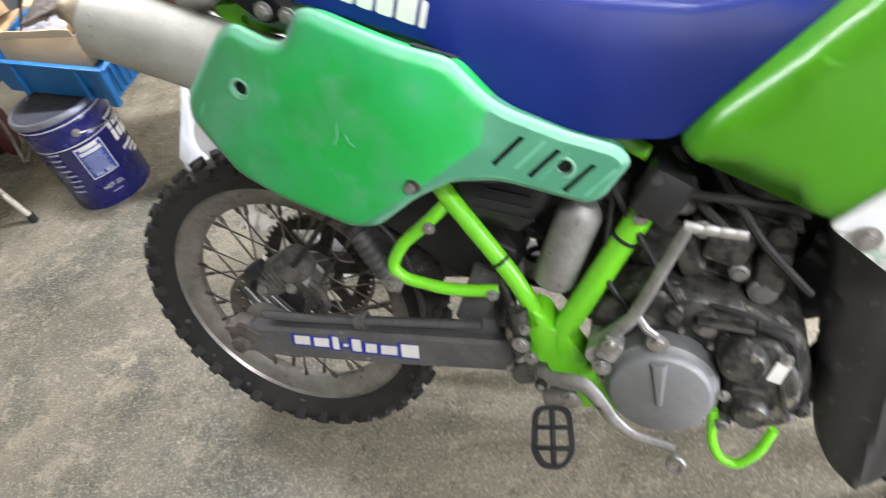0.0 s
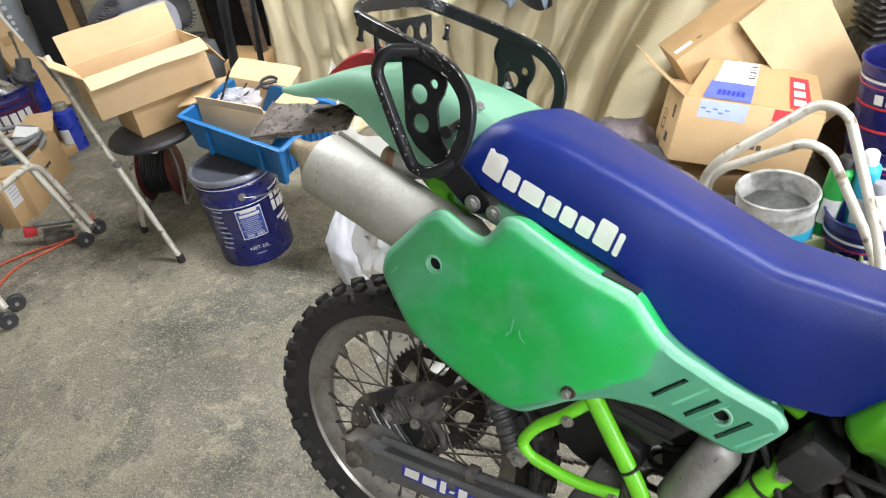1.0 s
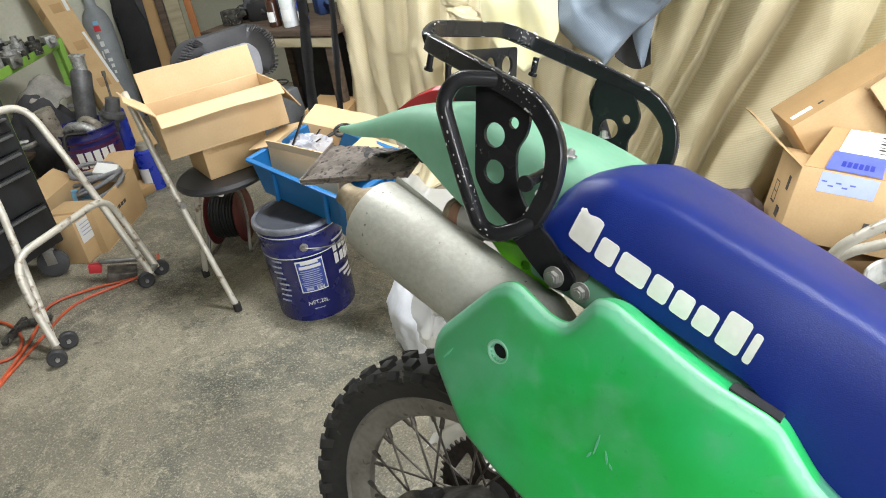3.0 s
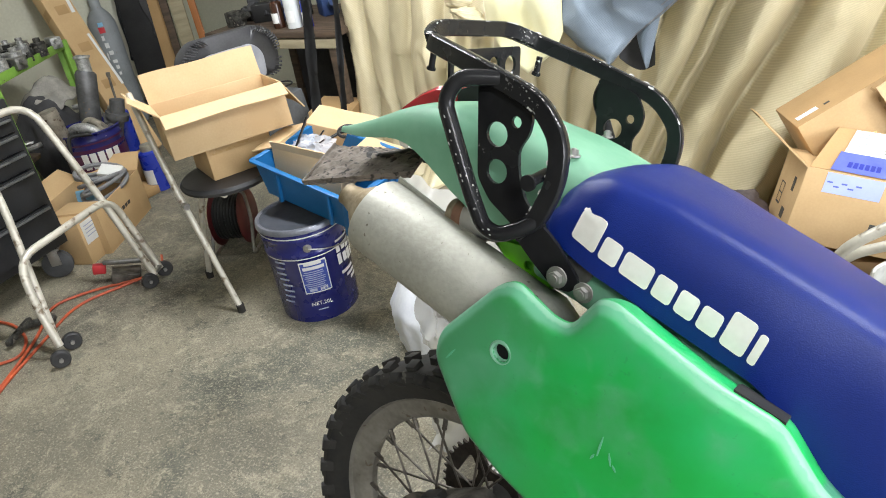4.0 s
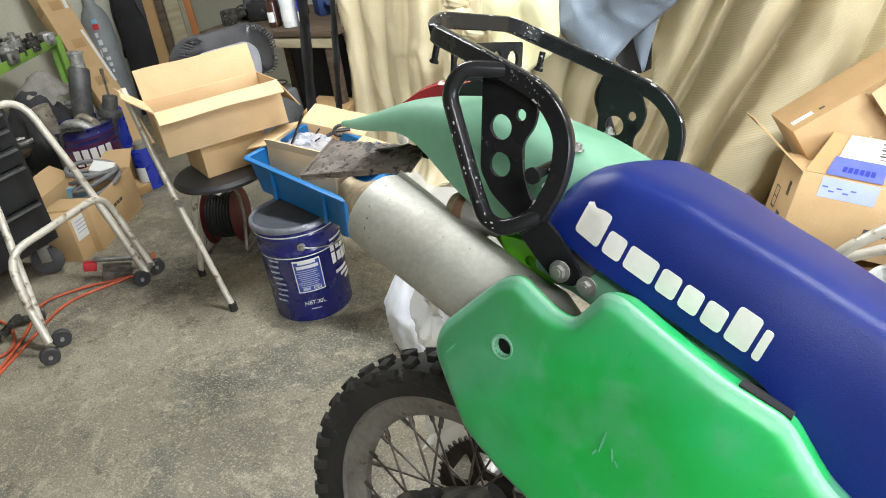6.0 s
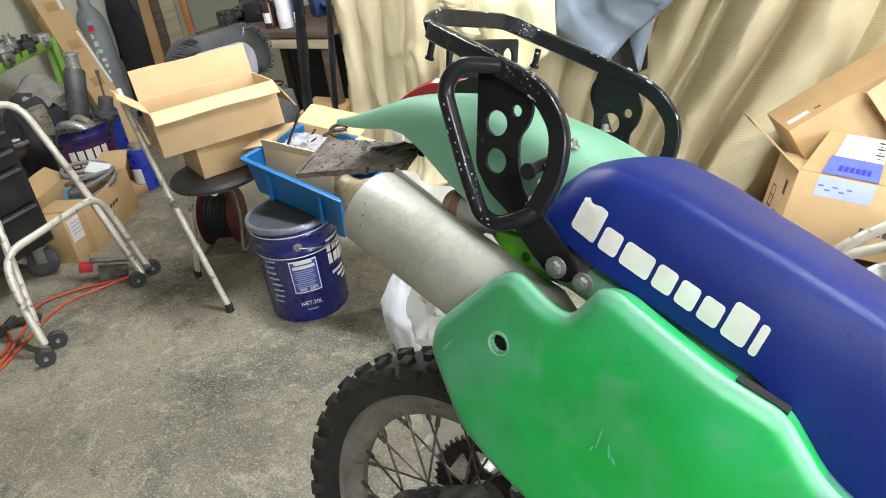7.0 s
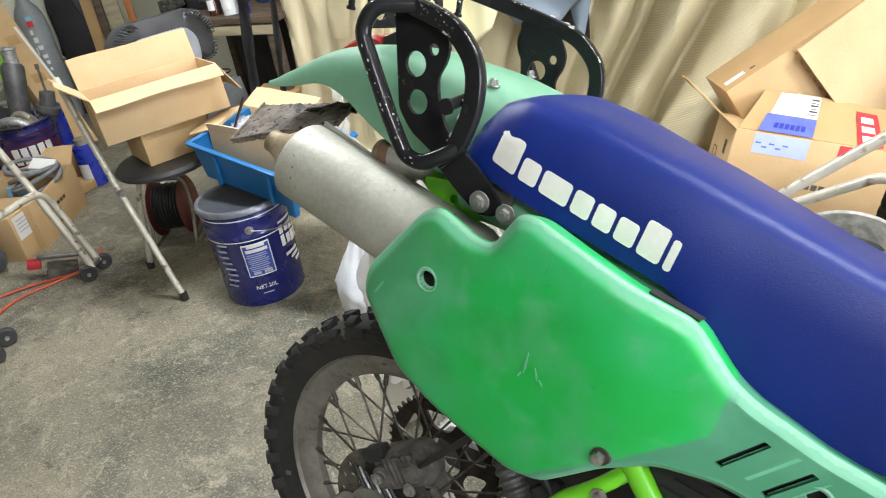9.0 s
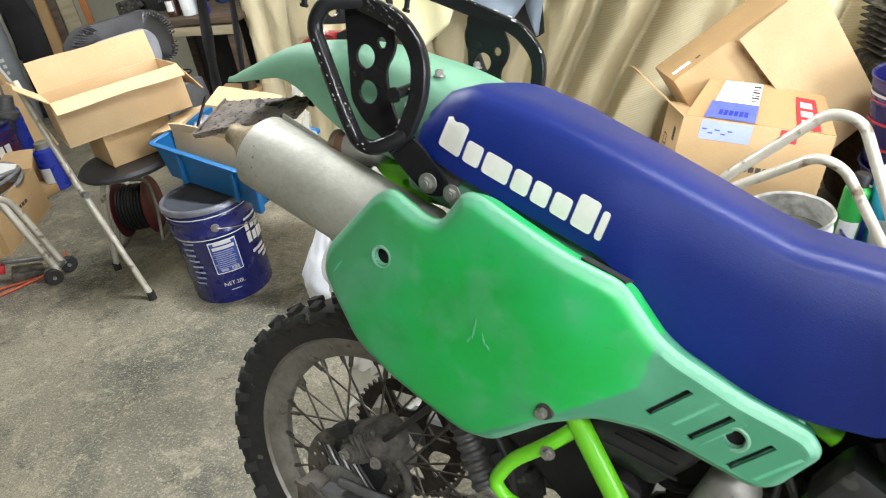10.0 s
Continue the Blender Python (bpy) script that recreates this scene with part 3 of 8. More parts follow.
slab("floor", (-0.6, 0.6, -0.05), (8.0, 7.0, 0.1), M["concrete"], "worn grey concrete workshop floor with stains")
slab("wall_north", (-0.6, 4.15, 1.3), (8.2, 0.1, 2.6), M["wall_paint"], "pale cream painted workshop wall")
# south and east walls and ceiling are unseen; their darker grey deepens the shadows
slab("wall_south", (-0.6, -2.95, 1.3), (8.2, 0.1, 2.6), M["wall_low_bounce"], "unseen grey workshop wall, darkened to cut bounced light")
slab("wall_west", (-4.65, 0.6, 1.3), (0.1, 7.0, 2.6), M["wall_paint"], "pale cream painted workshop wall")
slab("wall_east", (3.45, -2.15, 1.3), (0.1, 1.5, 2.6), M["wall_low_bounce"], "unseen grey workshop wall beside an open doorway, darkened to cut bounced light")
slab("wall_east", (3.45, 2.55, 1.3), (0.1, 3.1, 2.6), M["wall_low_bounce"], "unseen grey workshop wall beside an open doorway, darkened to cut bounced light")
slab("wall_east", (3.45, -0.2, 2.4), (0.1, 2.4, 0.4), M["wall_low_bounce"], "unseen grey workshop wall over an open doorway, darkened to cut bounced light")
slab("ground", (8.45, 0.6, -0.06), (9.9, 30.0, 0.1), M["concrete"], "grey concrete yard outside the doorway")
sky = bpy.data.lights.new("doorway_sky", "AREA")
sky.shape, sky.size, sky.size_y, sky.energy, sky.color = "RECTANGLE", 2.3, 2.1, 240, (0.95, 0.98, 1.0)
new("doorway_sky", sky).matrix_world = pose(3.44, -0.2, 1.1, 0, 90, 0)
slab("ceiling", (-0.6, 0.6, 2.65), (8.2, 7.2, 0.1), M["wall_low_bounce"], "unseen plain grey workshop ceiling, darkened to cut bounced light")
ceiling_tube(1.10, 1.55, 2.545, 1.2, 84, 10)
ceiling_tube(-1.75, 1.85, 2.545, 1.2, 68)
ceiling_tube(1.05, -0.95, 2.545, 1.2, 78)
# ---- the motorcycle ----
# Local axes: x ahead, y to its left, z up, from the ground under the rear axle; it leans on its side stand.
bike = new("motorcycle")
bike.matrix_world = pose(-0.668, 0.768, 0.004, -13.5, 0, -9)
tagged(bike, "green and blue off-road motorcycle leaning on its stand", "motorcycle")
AXLE = 0.33
MID = -0.03


def wheel(name, x, z, rim_r, tyre_r, width, knobs):
    root = sub(name, bike, pose(x, -0.005, z))
    block = {}
    turn = pose(0, 0, 0, 90)
    bm = bmesh.new()
    w = width / 2
    prof = [(rim_r - 0.006, w * 0.52), (rim_r + 0.012, w * 0.72), (rim_r + 0.04, w * 0.94), (tyre_r - 0.030, w * 0.98), (tyre_r - 0.014, w * 0.80), (tyre_r - 0.011, w * 0.3)]
    prof = prof + [(r, -z) for r, z in reversed(prof)]
    lathe(bm, prof + [prof[0]], 72, turn)
    step = math.tau / knobs
    for k in range(knobs):
        for y, dy, dx, off, tilt in ((0.0, 0.024, 0.020, 0.0, 0), (-w * 0.52, 0.022, 0.020, 0.5, -18), (w * 0.52, 0.022, 0.020, 0.5, 18), (-w * 0.84, 0.017, 0.022, 0.0, -48), (w * 0.84, 0.017, 0.022, 0.0, 48)):
            r = tyre_r - 0.012 - (0.014 if abs(tilt) > 40 else 0.003 if tilt else 0)
            if dy not in block:
                kb = bmesh.new()
                box(kb, (0, 0, 0), (dx, dy, 0.026), 0.002)
                kn = part("tread_block", kb, M["rubber"], root)
                block[dy] = kn.data
            else:
                kn = new("tread_block", block[dy])
                kn.parent = root
            kn.matrix_local = pose(0, 0, 0, 0, math.degrees((k + off) * step), 0) @ pose(0, y, r) @ pose(0, 0, 0, -tilt)
    part("tyre", bm, M["rubber"], root, "black knobbly off-road tyre, dusty", 30)
    bm = bmesh.new()
    h = 0.026
    half = [(rim_r + 0.001, h), (rim_r - 0.007, h + 0.001), (rim_r - 0.011, h - 0.005), (rim_r - 0.024, h - 0.007), (rim_r - 0.040, h - 0.012), (rim_r - 0.048, 0.007)]
    tread = [(rim_r - 0.042, 0.006), (rim_r - 0.030, h - 0.012), (rim_r - 0.012, h - 0.008), (rim_r + 0.004, h - 0.003)]
    prof = half + [(r, -z) for r, z in reversed(half)] + [(r, -z) for r, z in reversed(tread)] + tread
    lathe(bm, prof + [prof[0]], 72, turn)
    part("rim", bm, M["rim_alloy"], root, "dull alloy rim with dried mud")
    bm = bmesh.new()
    lathe(bm, [(0.0, -0.075), (0.030, -0.075), (0.030, -0.06), (0.050, -0.055), (0.050, -0.045), (0.028, -0.035), (0.026, 0.035), (0.052, 0.045), (0.052, 0.096), (0.030, 0.106), (0.0, 0.106)], 24, turn)
    part("hub", bm, M["dull_steel"], root)
    for k in range(36):
        a = k * math.tau / 36
        side = -1 if k % 2 else 1
        b = a + (0.62 if k % 4 < 2 else -0.62)
        bm = bmesh.new()
        p, q = Vector((0.046 * math.sin(b), side * 0.048, 0.046 * math.cos(b))), Vector(((rim_r - 0.046) * math.sin(a), side * 0.006, (rim_r - 0.046) * math.cos(a)))
        rod(bm, p, q, 0.0021, 6)
        rod(bm, q + (p - q).normalized() * 0.02, q, 0.0042, 6)
        part("spoke", bm, M["spoke_steel"], root)
    return root


rear = wheel("rear_wheel", 0.012, AXLE, 0.258, 0.318, 0.105, 34)


def bolt(at, r=0.008, axis=(0, -1, 0), parent=None, name="bolt", washer=True):
    """A hexagon bolt with its washer, head towards axis."""
    bm = bmesh.new()
    a, d = Vector(at), Vector(axis).normalized()
    if washer:
        rod(bm, a, a + d * 0.002, r * 1.5, 16)
    rod(bm, a + d * 0.0015, a + d * 0.008, r, 6)
    rod(bm, a + d * 0.007, a + d * 0.0095, r * 0.62, 12)
    return part(name, bm, M["bolt_steel"], parent or bike)


# rear wheel fittings: brake disc, sprocket, chain, caliper
turn = pose(0, 0, 0, 90)
bm = bmesh.new()
holes = [circle(0.092 * math.sin(a), 0.092 * math.cos(a), 0.0045, 8) for a in [k * math.tau / 20 for k in range(20)]]
holes += [circle(0.077 * math.sin(a + 0.16), 0.077 * math.cos(a + 0.16), 0.0045, 8) for a in [k * math.tau / 20 for k in range(20)]]
holes += [circle(0.055 * math.sin(a), 0.055 * math.cos(a), 0.012, 10) for a in [k * math.tau / 6 for k in range(6)]]
plate(bm, circle(0, 0, 0.105, 48), holes + [circle(0, 0, 0.03, 20)], lambda x, z: -0.066, 0.004, 0.0, 0.03)
part("brake_disc", bm, M["rust_steel"], rear, "drilled steel brake disc, lightly rusted")
bm = bmesh.new()
teeth = [(r * math.sin(a), r * math.cos(a)) for k in range(46) for r, a in ((0.117, (k - 0.22) * math.tau / 46), (0.125, k * math.tau / 46), (0.117, (k + 0.22) * math.tau / 46))]
holes = [smooth_outline([(r * math.sin(a + q), r * math.cos(a + q)) for r, q in ((0.058, -0.30), (0.098, -0.40), (0.098, 0.40), (0.058, 0.30))], 0.012, 3) for a in [k * math.tau / 6 for k in range(6)]] + [circle(0, 0, 0.04, 20)]
plate(bm, teeth, holes, lambda x, z: 0.098, 0.006, 0.0, 0.03)
part("sprocket", bm, M["rust_and_shade_dark"], rear, "dark rear sprocket with round cut-outs")
bm = bmesh.new()
for k in range(44):
    a = k * math.tau / 44
    if math.cos(a - 1.7) > -0.2:
        box(bm, (0, 0, 0), (0.010, 0.012, 0.008), 0, pose(0.012, 0.101, 0, 0, math.degrees(a), 0) @ pose(0, 0, 0.126))
part("chain", bm, M["rust_steel"], bike).matrix_local = pose(0, -0.005, AXLE)
for z0, z1 in ((0.455, 0.42), (0.204, 0.33)):
    bm = bmesh.new()
    a, b = Vector((0.012, 0.096, z0)), Vector((0.50, 0.096, z1))
    for k in range(40):
        box(bm, a.lerp(b, k / 39), (0.010, 0.013 if k % 2 else 0.008, 0.008), 0.0)
    part("chain", bm, M["rust_steel"], bike)
cal = sub("brake_caliper", bike)
bm = bmesh.new()
loft(bm, [[Vector((0.070 + math.cos(0.49) * a + math.sin(0.49) * b, y, 0.442 + math.sin(0.49) * a - math.cos(0.49) * b)) for a, b in smooth_outline([(-w, -h), (w * 0.7, -h), (w, -h * 0.2), (w * 0.8, h), (-w * 0.8, h), (-w, h * 0.4)], 0.012, 3)]
          for y, w, h in ((-0.055, 0.055, 0.030), (-0.088, 0.057, 0.032), (-0.098, 0.052, 0.029), (-0.101, 0.046, 0.024))])
part("caliper_body", bm, M["caliper"], cal, "dirty cast alloy brake caliper")
for x, z in ((0.040, 0.423), (0.096, 0.455)):
    bm = bmesh.new()
    lathe(bm, [(0.0, 0.016), (0.012, 0.016), (0.013, 0.012), (0.018, 0.011), (0.020, 0.0)], 20, pose(x, -0.100, z) @ pose(0, 0, 0, 90))
    part("piston_cap", bm, M["caliper"], cal)
for k in range(6):
    bm = bmesh.new()
    box(bm, (0.052 + k * 0.009, -0.104, 0.437 + k * 0.0048), (0.0042, 0.014, 0.044), 0.0015, pose(0, 0, 0, 0, -28, 0))
    part("caliper_rib", bm, M["caliper"], cal)
bm = bmesh.new()
box(bm, (0.020, -0.094, 0.452), (0.040, 0.026, 0.026), 0.006, pose(0, 0, 0, 0, -28, 0))
part("pad_cover", bm, M["black_plastic"], cal)
bm = bmesh.new()
tube(bm, [(0.125, -0.095, 0.430), (0.145, -0.10, 0.415), (0.150, -0.10, 0.385), (0.130, -0.10, 0.365)], 0.007, 10)
part("slide_pin", bm, M["caliper"], cal)
for k in range(7):
    bm = bmesh.new()
    rod(bm, (-0.030 + k * 0.012, -0.096, 0.415 - k * 0.003), (0.004 + k * 0.014, -0.096, 0.352 - k * 0.002), 0.0030, 6)
    part("guard_bar", bm, M["dull_steel" if k % 2 else "black_plastic"], cal)
bm = bmesh.new()
box(bm, (0.035, -0.084, 0.385), (0.11, 0.008, 0.05), 0.004, pose(0, 0, 0, 0, 25, 0))
part("caliper_bracket", bm, M["black_plastic"], cal)
bolt((0.10, -0.118, 0.432), 0.007, parent=cal)
bolt((0.042, -0.122, 0.43), 0.006, parent=cal)
bm = bmesh.new()
tube(bm, [(0.10, -0.10, 0.46), (0.17, -0.13, 0.53), (0.24, -0.15, 0.60), (0.30, -0.14, 0.60), (0.34, -0.13, 0.52), (0.345, -0.125, 0.42), (0.335, -0.12, 0.38)], 0.005, 8, 0.05)
part("brake_hose", bm, M["black_plastic"], bike)

# swingarm
arm = sub("swingarm", bike)
bm = bmesh.new()
rings = []
for x, lo, hi in ((-0.015, 0.296, 0.352), (0.03, 0.290, 0.358), (0.25, 0.292, 0.360), (0.48, 0.300, 0.362), (0.52, 0.308, 0.356)):
    rings.append([Vector((x, y, z)) for y, z in ((-0.142, lo + 0.006), (-0.136, lo), (-0.102, lo), (-0.098, lo + 0.006), (-0.098, hi - 0.006), (-0.102, hi), (-0.136, hi), (-0.142, hi - 0.006))])
loft(bm, rings)
part("near_arm", bm, M["swingarm_grey"], arm, "dark grey painted swingarm beam")
bm = bmesh.new()
loft(bm, [[p + Vector((0, 0.262, 0)) for p in r] for r in [[Vector(v) for v in ring] for ring in rings]])
part("far_arm", bm, M["swingarm_grey"], arm)
bm = bmesh.new()
box(bm, (0.43, -0.02, 0.36), (0.07, 0.20, 0.06), 0.012)
box(bm, (0.44, -0.11, 0.43), (0.05, 0.012, 0.12), 0.006, pose(0, 0, 0, 0, 25, 0))
part("cross_brace", bm, M["swingarm_grey"], arm)
bm = bmesh.new()
tube(bm, [(0.03, -0.125, 0.375), (0.12, -0.125, 0.373), (0.30, -0.125, 0.378), (0.44, -0.125, 0.382)], 0.0085, 10, 0.03)
part("brake_pipe", bm, M["swingarm_grey"], arm)
for x in (0.225,):
    bm = bmesh.new()
    lathe(bm, [(0.011, -0.009), (0.016, -0.009), (0.016, 0.009), (0.011, 0.009), (0.011, -0.009)], 16, pose(x, -0.125, 0.376, 0, 90, 0))
    part("pipe_clip", bm, M["caliper"], arm)
# axle and chain adjuster
bm = bmesh.new()
rod(bm, (-0.022, -0.16, 0.326), (-0.022, 0.16, 0.326), 0.009, 16)
rod(bm, (-0.022, -0.162, 0.326), (-0.022, -0.148, 0.326), 0.0165, 6)
rod(bm, (-0.022, -0.148, 0.326), (-0.022, -0.144, 0.326), 0.021, 20)
part("axle", bm, M["rust_steel"], arm)
bm = bmesh.new()
box(bm, (-0.030, -0.12, 0.328), (0.05, 0.050, 0.06), 0.010)
box(bm, (-0.005, -0.146, 0.345), (0.05, 0.008, 0.030), 0.003, pose(0, 0, 0, 0, 30, 0))
rod(bm, (-0.075, -0.12, 0.335), (-0.04, -0.12, 0.33), 0.006, 8)
part("chain_adjuster", bm, M["rust_steel"], arm)
# maker's lettering on the arm, as plain blocks
x = 0.087
for w, h, z in ((0.031, 0.016, 0), (0.030, 0.016, 0), (0.014, 0.023, 0.0025), (0.012, 0.005, 0), (0.019, 0.022, 0.0025), (0.022, 0.016, 0), (0.030, 0.016, 0), (0.032, 0.023, 0.003)):
    c = lerp([(0.08, 0.337), (0.34, 0.325)], x)
    h *= 1.2
    bm = bmesh.new()
    box(bm, (x + w / 2 - 0.002, -0.1423, c + z - 0.001), (w + 0.006, 0.0008, h + 0.007), 0.0, pose(0, 0, 0, 0, 3, 0))
    part("decal_shadow", bm, M["decal_blue"], arm)
    bm = bmesh.new()
    w *= 1.12
    lean = [(-w / 2, -h / 2), (w / 2 - 0.004, -h / 2), (w / 2, h / 2), (-w / 2 + 0.004, h / 2)]
    plate(bm, lean, [], lambda a, b: 0.0, 0.0008, 0.0, 0.05, lambda a, y, b, x=x, w=w, c=c, z=z: (x + w / 2 + a, -0.1432 + y, c + z + b))
    part("decal_block", bm, M["white_print"], arm)
    x += w + 0.0042

# frame tubes
frame_part = sub("frame", bike)
for pts, r in (([(0.395, -0.135, 0.70), (0.43, -0.150, 0.64), (0.515, -0.158, 0.505), (0.553, -0.15, 0.40), (0.575, -0.13, 0.34)], 0.0138),
               ([(0.716, -0.10, 0.625), (0.700, -0.125, 0.600), (0.600, -0.145, 0.440), (0.566, -0.15, 0.388), (0.590, -0.14, 0.325)], 0.0185),
               ([(0.432, -0.150, 0.618), (0.402, -0.165, 0.594), (0.358, -0.172, 0.562), (0.336, -0.175, 0.525), (0.352, -0.175, 0.505), (0.42, -0.17, 0.482), (0.49, -0.16, 0.478)], 0.0096),
               ([(0.58, -0.12, 0.33), (0.60, -0.10, 0.27), (0.68, -0.10, 0.262), (0.80, -0.10, 0.27), (0.95, -0.08, 0.30), (1.02, -0.04, 0.55)], 0.015),
               ([(0.787, -0.18, 0.300), (0.785, -0.18, 0.240), (0.796, -0.18, 0.203), (0.822, -0.18, 0.190), (0.850, -0.18, 0.222), (0.868, -0.17, 0.262)], 0.0075),
               ([(0.20, -0.10, 0.90), (0.45, -0.10, 0.83), (0.70, -0.09, 0.66)], 0.012),
               ([(0.395, 0.075, 0.70), (0.515, 0.098, 0.505), (0.575, 0.07, 0.34)], 0.0155),
               ([(0.735, 0.04, 0.665), (0.60, 0.09, 0.452), (0.585, 0.08, 0.33)], 0.021)):
    bm = bmesh.new()
    tube(bm, pts, r, 14, 0.03)
    part("tube", bm, M["frame_green"], frame_part)
bm = bmesh.new()
plate(bm, smooth_outline([(0.522, 0.405), (0.538, 0.452), (0.556, 0.440), (0.566, 0.412), (0.588, 0.428), (0.590, 0.392), (0.615, 0.345), (0.655, 0.318), (0.70, 0.272), (0.66, 0.255), (0.59, 0.258), (0.578, 0.300), (0.545, 0.322), (0.524, 0.365)], 0.008), [circle(0.585, 0.318, 0.012)], lambda x, z: -0.165 + 0.02 * abs(z - 0.38) - 0.006 * math.exp(-((x - 0.545) / 0.012) ** 2), 0.04, 0.006, 0.012)
part("pivot_plate", bm, M["frame_green"], frame_part, "bright green cast pivot plate")
for at, run, r in (((0.500, -0.1566, 0.529), (0.085, -0.008, -0.135), 0.0138), ((0.672, -0.1306, 0.555), (0.10, 0.02, 0.16), 0.0185)):
    bm = bmesh.new()
    ahead = Vector(run).normalized()
    u = ahead.cross(Vector((0, 1, 0))).normalized()
    v = ahead.cross(u)
    tube(bm, [Vector(at) + (u * math.cos(k * math.tau / 20) + v * math.sin(k * math.tau / 20)) * (r + 0.0008) for k in range(20)], 0.0028, 6, closed=True)
    part("cable_tie", bm, M["black_plastic"], frame_part)
# added black box that stands for the shadow where the frame tube ends
bm = bmesh.new()
box(bm, (0.722, -0.135, 0.630), (0.060, 0.06, 0.075), 0.014, pose(0, 0, 0, 0, 32, 0))
part("tube_top_shade", bm, M["rubber_sheen"], bike, "added black box standing for the shadow at the top of the frame tube")
for at, r in (((0.410, -0.177, 0.594), 0.0062), ((0.486, -0.174, 0.480), 0.006), ((0.336, -0.188, 0.500), 0.007), ((0.694, -0.146, 0.594), 0.0065)):
    bolt(at, r, parent=frame_part)
bm = bmesh.new()
box(bm, (0.335, -0.178, 0.502), (0.032, 0.014, 0.030), 0.003, pose(0, 0, 0, 0, 30, 0))
part("bracket", bm, M["bolt_steel"], frame_part)
# ribbed rubber cover that runs up from the bracket
bm = bmesh.new()
pts = [Vector((0.325, -0.175, 0.510)).lerp(Vector((0.250, -0.145, 0.625)), k / 44) for k in range(45)]
tube(bm, pts, [0.0150 if k % 4 < 2 else 0.0178 for k in range(45)], 16)
part("rubber_boot", bm, M["ribbed_grey"], bike, "ribbed grey rubber sleeve")

# air box and shock reservoir
bm = bmesh.new()
plate(bm, smooth_outline([(0.44, 0.67), (0.60, 0.66), (0.568, 0.60), (0.525, 0.555), (0.455, 0.583), (0.43, 0.63)], 0.015), [], lambda x, z: -0.145 + 0.3 * abs(z - 0.61) * 0.4, 0.16, 0.02, 0.02)
part("air_box", bm, M["black_plastic"], bike, "black ribbed plastic air box")
for k in range(3):
    bm = bmesh.new()
    box(bm, (0.51 + 0.006 * k, -0.146, 0.60 + 0.016 * k), (0.09 - 0.015 * k, 0.004, 0.003), 0.0, pose(0, 0, 0, 0, 14, 0))
    part("air_box_rib", bm, M["black_plastic"], bike)
bm = bmesh.new()
a, b = Vector((0.620, -0.12, 0.605)), Vector((0.562, -0.13, 0.474))
d = (a - b).normalized()
tube(bm, [b, b + d * 0.004, b + d * 0.010, b + d * 0.125, b + d * 0.135, a], [0.022, 0.028, 0.031, 0.031, 0.026, 0.018], 24)
part("shock_reservoir", bm, M["reservoir"], bike, "satin alloy shock absorber reservoir")
bm = bmesh.new()
pts = [Vector((0.52 + 0.05 * k / 90, 0.0, 0.37 + 0.33 * k / 90)) + Vector((0.036 * math.cos(k * 0.5), 0.036 * math.sin(k * 0.5), 0)) for k in range(91)]
tube(bm, pts, 0.006, 6)
part("shock_spring", bm, M["black_plastic"], bike)
bm = bmesh.new()
plate(bm, smooth_outline([(0.20, 0.60), (0.42, 0.60), (0.50, 0.46), (0.47, 0.40), (0.38, 0.42), (0.32, 0.48), (0.25, 0.53)], 0.02), [], lambda x, z: -0.05, 0.09, 0.01, 0.05)
part("mud_guard", bm, M["black_plastic"], bike)

# added black sheet behind the engine, standing for the shadow inside the frame
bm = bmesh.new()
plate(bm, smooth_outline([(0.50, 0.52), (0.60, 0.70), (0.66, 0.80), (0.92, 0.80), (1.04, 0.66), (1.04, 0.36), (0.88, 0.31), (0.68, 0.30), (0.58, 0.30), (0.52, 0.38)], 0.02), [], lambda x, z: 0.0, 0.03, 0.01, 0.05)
part("frame_shade_sheet", bm, M["hose_black"], bike)

# engine
eng = sub("engine", bike)
bm = bmesh.new()
plate(bm, smooth_outline([(0.62, 0.45), (0.70, 0.49), (0.80, 0.47), (0.90, 0.42), (0.915, 0.33), (0.905, 0.275), (0.85, 0.255), (0.76, 0.27), (0.66, 0.27), (0.61, 0.33)], 0.02), [], lambda x, z: -0.155, 0.24, 0.02, 0.03)
part("crankcase", bm, M["engine_grey"], eng, "dirty dark grey engine casing")
bm = bmesh.new()
cover_at = pose(0.716, 0, 0.338) @ pose(0, 0, 0, -90)
lathe(bm, [(0.0, -0.205), (0.066, -0.204), (0.069, -0.202), (0.073, -0.194), (0.075, -0.187), (0.079, -0.184), (0.080, -0.165), (0.080, -0.15)], 56, cover_at)
loft(bm, [[Vector((0.716 + dx, y, 0.338 + dz)) for dx, dz in ((-0.010 * f - 0.002, 0.062), (0.010 * f + 0.002, 0.062), (0.004 * f, -0.012), (-0.004 * f, -0.012))] for f, y in ((1.1, -0.2030), (0.45, -0.2125))])
part("clutch_cover", bm, M["cover_grey"], eng, "grey painted clutch cover")
bm = bmesh.new()
plate(bm, smooth_outline([(0.785, 0.42), (0.86, 0.43), (0.90, 0.36), (0.895, 0.28), (0.84, 0.262), (0.79, 0.28), (0.80, 0.34)], 0.02), [], lambda x, z: -0.178, 0.03, 0.012, 0.02)
lathe(bm, [(0.0, -0.196), (0.026, -0.196), (0.031, -0.190), (0.033, -0.17)], 24, pose(0.822, 0, 0.395) @ pose(0, 0, 0, -90))
lathe(bm, [(0.0, -0.196), (0.020, -0.196), (0.024, -0.190), (0.026, -0.17)], 24, pose(0.835, 0, 0.305) @ pose(0, 0, 0, -90))
part("water_pump_cover", bm, M["engine_grey"], eng)
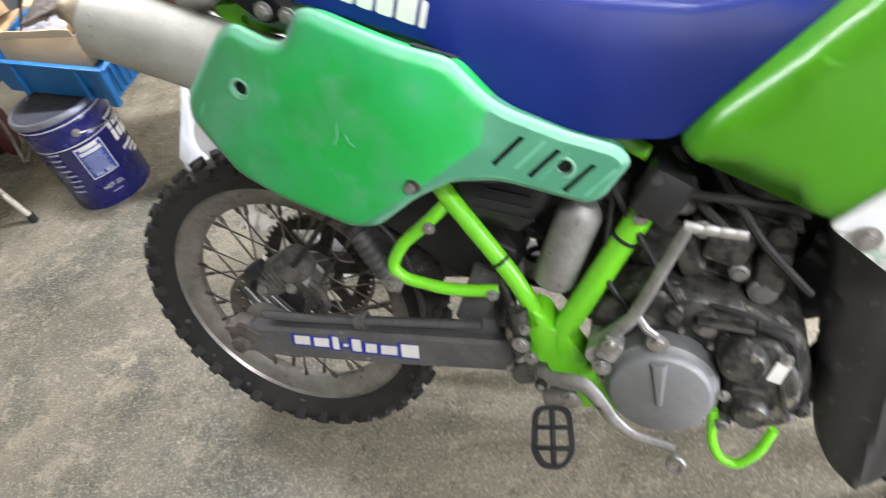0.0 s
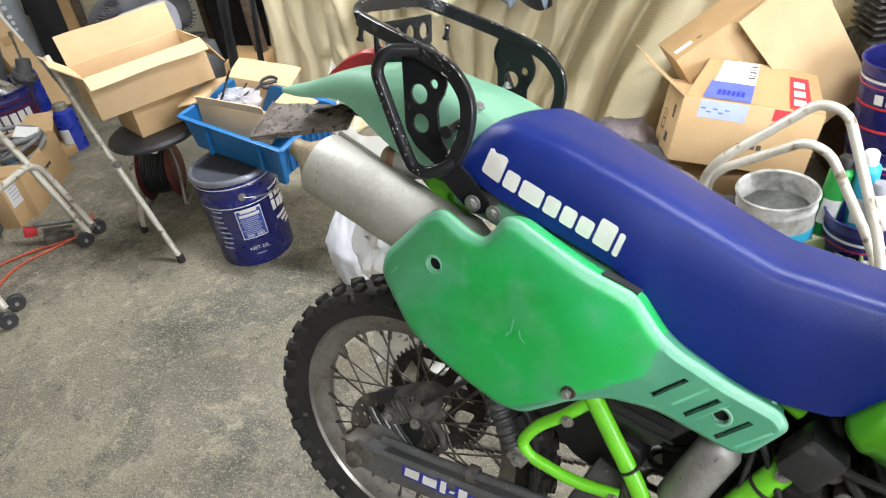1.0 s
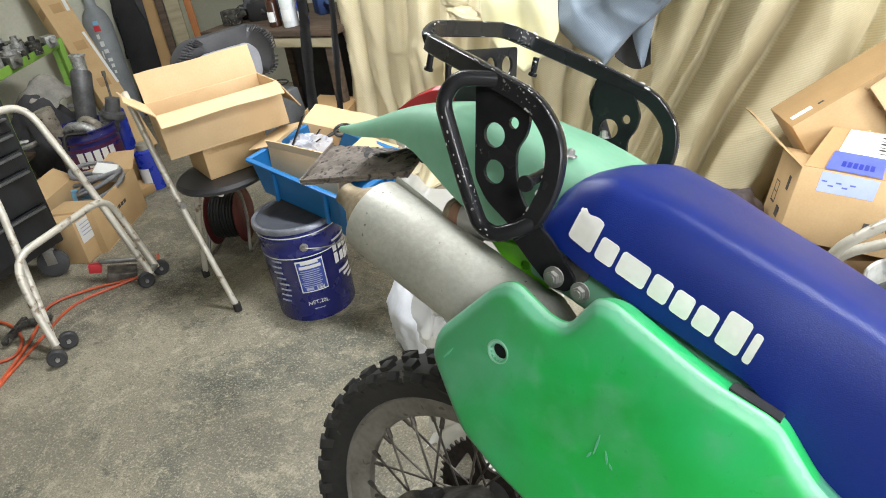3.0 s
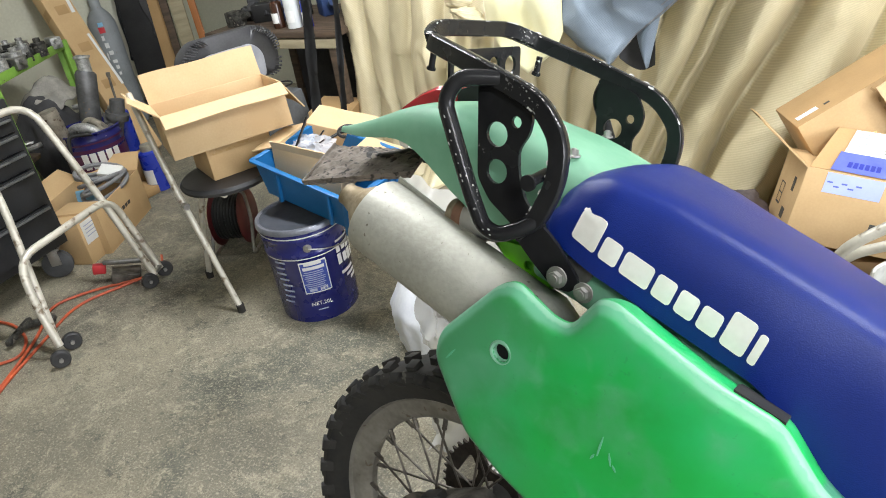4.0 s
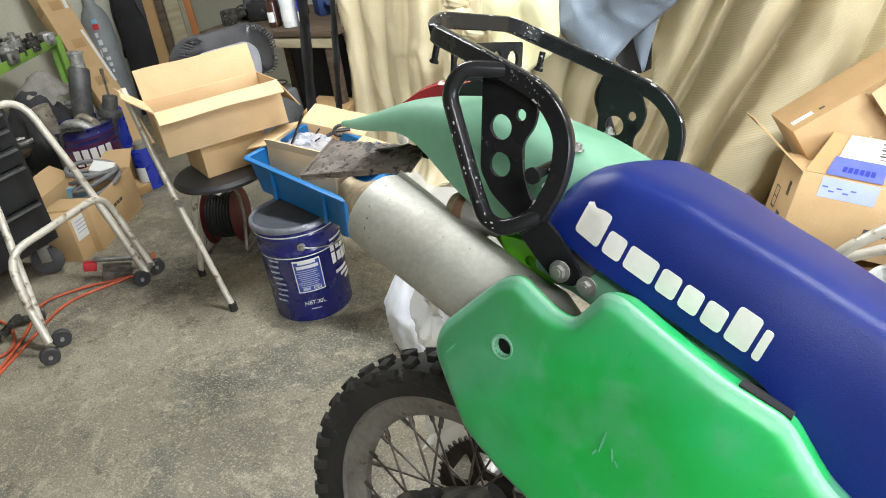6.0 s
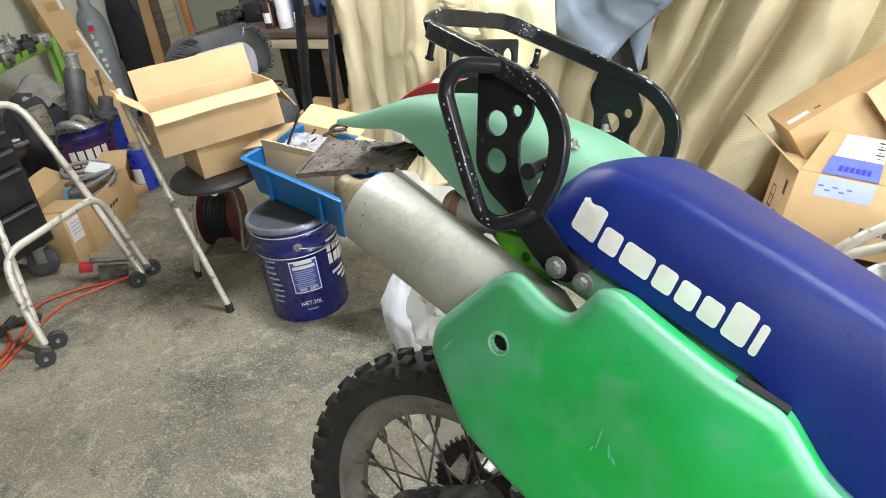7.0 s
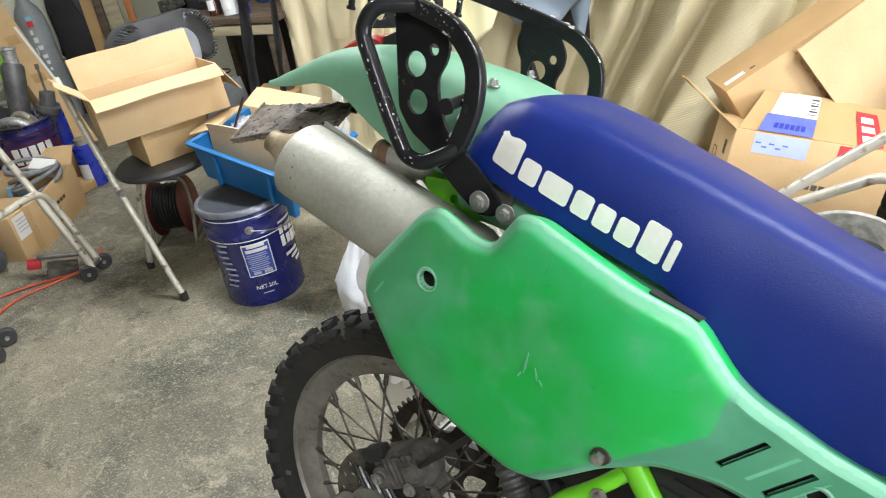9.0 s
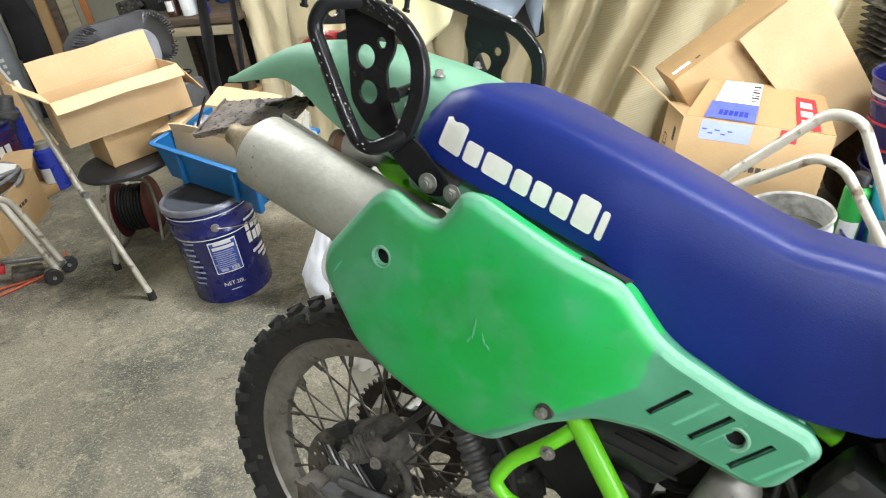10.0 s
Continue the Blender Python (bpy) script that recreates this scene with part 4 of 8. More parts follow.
for k in range(9):
    bm = bmesh.new()
    box(bm, (0.80 + 0.008 * k, -0.02, 0.47 + 0.019 * k), (0.13 - 0.004 * k, 0.15, 0.006), 0.002, pose(0, 0, 0, 0, 22, 0))
    part("fin", bm, M["engine_grey"], eng)
bm = bmesh.new()
rod(bm, (0.79, -0.03, 0.44), (0.86, -0.03, 0.64), 0.062, 20)
part("cylinder", bm, M["engine_grey"], eng, "finned dark engine cylinder")
bm = bmesh.new()
tube(bm, [(0.70, -0.03, 0.56), (0.66, -0.05, 0.57), (0.62, -0.05, 0.58)], 0.034, 16)
rod(bm, (0.70, -0.08, 0.50), (0.70, -0.08, 0.60), 0.026, 16)
box(bm, (0.70, -0.06, 0.53), (0.06, 0.09, 0.08), 0.012)
part("carburettor", bm, M["engine_grey"], eng)
bm = bmesh.new()
tube(bm, [(0.90, -0.05, 0.50), (0.97, -0.05, 0.46), (0.97, -0.06, 0.34), (0.90, -0.08, 0.26)], [0.024, 0.030, 0.034, 0.030], 16)
part("exhaust_pipe", bm, M["black_plastic"], eng)
for pts, r in (([(0.66, -0.12, 0.62), (0.70, -0.15, 0.55), (0.74, -0.15, 0.46)], 0.005), ([(0.78, -0.12, 0.66), (0.84, -0.15, 0.56), (0.90, -0.14, 0.48)], 0.006), ([(0.66, -0.10, 0.64), (0.64, -0.15, 0.50), (0.70, -0.16, 0.42)], 0.004)):
    bm = bmesh.new()
    tube(bm, pts, r, 8, 0.03)
    part("hose", bm, M["hose_black"], eng)
for at, r in (((0.716, -0.200, 0.432), 0.010), ((0.765, -0.192, 0.285), 0.009), ((0.74, -0.19, 0.272), 0.007), ((0.672, -0.185, 0.285), 0.006), ((0.80, -0.185, 0.335), 0.006), ((0.885, -0.183, 0.30), 0.006), ((0.875, -0.183, 0.405), 0.006)):
    bolt(at, r, parent=eng)
bm = bmesh.new()
tube(bm, [(0.716, -0.198, 0.44), (0.700, -0.198, 0.455), (0.688, -0.196, 0.478)], 0.006, 8)
part("lever", bm, M["dull_steel"], eng)
bm = bmesh.new()
box(bm, (0.866, -0.186, 0.383), (0.018, 0.002, 0.034), 0.0, pose(0, 0, 0, 0, 20, 0))
part("white_tag", bm, M["white_print"], eng)

random.seed(12)
# small fittings on the casing: bosses, cap screws, ribs, wiring and rubber stubs
for x, z, r, y in ((0.735, 0.455, 0.012, -0.165), (0.775, 0.440, 0.016, -0.165), (0.845, 0.470, 0.020, -0.12), (0.815, 0.500, 0.014, -0.12), (0.865, 0.540, 0.018, -0.10), (0.690, 0.470, 0.010, -0.16), (0.900, 0.305, 0.012, -0.165), (0.800, 0.283, 0.010, -0.185), (0.745, 0.600, 0.018, -0.11), (0.770, 0.560, 0.015, -0.11)):
    bm = bmesh.new()
    lathe(bm, [(0.0, y - 0.014), (r * 0.55, y - 0.014), (r * 0.6, y - 0.010), (r * 0.95, y - 0.008), (r, y), (r, y + 0.05)], 16, pose(x, 0, z) @ pose(0, 0, 0, -90))
    part("boss", bm, M[("engine_grey", "caliper", "dull_steel")[int(x * 1000) % 3]], eng)
for k in range(12):
    a = k * math.tau / 12 + 0.2
    bolt((0.716 + 0.088 * math.cos(a), -0.160, 0.345 + 0.088 * math.sin(a)), 0.0045, parent=eng, washer=False)
for x, z, w, tl in ((0.80, 0.452, 0.07, 8), (0.86, 0.445, 0.05, 25), (0.875, 0.335, 0.05, 80), (0.66, 0.440, 0.05, -30), (0.83, 0.345, 0.04, 10)):
    bm = bmesh.new()
    box(bm, (x, -0.178, z), (w, 0.016, 0.007), 0.002, pose(0, 0, 0, 0, tl, 0))
    part("rib", bm, M["engine_grey"], eng)
for pts, r, mt in (([(0.735, -0.11, 0.68), (0.765, -0.12, 0.60), (0.80, -0.12, 0.56), (0.82, -0.12, 0.50)], 0.007, "hose_black"),
                   ([(0.78, -0.16, 0.47), (0.84, -0.17, 0.46), (0.885, -0.165, 0.42), (0.895, -0.165, 0.33)], 0.0035, "black_plastic"),
                   ([(0.72, -0.13, 0.625), (0.79, -0.15, 0.625), (0.88, -0.13, 0.60)], 0.006, "hose_black")):
    bm = bmesh.new()
    tube(bm, pts, r, 8, 0.03)
    part("hose", bm, M[mt], eng)
for x, z, w, h, tl in ((0.715, 0.535, 0.05, 0.05, 20), (0.752, 0.520, 0.035, 0.06, -15), (0.800, 0.535, 0.06, 0.05, 22), (0.855, 0.500, 0.04, 0.07, 10)):
    bm = bmesh.new()
    box(bm, (x, -0.10, z), (w, 0.06, h), 0.010, pose(0, 0, 0, 0, tl, 0))
    part("casting", bm, M["engine_grey"], eng)

# kick start lever
kick = sub("kick_starter", bike)
bm = bmesh.new()
tube(bm, [(0.640, -0.180, 0.415), (0.662, -0.195, 0.446), (0.684, -0.203, 0.474), (0.712, -0.205, 0.530), (0.737, -0.205, 0.582), (0.754, -0.205, 0.616)], [0.012, 0.0105, 0.0092, 0.0085, 0.0080, 0.0078], 12, flat=0.8)
rod(bm, (0.634, -0.20, 0.402), (0.634, -0.12, 0.402), 0.017, 16)
rod(bm, (0.640, -0.205, 0.385), (0.640, -0.16, 0.385), 0.011, 6)
part("lever", bm, M["cast_alloy"], kick, "worn steel kick lever")
bm = bmesh.new()
rings = [Vector((0.750, -0.205, 0.618)).lerp(Vector((0.820, -0.212, 0.610)), k / 32) for k in range(33)]
tube(bm, rings, [0.0062 if k in (9, 10, 17, 18, 25, 26) else 0.0078 - 0.00004 * k for k in range(33)], 10, flat=0.75)
part("foot_piece", bm, M["satin_alloy"], kick, "worn bright foot piece with shallow grooves")
bm = bmesh.new()
box(bm, (0.652, -0.196, 0.418), (0.030, 0.030, 0.036), 0.006, pose(0, 0, 0, 0, 30, 0))
part("knuckle", bm, M["cast_alloy"], kick, "cast knuckle of the kick lever")
for at, r in (((0.655, -0.212, 0.432), 0.008), ((0.640, -0.206, 0.388), 0.009)):
    bolt(at, r, parent=kick)

# linkage and fittings at the swingarm pivot
link = sub("pivot_linkage", bike)
for a, b, r, mt in (((0.512, -0.165, 0.450), (0.520, -0.170, 0.340), 0.009, "rust_steel"), ((0.520, -0.172, 0.455), (0.522, -0.176, 0.420), 0.013, "engine_grey"), ((0.515, -0.180, 0.372), (0.540, -0.185, 0.330), 0.010, "cast_alloy"), ((0.498, -0.160, 0.336), (0.552, -0.185, 0.346), 0.0085, "rust_alloy")):
    bm = bmesh.new()
    rod(bm, a, b, r, 14)
    part("link_rod", bm, M[mt], link)
for at, r in (((0.522, -0.188, 0.402), 0.009), ((0.536, -0.190, 0.380), 0.007), ((0.508, -0.186, 0.345), 0.011), ((0.548, -0.196, 0.336), 0.008), ((0.530, -0.186, 0.430), 0.006)):
    bolt(at, r, parent=link)
for k in range(5):
    bm = bmesh.new()
    lathe(bm, [(0.010, -0.0035), (0.0135, -0.002), (0.0135, 0.002), (0.010, 0.0035)], 14, pose(0.514 + 0.001 * k, -0.168, 0.44 - 0.011 * k))
    part("bellows_ring", bm, M["rubber"], link)

# brake pedal and foot peg
pedal = sub("brake_pedal", bike)
bm = bmesh.new()
tube(bm, [(0.545, -0.185, 0.342), (0.580, -0.205, 0.353), (0.615, -0.22, 0.367), (0.633, -0.225, 0.346), (0.652, -0.225, 0.307), (0.677, -0.225, 0.279), (0.722, -0.225, 0.265), (0.738, -0.228, 0.262)], [0.013, 0.014, 0.013, 0.0125, 0.011, 0.0095, 0.0085, 0.008], 10, 0.014, flat=0.7)
part("lever", bm, M["cast_alloy"], pedal, "steel brake pedal")
bm = bmesh.new()
tube(bm, [(0.735, -0.245, 0.268), (0.752, -0.25, 0.262), (0.745, -0.25, 0.238), (0.728, -0.245, 0.245)], 0.0045, 8, 0.008, closed=True)
part("toe_piece", bm, M["dull_steel"], pedal)
bm = bmesh.new()
rod(bm, (0.522, -0.20, 0.352), (0.522, -0.13, 0.352), 0.018, 14)
box(bm, (0.528, -0.165, 0.340), (0.05, 0.03, 0.03), 0.006)
rod(bm, (0.548, -0.205, 0.338), (0.548, -0.17, 0.338), 0.010, 6)
part("pedal_pivot", bm, M["engine_grey"], pedal)
bm = bmesh.new()
tube(bm, [(0.505, -0.15, 0.44), (0.507, -0.165, 0.40), (0.515, -0.17, 0.36)], 0.014, 10)
tube(bm, [(0.505, -0.15, 0.44), (0.50, -0.15, 0.48), (0.49, -0.14, 0.50)], 0.008, 8)
part("master_cylinder", bm, M["engine_grey"], pedal)
peg = sub("foot_peg", bike, pose(0.559, -0.20, 0.296, 46, 0, 8) @ Matrix.Diagonal((1.08, 0.92, 1.0, 1)))
bm = bmesh.new()
ring = rounded([(-0.026, 0.0, 0), (0.026, 0.0, 0), (0.030, -0.075, 0), (0.016, -0.100, 0), (-0.016, -0.100, 0), (-0.030, -0.075, 0)], 0.02, 4, closed=True)
n = len(ring)
outer = [(p.x, p.y) for p in ring]
inner = [(p.x * 0.76, (p.y + 0.05) * 0.86 - 0.05) for p in ring]
vs = [[bm.verts.new((x, y, z)) for x, y in loop] for loop, z in ((outer, -0.012), (outer, 0.010), (inner, 0.010), (inner, -0.012))]
for a in range(4):
    for k in range(n):
        bm.faces.new((vs[a][k], vs[a][(k + 1) % n], vs[(a + 1) % 4][(k + 1) % n], vs[(a + 1) % 4][k]))
part("peg_ring", bm, M["black_paint_clean"], peg, "black steel foot peg frame")
for m_, s_ in (((0, -0.05, 0), (0.007, 0.092, 0.018)), ((0, -0.035, 0), (0.050, 0.007, 0.018)), ((0, -0.068, 0), (0.052, 0.007, 0.018))):
    bm = bmesh.new()
    box(bm, m_, s_, 0.001)
    part("bar", bm, M["black_paint_clean"], peg)
bm = bmesh.new()
box(bm, (0.012, 0.015, 0.0), (0.045, 0.03, 0.03), 0.006)
part("hinge", bm, M["rust_steel"], peg)
bolt((0.590, -0.20, 0.312), 0.011, parent=bike)

# side stand
stand = sub("side_stand", bike)
bm = bmesh.new()
tube(bm, [(0.60, 0.10, 0.30), (0.57, 0.22, 0.16), (0.56, 0.31, 0.085)], 0.012, 10)
part("leg", bm, M["dull_steel"], stand)
bm = bmesh.new()
box(bm, (0.56, 0.315, 0.079), (0.06, 0.05, 0.008), 0.003, pose(0, 0, 0, 13.5))
part("foot", bm, M["dull_steel"], stand)

# front wheel, partly in view
fr = sub("front_wheel", bike, pose(1.275, -0.03, 0.335, 0, 0, 6))
bm = bmesh.new()
prof = [(0.27, 0.034), (0.29, 0.042), (0.325, 0.046), (0.338, 0.034), (0.345, 0.012)]
prof = prof + [(r, -z) for r, z in reversed(prof)]
lathe(bm, prof + [prof[0]], 72, turn)
part("tyre", bm, M["rubber"], fr, "black front tyre")
kb = bmesh.new()
box(kb, (0, 0, 0), (0.020, 0.017, 0.012), 0.002)
front_block = None
for k in range(60):
    for y in (-0.034, -0.012, 0.012, 0.034):
        if front_block is None:
            front_block = part("tread_block", kb, M["rubber"], fr)
            kn = front_block
        else:
            kn = new("tread_block", front_block.data)
            kn.parent = fr
        kn.matrix_local = pose(0, 0, 0, 0, k * 6 + (3 if abs(y) > 0.02 else 0), 0) @ pose(0, y, 0.336 if abs(y) > 0.02 else 0.343) @ pose(0, 0, 0, -y * 900)
bm = bmesh.new()
lathe(bm, [(0.275, -0.024), (0.275, 0.024), (0.262, 0.020), (0.252, 0.0), (0.262, -0.020), (0.275, -0.024)], 64, turn)
part("rim", bm, M["rim_alloy"], fr)
bm = bmesh.new()
lathe(bm, [(0.0, -0.05), (0.03, -0.05), (0.025, 0.0), (0.03, 0.05), (0.0, 0.05)], 20, turn)
part("hub", bm, M["dull_steel"], fr)
for k in range(28):
    a, b = k * math.tau / 28, k * math.tau / 28 + (0.5 if k % 4 < 2 else -0.5)
    bm = bmesh.new()
    rod(bm, (0.028 * math.sin(b), 0.04 * (1 if k % 2 else -1), 0.028 * math.cos(b)), (0.255 * math.sin(a), 0.0, 0.255 * math.cos(a)), 0.002, 6)
    part("spoke", bm, M["spoke_steel"], fr)
# black flap in front of the engine
bm = bmesh.new()
plate(bm, smooth_outline([(0.912, 0.60), (0.918, 0.52), (0.918, 0.40), (0.923, 0.23), (0.950, 0.165), (0.990, 0.135), (1.03, 0.17), (1.08, 0.30), (1.09, 0.60)], 0.03), [], lambda x, z: -0.135 - 0.03 * math.sin(max(0.0, min(1.0, (x - 0.91) / 0.15)) * 3.1) + 0.04 * abs(z - 0.4) - 0.010 * math.exp(-((x - 0.985 - 0.10 * (z - 0.2)) / 0.008) ** 2), 0.012, 0.012, 0.008)
part("engine_flap", bm, M["rubber_sheen"], bike, "smooth black rubber flap")

# side panel
PANEL = dense(smooth_outline([(0.138, 0.800), (0.146, 0.832), (0.222, 0.906), (0.244, 0.914), (0.290, 0.889), (0.309, 0.886), (0.334, 0.920), (0.352, 0.920), (0.448, 0.872), (0.505, 0.848), (0.540, 0.798), (0.560, 0.780), (0.615, 0.746),
                        (0.680, 0.716), (0.692, 0.696), (0.656, 0.652), (0.636, 0.647), (0.534, 0.691), (0.482, 0.697), (0.433, 0.678), (0.368, 0.634), (0.330, 0.634), (0.234, 0.683), (0.184, 0.718)], 0.013), 0.007)
SLOTS = [[(x, z), (x + 0.006, z - 0.004), (x - 0.032, z - 0.035), (x - 0.038, z - 0.031)] for x, z in ((0.570, 0.749), (0.609, 0.727), (0.647, 0.703))]


def panel_y(x, z):
    b = max(0.0, 1 - ((x - 0.32) / 0.30) ** 2 - ((z - 0.78) / 0.19) ** 2)
    return ease([(0.13, -0.240), (0.30, -0.243), (0.45, -0.242), (0.53, -0.228), (0.62, -0.213), (0.70, -0.195)], x) - 0.013 * b * b * (3 - 2 * b)


def raised_y(x, z):
    """The panel's face, with the middle field standing a little proud of its rim and tail."""
    f = max(0.0, min(1.0, (away((x, z), PANEL) - 0.008) / 0.006))
    g = max(0.0, min(1.0, (0.350 - (x - 0.25 * z)) / 0.010, (z - 0.58 * x - 0.436) / 0.008))
    chamfer = max(0.0, 1 - away((x, z), PANEL) / 0.009)
    return panel_y(x, z) + 0.0065 * chamfer - 0.0020 * f * f * (3 - 2 * f) * g * g * (3 - 2 * g)


bm = bmesh.new()
plate(bm, PANEL, [circle(0.237, 0.838, 0.010)] + SLOTS + [circle(0.616, 0.702, 0.010)], raised_y, 0.004, 0.003, 0.008, None, (0.009, 0.0115, 0.014))
# the flange along the top edge, turned in towards the seat
TOP = [p for p in PANEL if 0.325 < p[0] < 0.684 and p[1] > 0.711]


def flange(x, z, f):
    return Vector((x - 0.004 * f, panel_y(x, z) + 0.012 + 0.045 * f, z - 0.001 - 0.008 * f - 0.008 * f * f))


wings = [[bm.verts.new(flange(x, z, k / 5) - Vector((0, 0, d))) for k in range(6)] for d in (0.0, 0.003) for x, z in TOP]
for j in range(len(TOP) - 1):
    for k in range(5):
        for a, b in ((wings[j], wings[j + 1]), (wings[len(TOP) + j + 1], wings[len(TOP) + j])):
            bm.faces.new((a[k], a[k + 1], b[k + 1], b[k]))
panel = part("side_panel", bm, M["panel_green"], bike, "green plastic side panel, faded and scuffed towards its edges", 24)
# how far each point lies from the rubbed rim
rim = panel.data.attributes.new("rim", "FLOAT", "POINT")
for v, at in zip(panel.data.vertices, rim.data):
    front = v.co.y < panel_y(v.co.x, v.co.z) + 0.0115
    at.value = away((v.co.x, v.co.z), PANEL) if front else 0.05
for hx, hz, hr in ((0.237, 0.838, 0.010), (0.616, 0.702, 0.010)):
    bm = bmesh.new()
    lathe(bm, [(hr + 0.0045, 0.0005), (hr + 0.0025, -0.0008), (hr, 0.0), (hr - 0.0005, 0.007)], 24, pose(hx, raised_y(hx, hz), hz) @ pose(0, 0, 0, -90))
    part("hole_lip", bm, M["panel_green"], bike)
for x, z, ln, tl in ((0.356, 0.778, 0.024, 78), (0.367, 0.768, 0.014, 100), (0.349, 0.764, 0.008, 60), (0.372, 0.760, 0.007, 120), (0.170, 0.815, 0.02, 50)):
    bm = bmesh.new()
    w = [(-ln / 2, -0.0005), (0, -0.0013), (ln / 2, -0.0004), (ln / 2, 0.0004), (0, 0.0012), (-ln / 2, 0.0005)]
    ca, sa = math.cos(radians(tl)), math.sin(radians(tl))
    plate(bm, w, [], lambda a, b: 0.0, 0.0004, 0.0, 0.05, lambda a, y, b: (x + a * ca - b * sa, raised_y(x, z) - 0.0008 + y, z + a * sa + b * ca))
    part("scratch", bm, M["panel_faded"], bike)

# seat
SEAT_LOW = [(0.20, 0.985), (0.235, 0.955), (0.283, 0.930), (0.470, 0.853), (0.497, 0.827), (0.534, 0.778), (0.577, 0.746), (0.680, 0.718), (0.736, 0.714), (0.770, 0.738), (0.903, 0.838), (0.96, 0.87)]
SEAT_TOP = [(0.232, 0.968), (0.245, 0.993), (0.268, 1.011), (0.30, 1.018), (0.365, 1.000), (0.473, 0.957), (0.552, 0.922), (0.642, 0.882), (0.756, 0.860), (0.85, 0.868), (0.96, 0.90)]
SEAT_W = [(0.232, 0.140), (0.245, 0.155), (0.30, 0.163), (0.50, 0.158), (0.65, 0.150), (0.80, 0.125), (0.96, 0.10)]


def seat_ring(x):
    lo, hi, w = lerp(SEAT_LOW, x), lerp(SEAT_TOP, x), lerp(SEAT_W, x)
    hi = max(hi, lo + 0.006)
    h = hi - lo
    c = min(0.015, h * 0.3)
    fall = lerp([(0.25, 0.10), (0.42, 0.17), (0.60, 0.20), (0.96, 0.15)], x)
    half = [(w * 1.0, lo), (w * 0.98, lo + h * 0.3), (w * 0.93, lo + h * 0.62), (w * 0.86, hi - c * 1.1), (w * 0.82, hi - c * 0.45), (w * 0.75, hi - c * 0.1), (w * 0.55, hi + 0.002), (w * 0.28, hi + 0.004)]
    pts = [(x, MID - a, z) for a, z in half] + [(x, MID, hi + 0.005)] + [(x, MID + a * 0.68, z) for a, z in reversed(half)] + [(x, MID + w * 0.5, lo + 0.003), (x, MID - w * 0.5, lo + 0.003)]
    return [Vector((p[0], p[1], p[2] - fall * max(0.0, p[1] + 0.14))) for p in pts]


bm = bmesh.new()
loft(bm, [seat_ring(0.232 + 0.728 * k / 60) for k in range(61)])
part("seat", bm, M["seat_vinyl"], bike, "blue grained vinyl seat", 50)


def seat_side(x, z):
    """The y of the seat's right flank at a height."""
    lo, hi, w = lerp(SEAT_LOW, x), lerp(SEAT_TOP, x), lerp(SEAT_W, x)
    h = hi - lo
    return MID - lerp([(lo, w), (lo + h * 0.3, w * 0.98), (lo + h * 0.62, w * 0.93), (hi - 0.02, w * 0.86)], z)


# maker's mark on the seat, as plain white blocks: width, height
s = 0.0
P0, P1 = Vector((0.272, 0, 0.956)), Vector((0.462, 0, 0.872))
along = (P1 - P0).normalized()
upward = Vector((0.30, 0, 0.955)).normalized()
for w, h in ((0.031, 0.034), (0.021, 0.023), (0.033, 0.023), (0.021, 0.023), (0.020, 0.023), (0.021, 0.023), (0.024, 0.034), (0.008, 0.030)):
    base = P0 + along * s
    bm = bmesh.new()
    plate(bm, smooth_outline([(0, 0.0), (w, 0.0), (w, h), (0, h)], 0.0045, 4), [], lambda a, b: 0.0, 0.0006, 0.0, 0.006,
          lambda a, y, b, base=base: (lambda q: (q.x, seat_side(q.x, q.z) - 0.0010 + y, q.z))(base + along * a + upward * b))
    part("seat_mark", bm, M["white_print"], bike)
    s += w + 0.0044

# panel fixings
# dark ring and disc painted for the shadow in the screw's recess
bm = bmesh.new()
lathe(bm, [(0.0112, -0.0035), (0.009, 0.0), (0.0, 0.001)], 20, pose(0.435, raised_y(0.435, 0.70) - 0.001, 0.70) @ pose(0, 0, 0, 90))
part("cup_shade_ring", bm, M["rust_and_shade_dark"], bike)
bm = bmesh.new()
lathe(bm, [(0.0098, -0.0010), (0.0098, -0.0022), (0.0, -0.0022)], 20, pose(0.435, raised_y(0.435, 0.70) - 0.0025, 0.70) @ pose(0, 0, 0, 90))
part("cup_shade_disc", bm, M["rust_and_shade_dark"], bike)
bolt((0.435, raised_y(0.435, 0.70) - 0.001, 0.70), 0.0065, parent=bike, name="panel_screw", washer=False)
bolt((0.300, -0.205, 0.906), 0.0072, parent=bike, name="panel_screw")
# added black sheet that stands for the shade behind the slots and the holes
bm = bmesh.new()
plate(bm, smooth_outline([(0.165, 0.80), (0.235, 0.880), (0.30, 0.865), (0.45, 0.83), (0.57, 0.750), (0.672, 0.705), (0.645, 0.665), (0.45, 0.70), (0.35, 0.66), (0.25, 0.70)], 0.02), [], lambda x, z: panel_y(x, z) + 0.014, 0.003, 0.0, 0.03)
part("slot_shade_sheet", bm, M["black_plastic"], bike)
for sl, deep in zip(SLOTS, (0.024, 0.010, 0.024)):
    (ax, az), (bx, bz), (cx, cz), (dx, dz) = sl
    bm = bmesh.new()

    def scoop(u, v):
        x = bx + (cx - bx) * v + deep * u
        z = bz + (cz - bz) * v - deep * 0.3 * u
        return (x, panel_y(x, z) - 0.0006 + 0.0085 * (1 - u) ** 1.5, z)

    sheet(bm, 8, 8, scoop, 0.0012)
    part("slot_scoop", bm, M["panel_faded"], bike, "", 60)

# black strip laid in for the shaded gap, and white inner guard, by the seat
bm = bmesh.new()
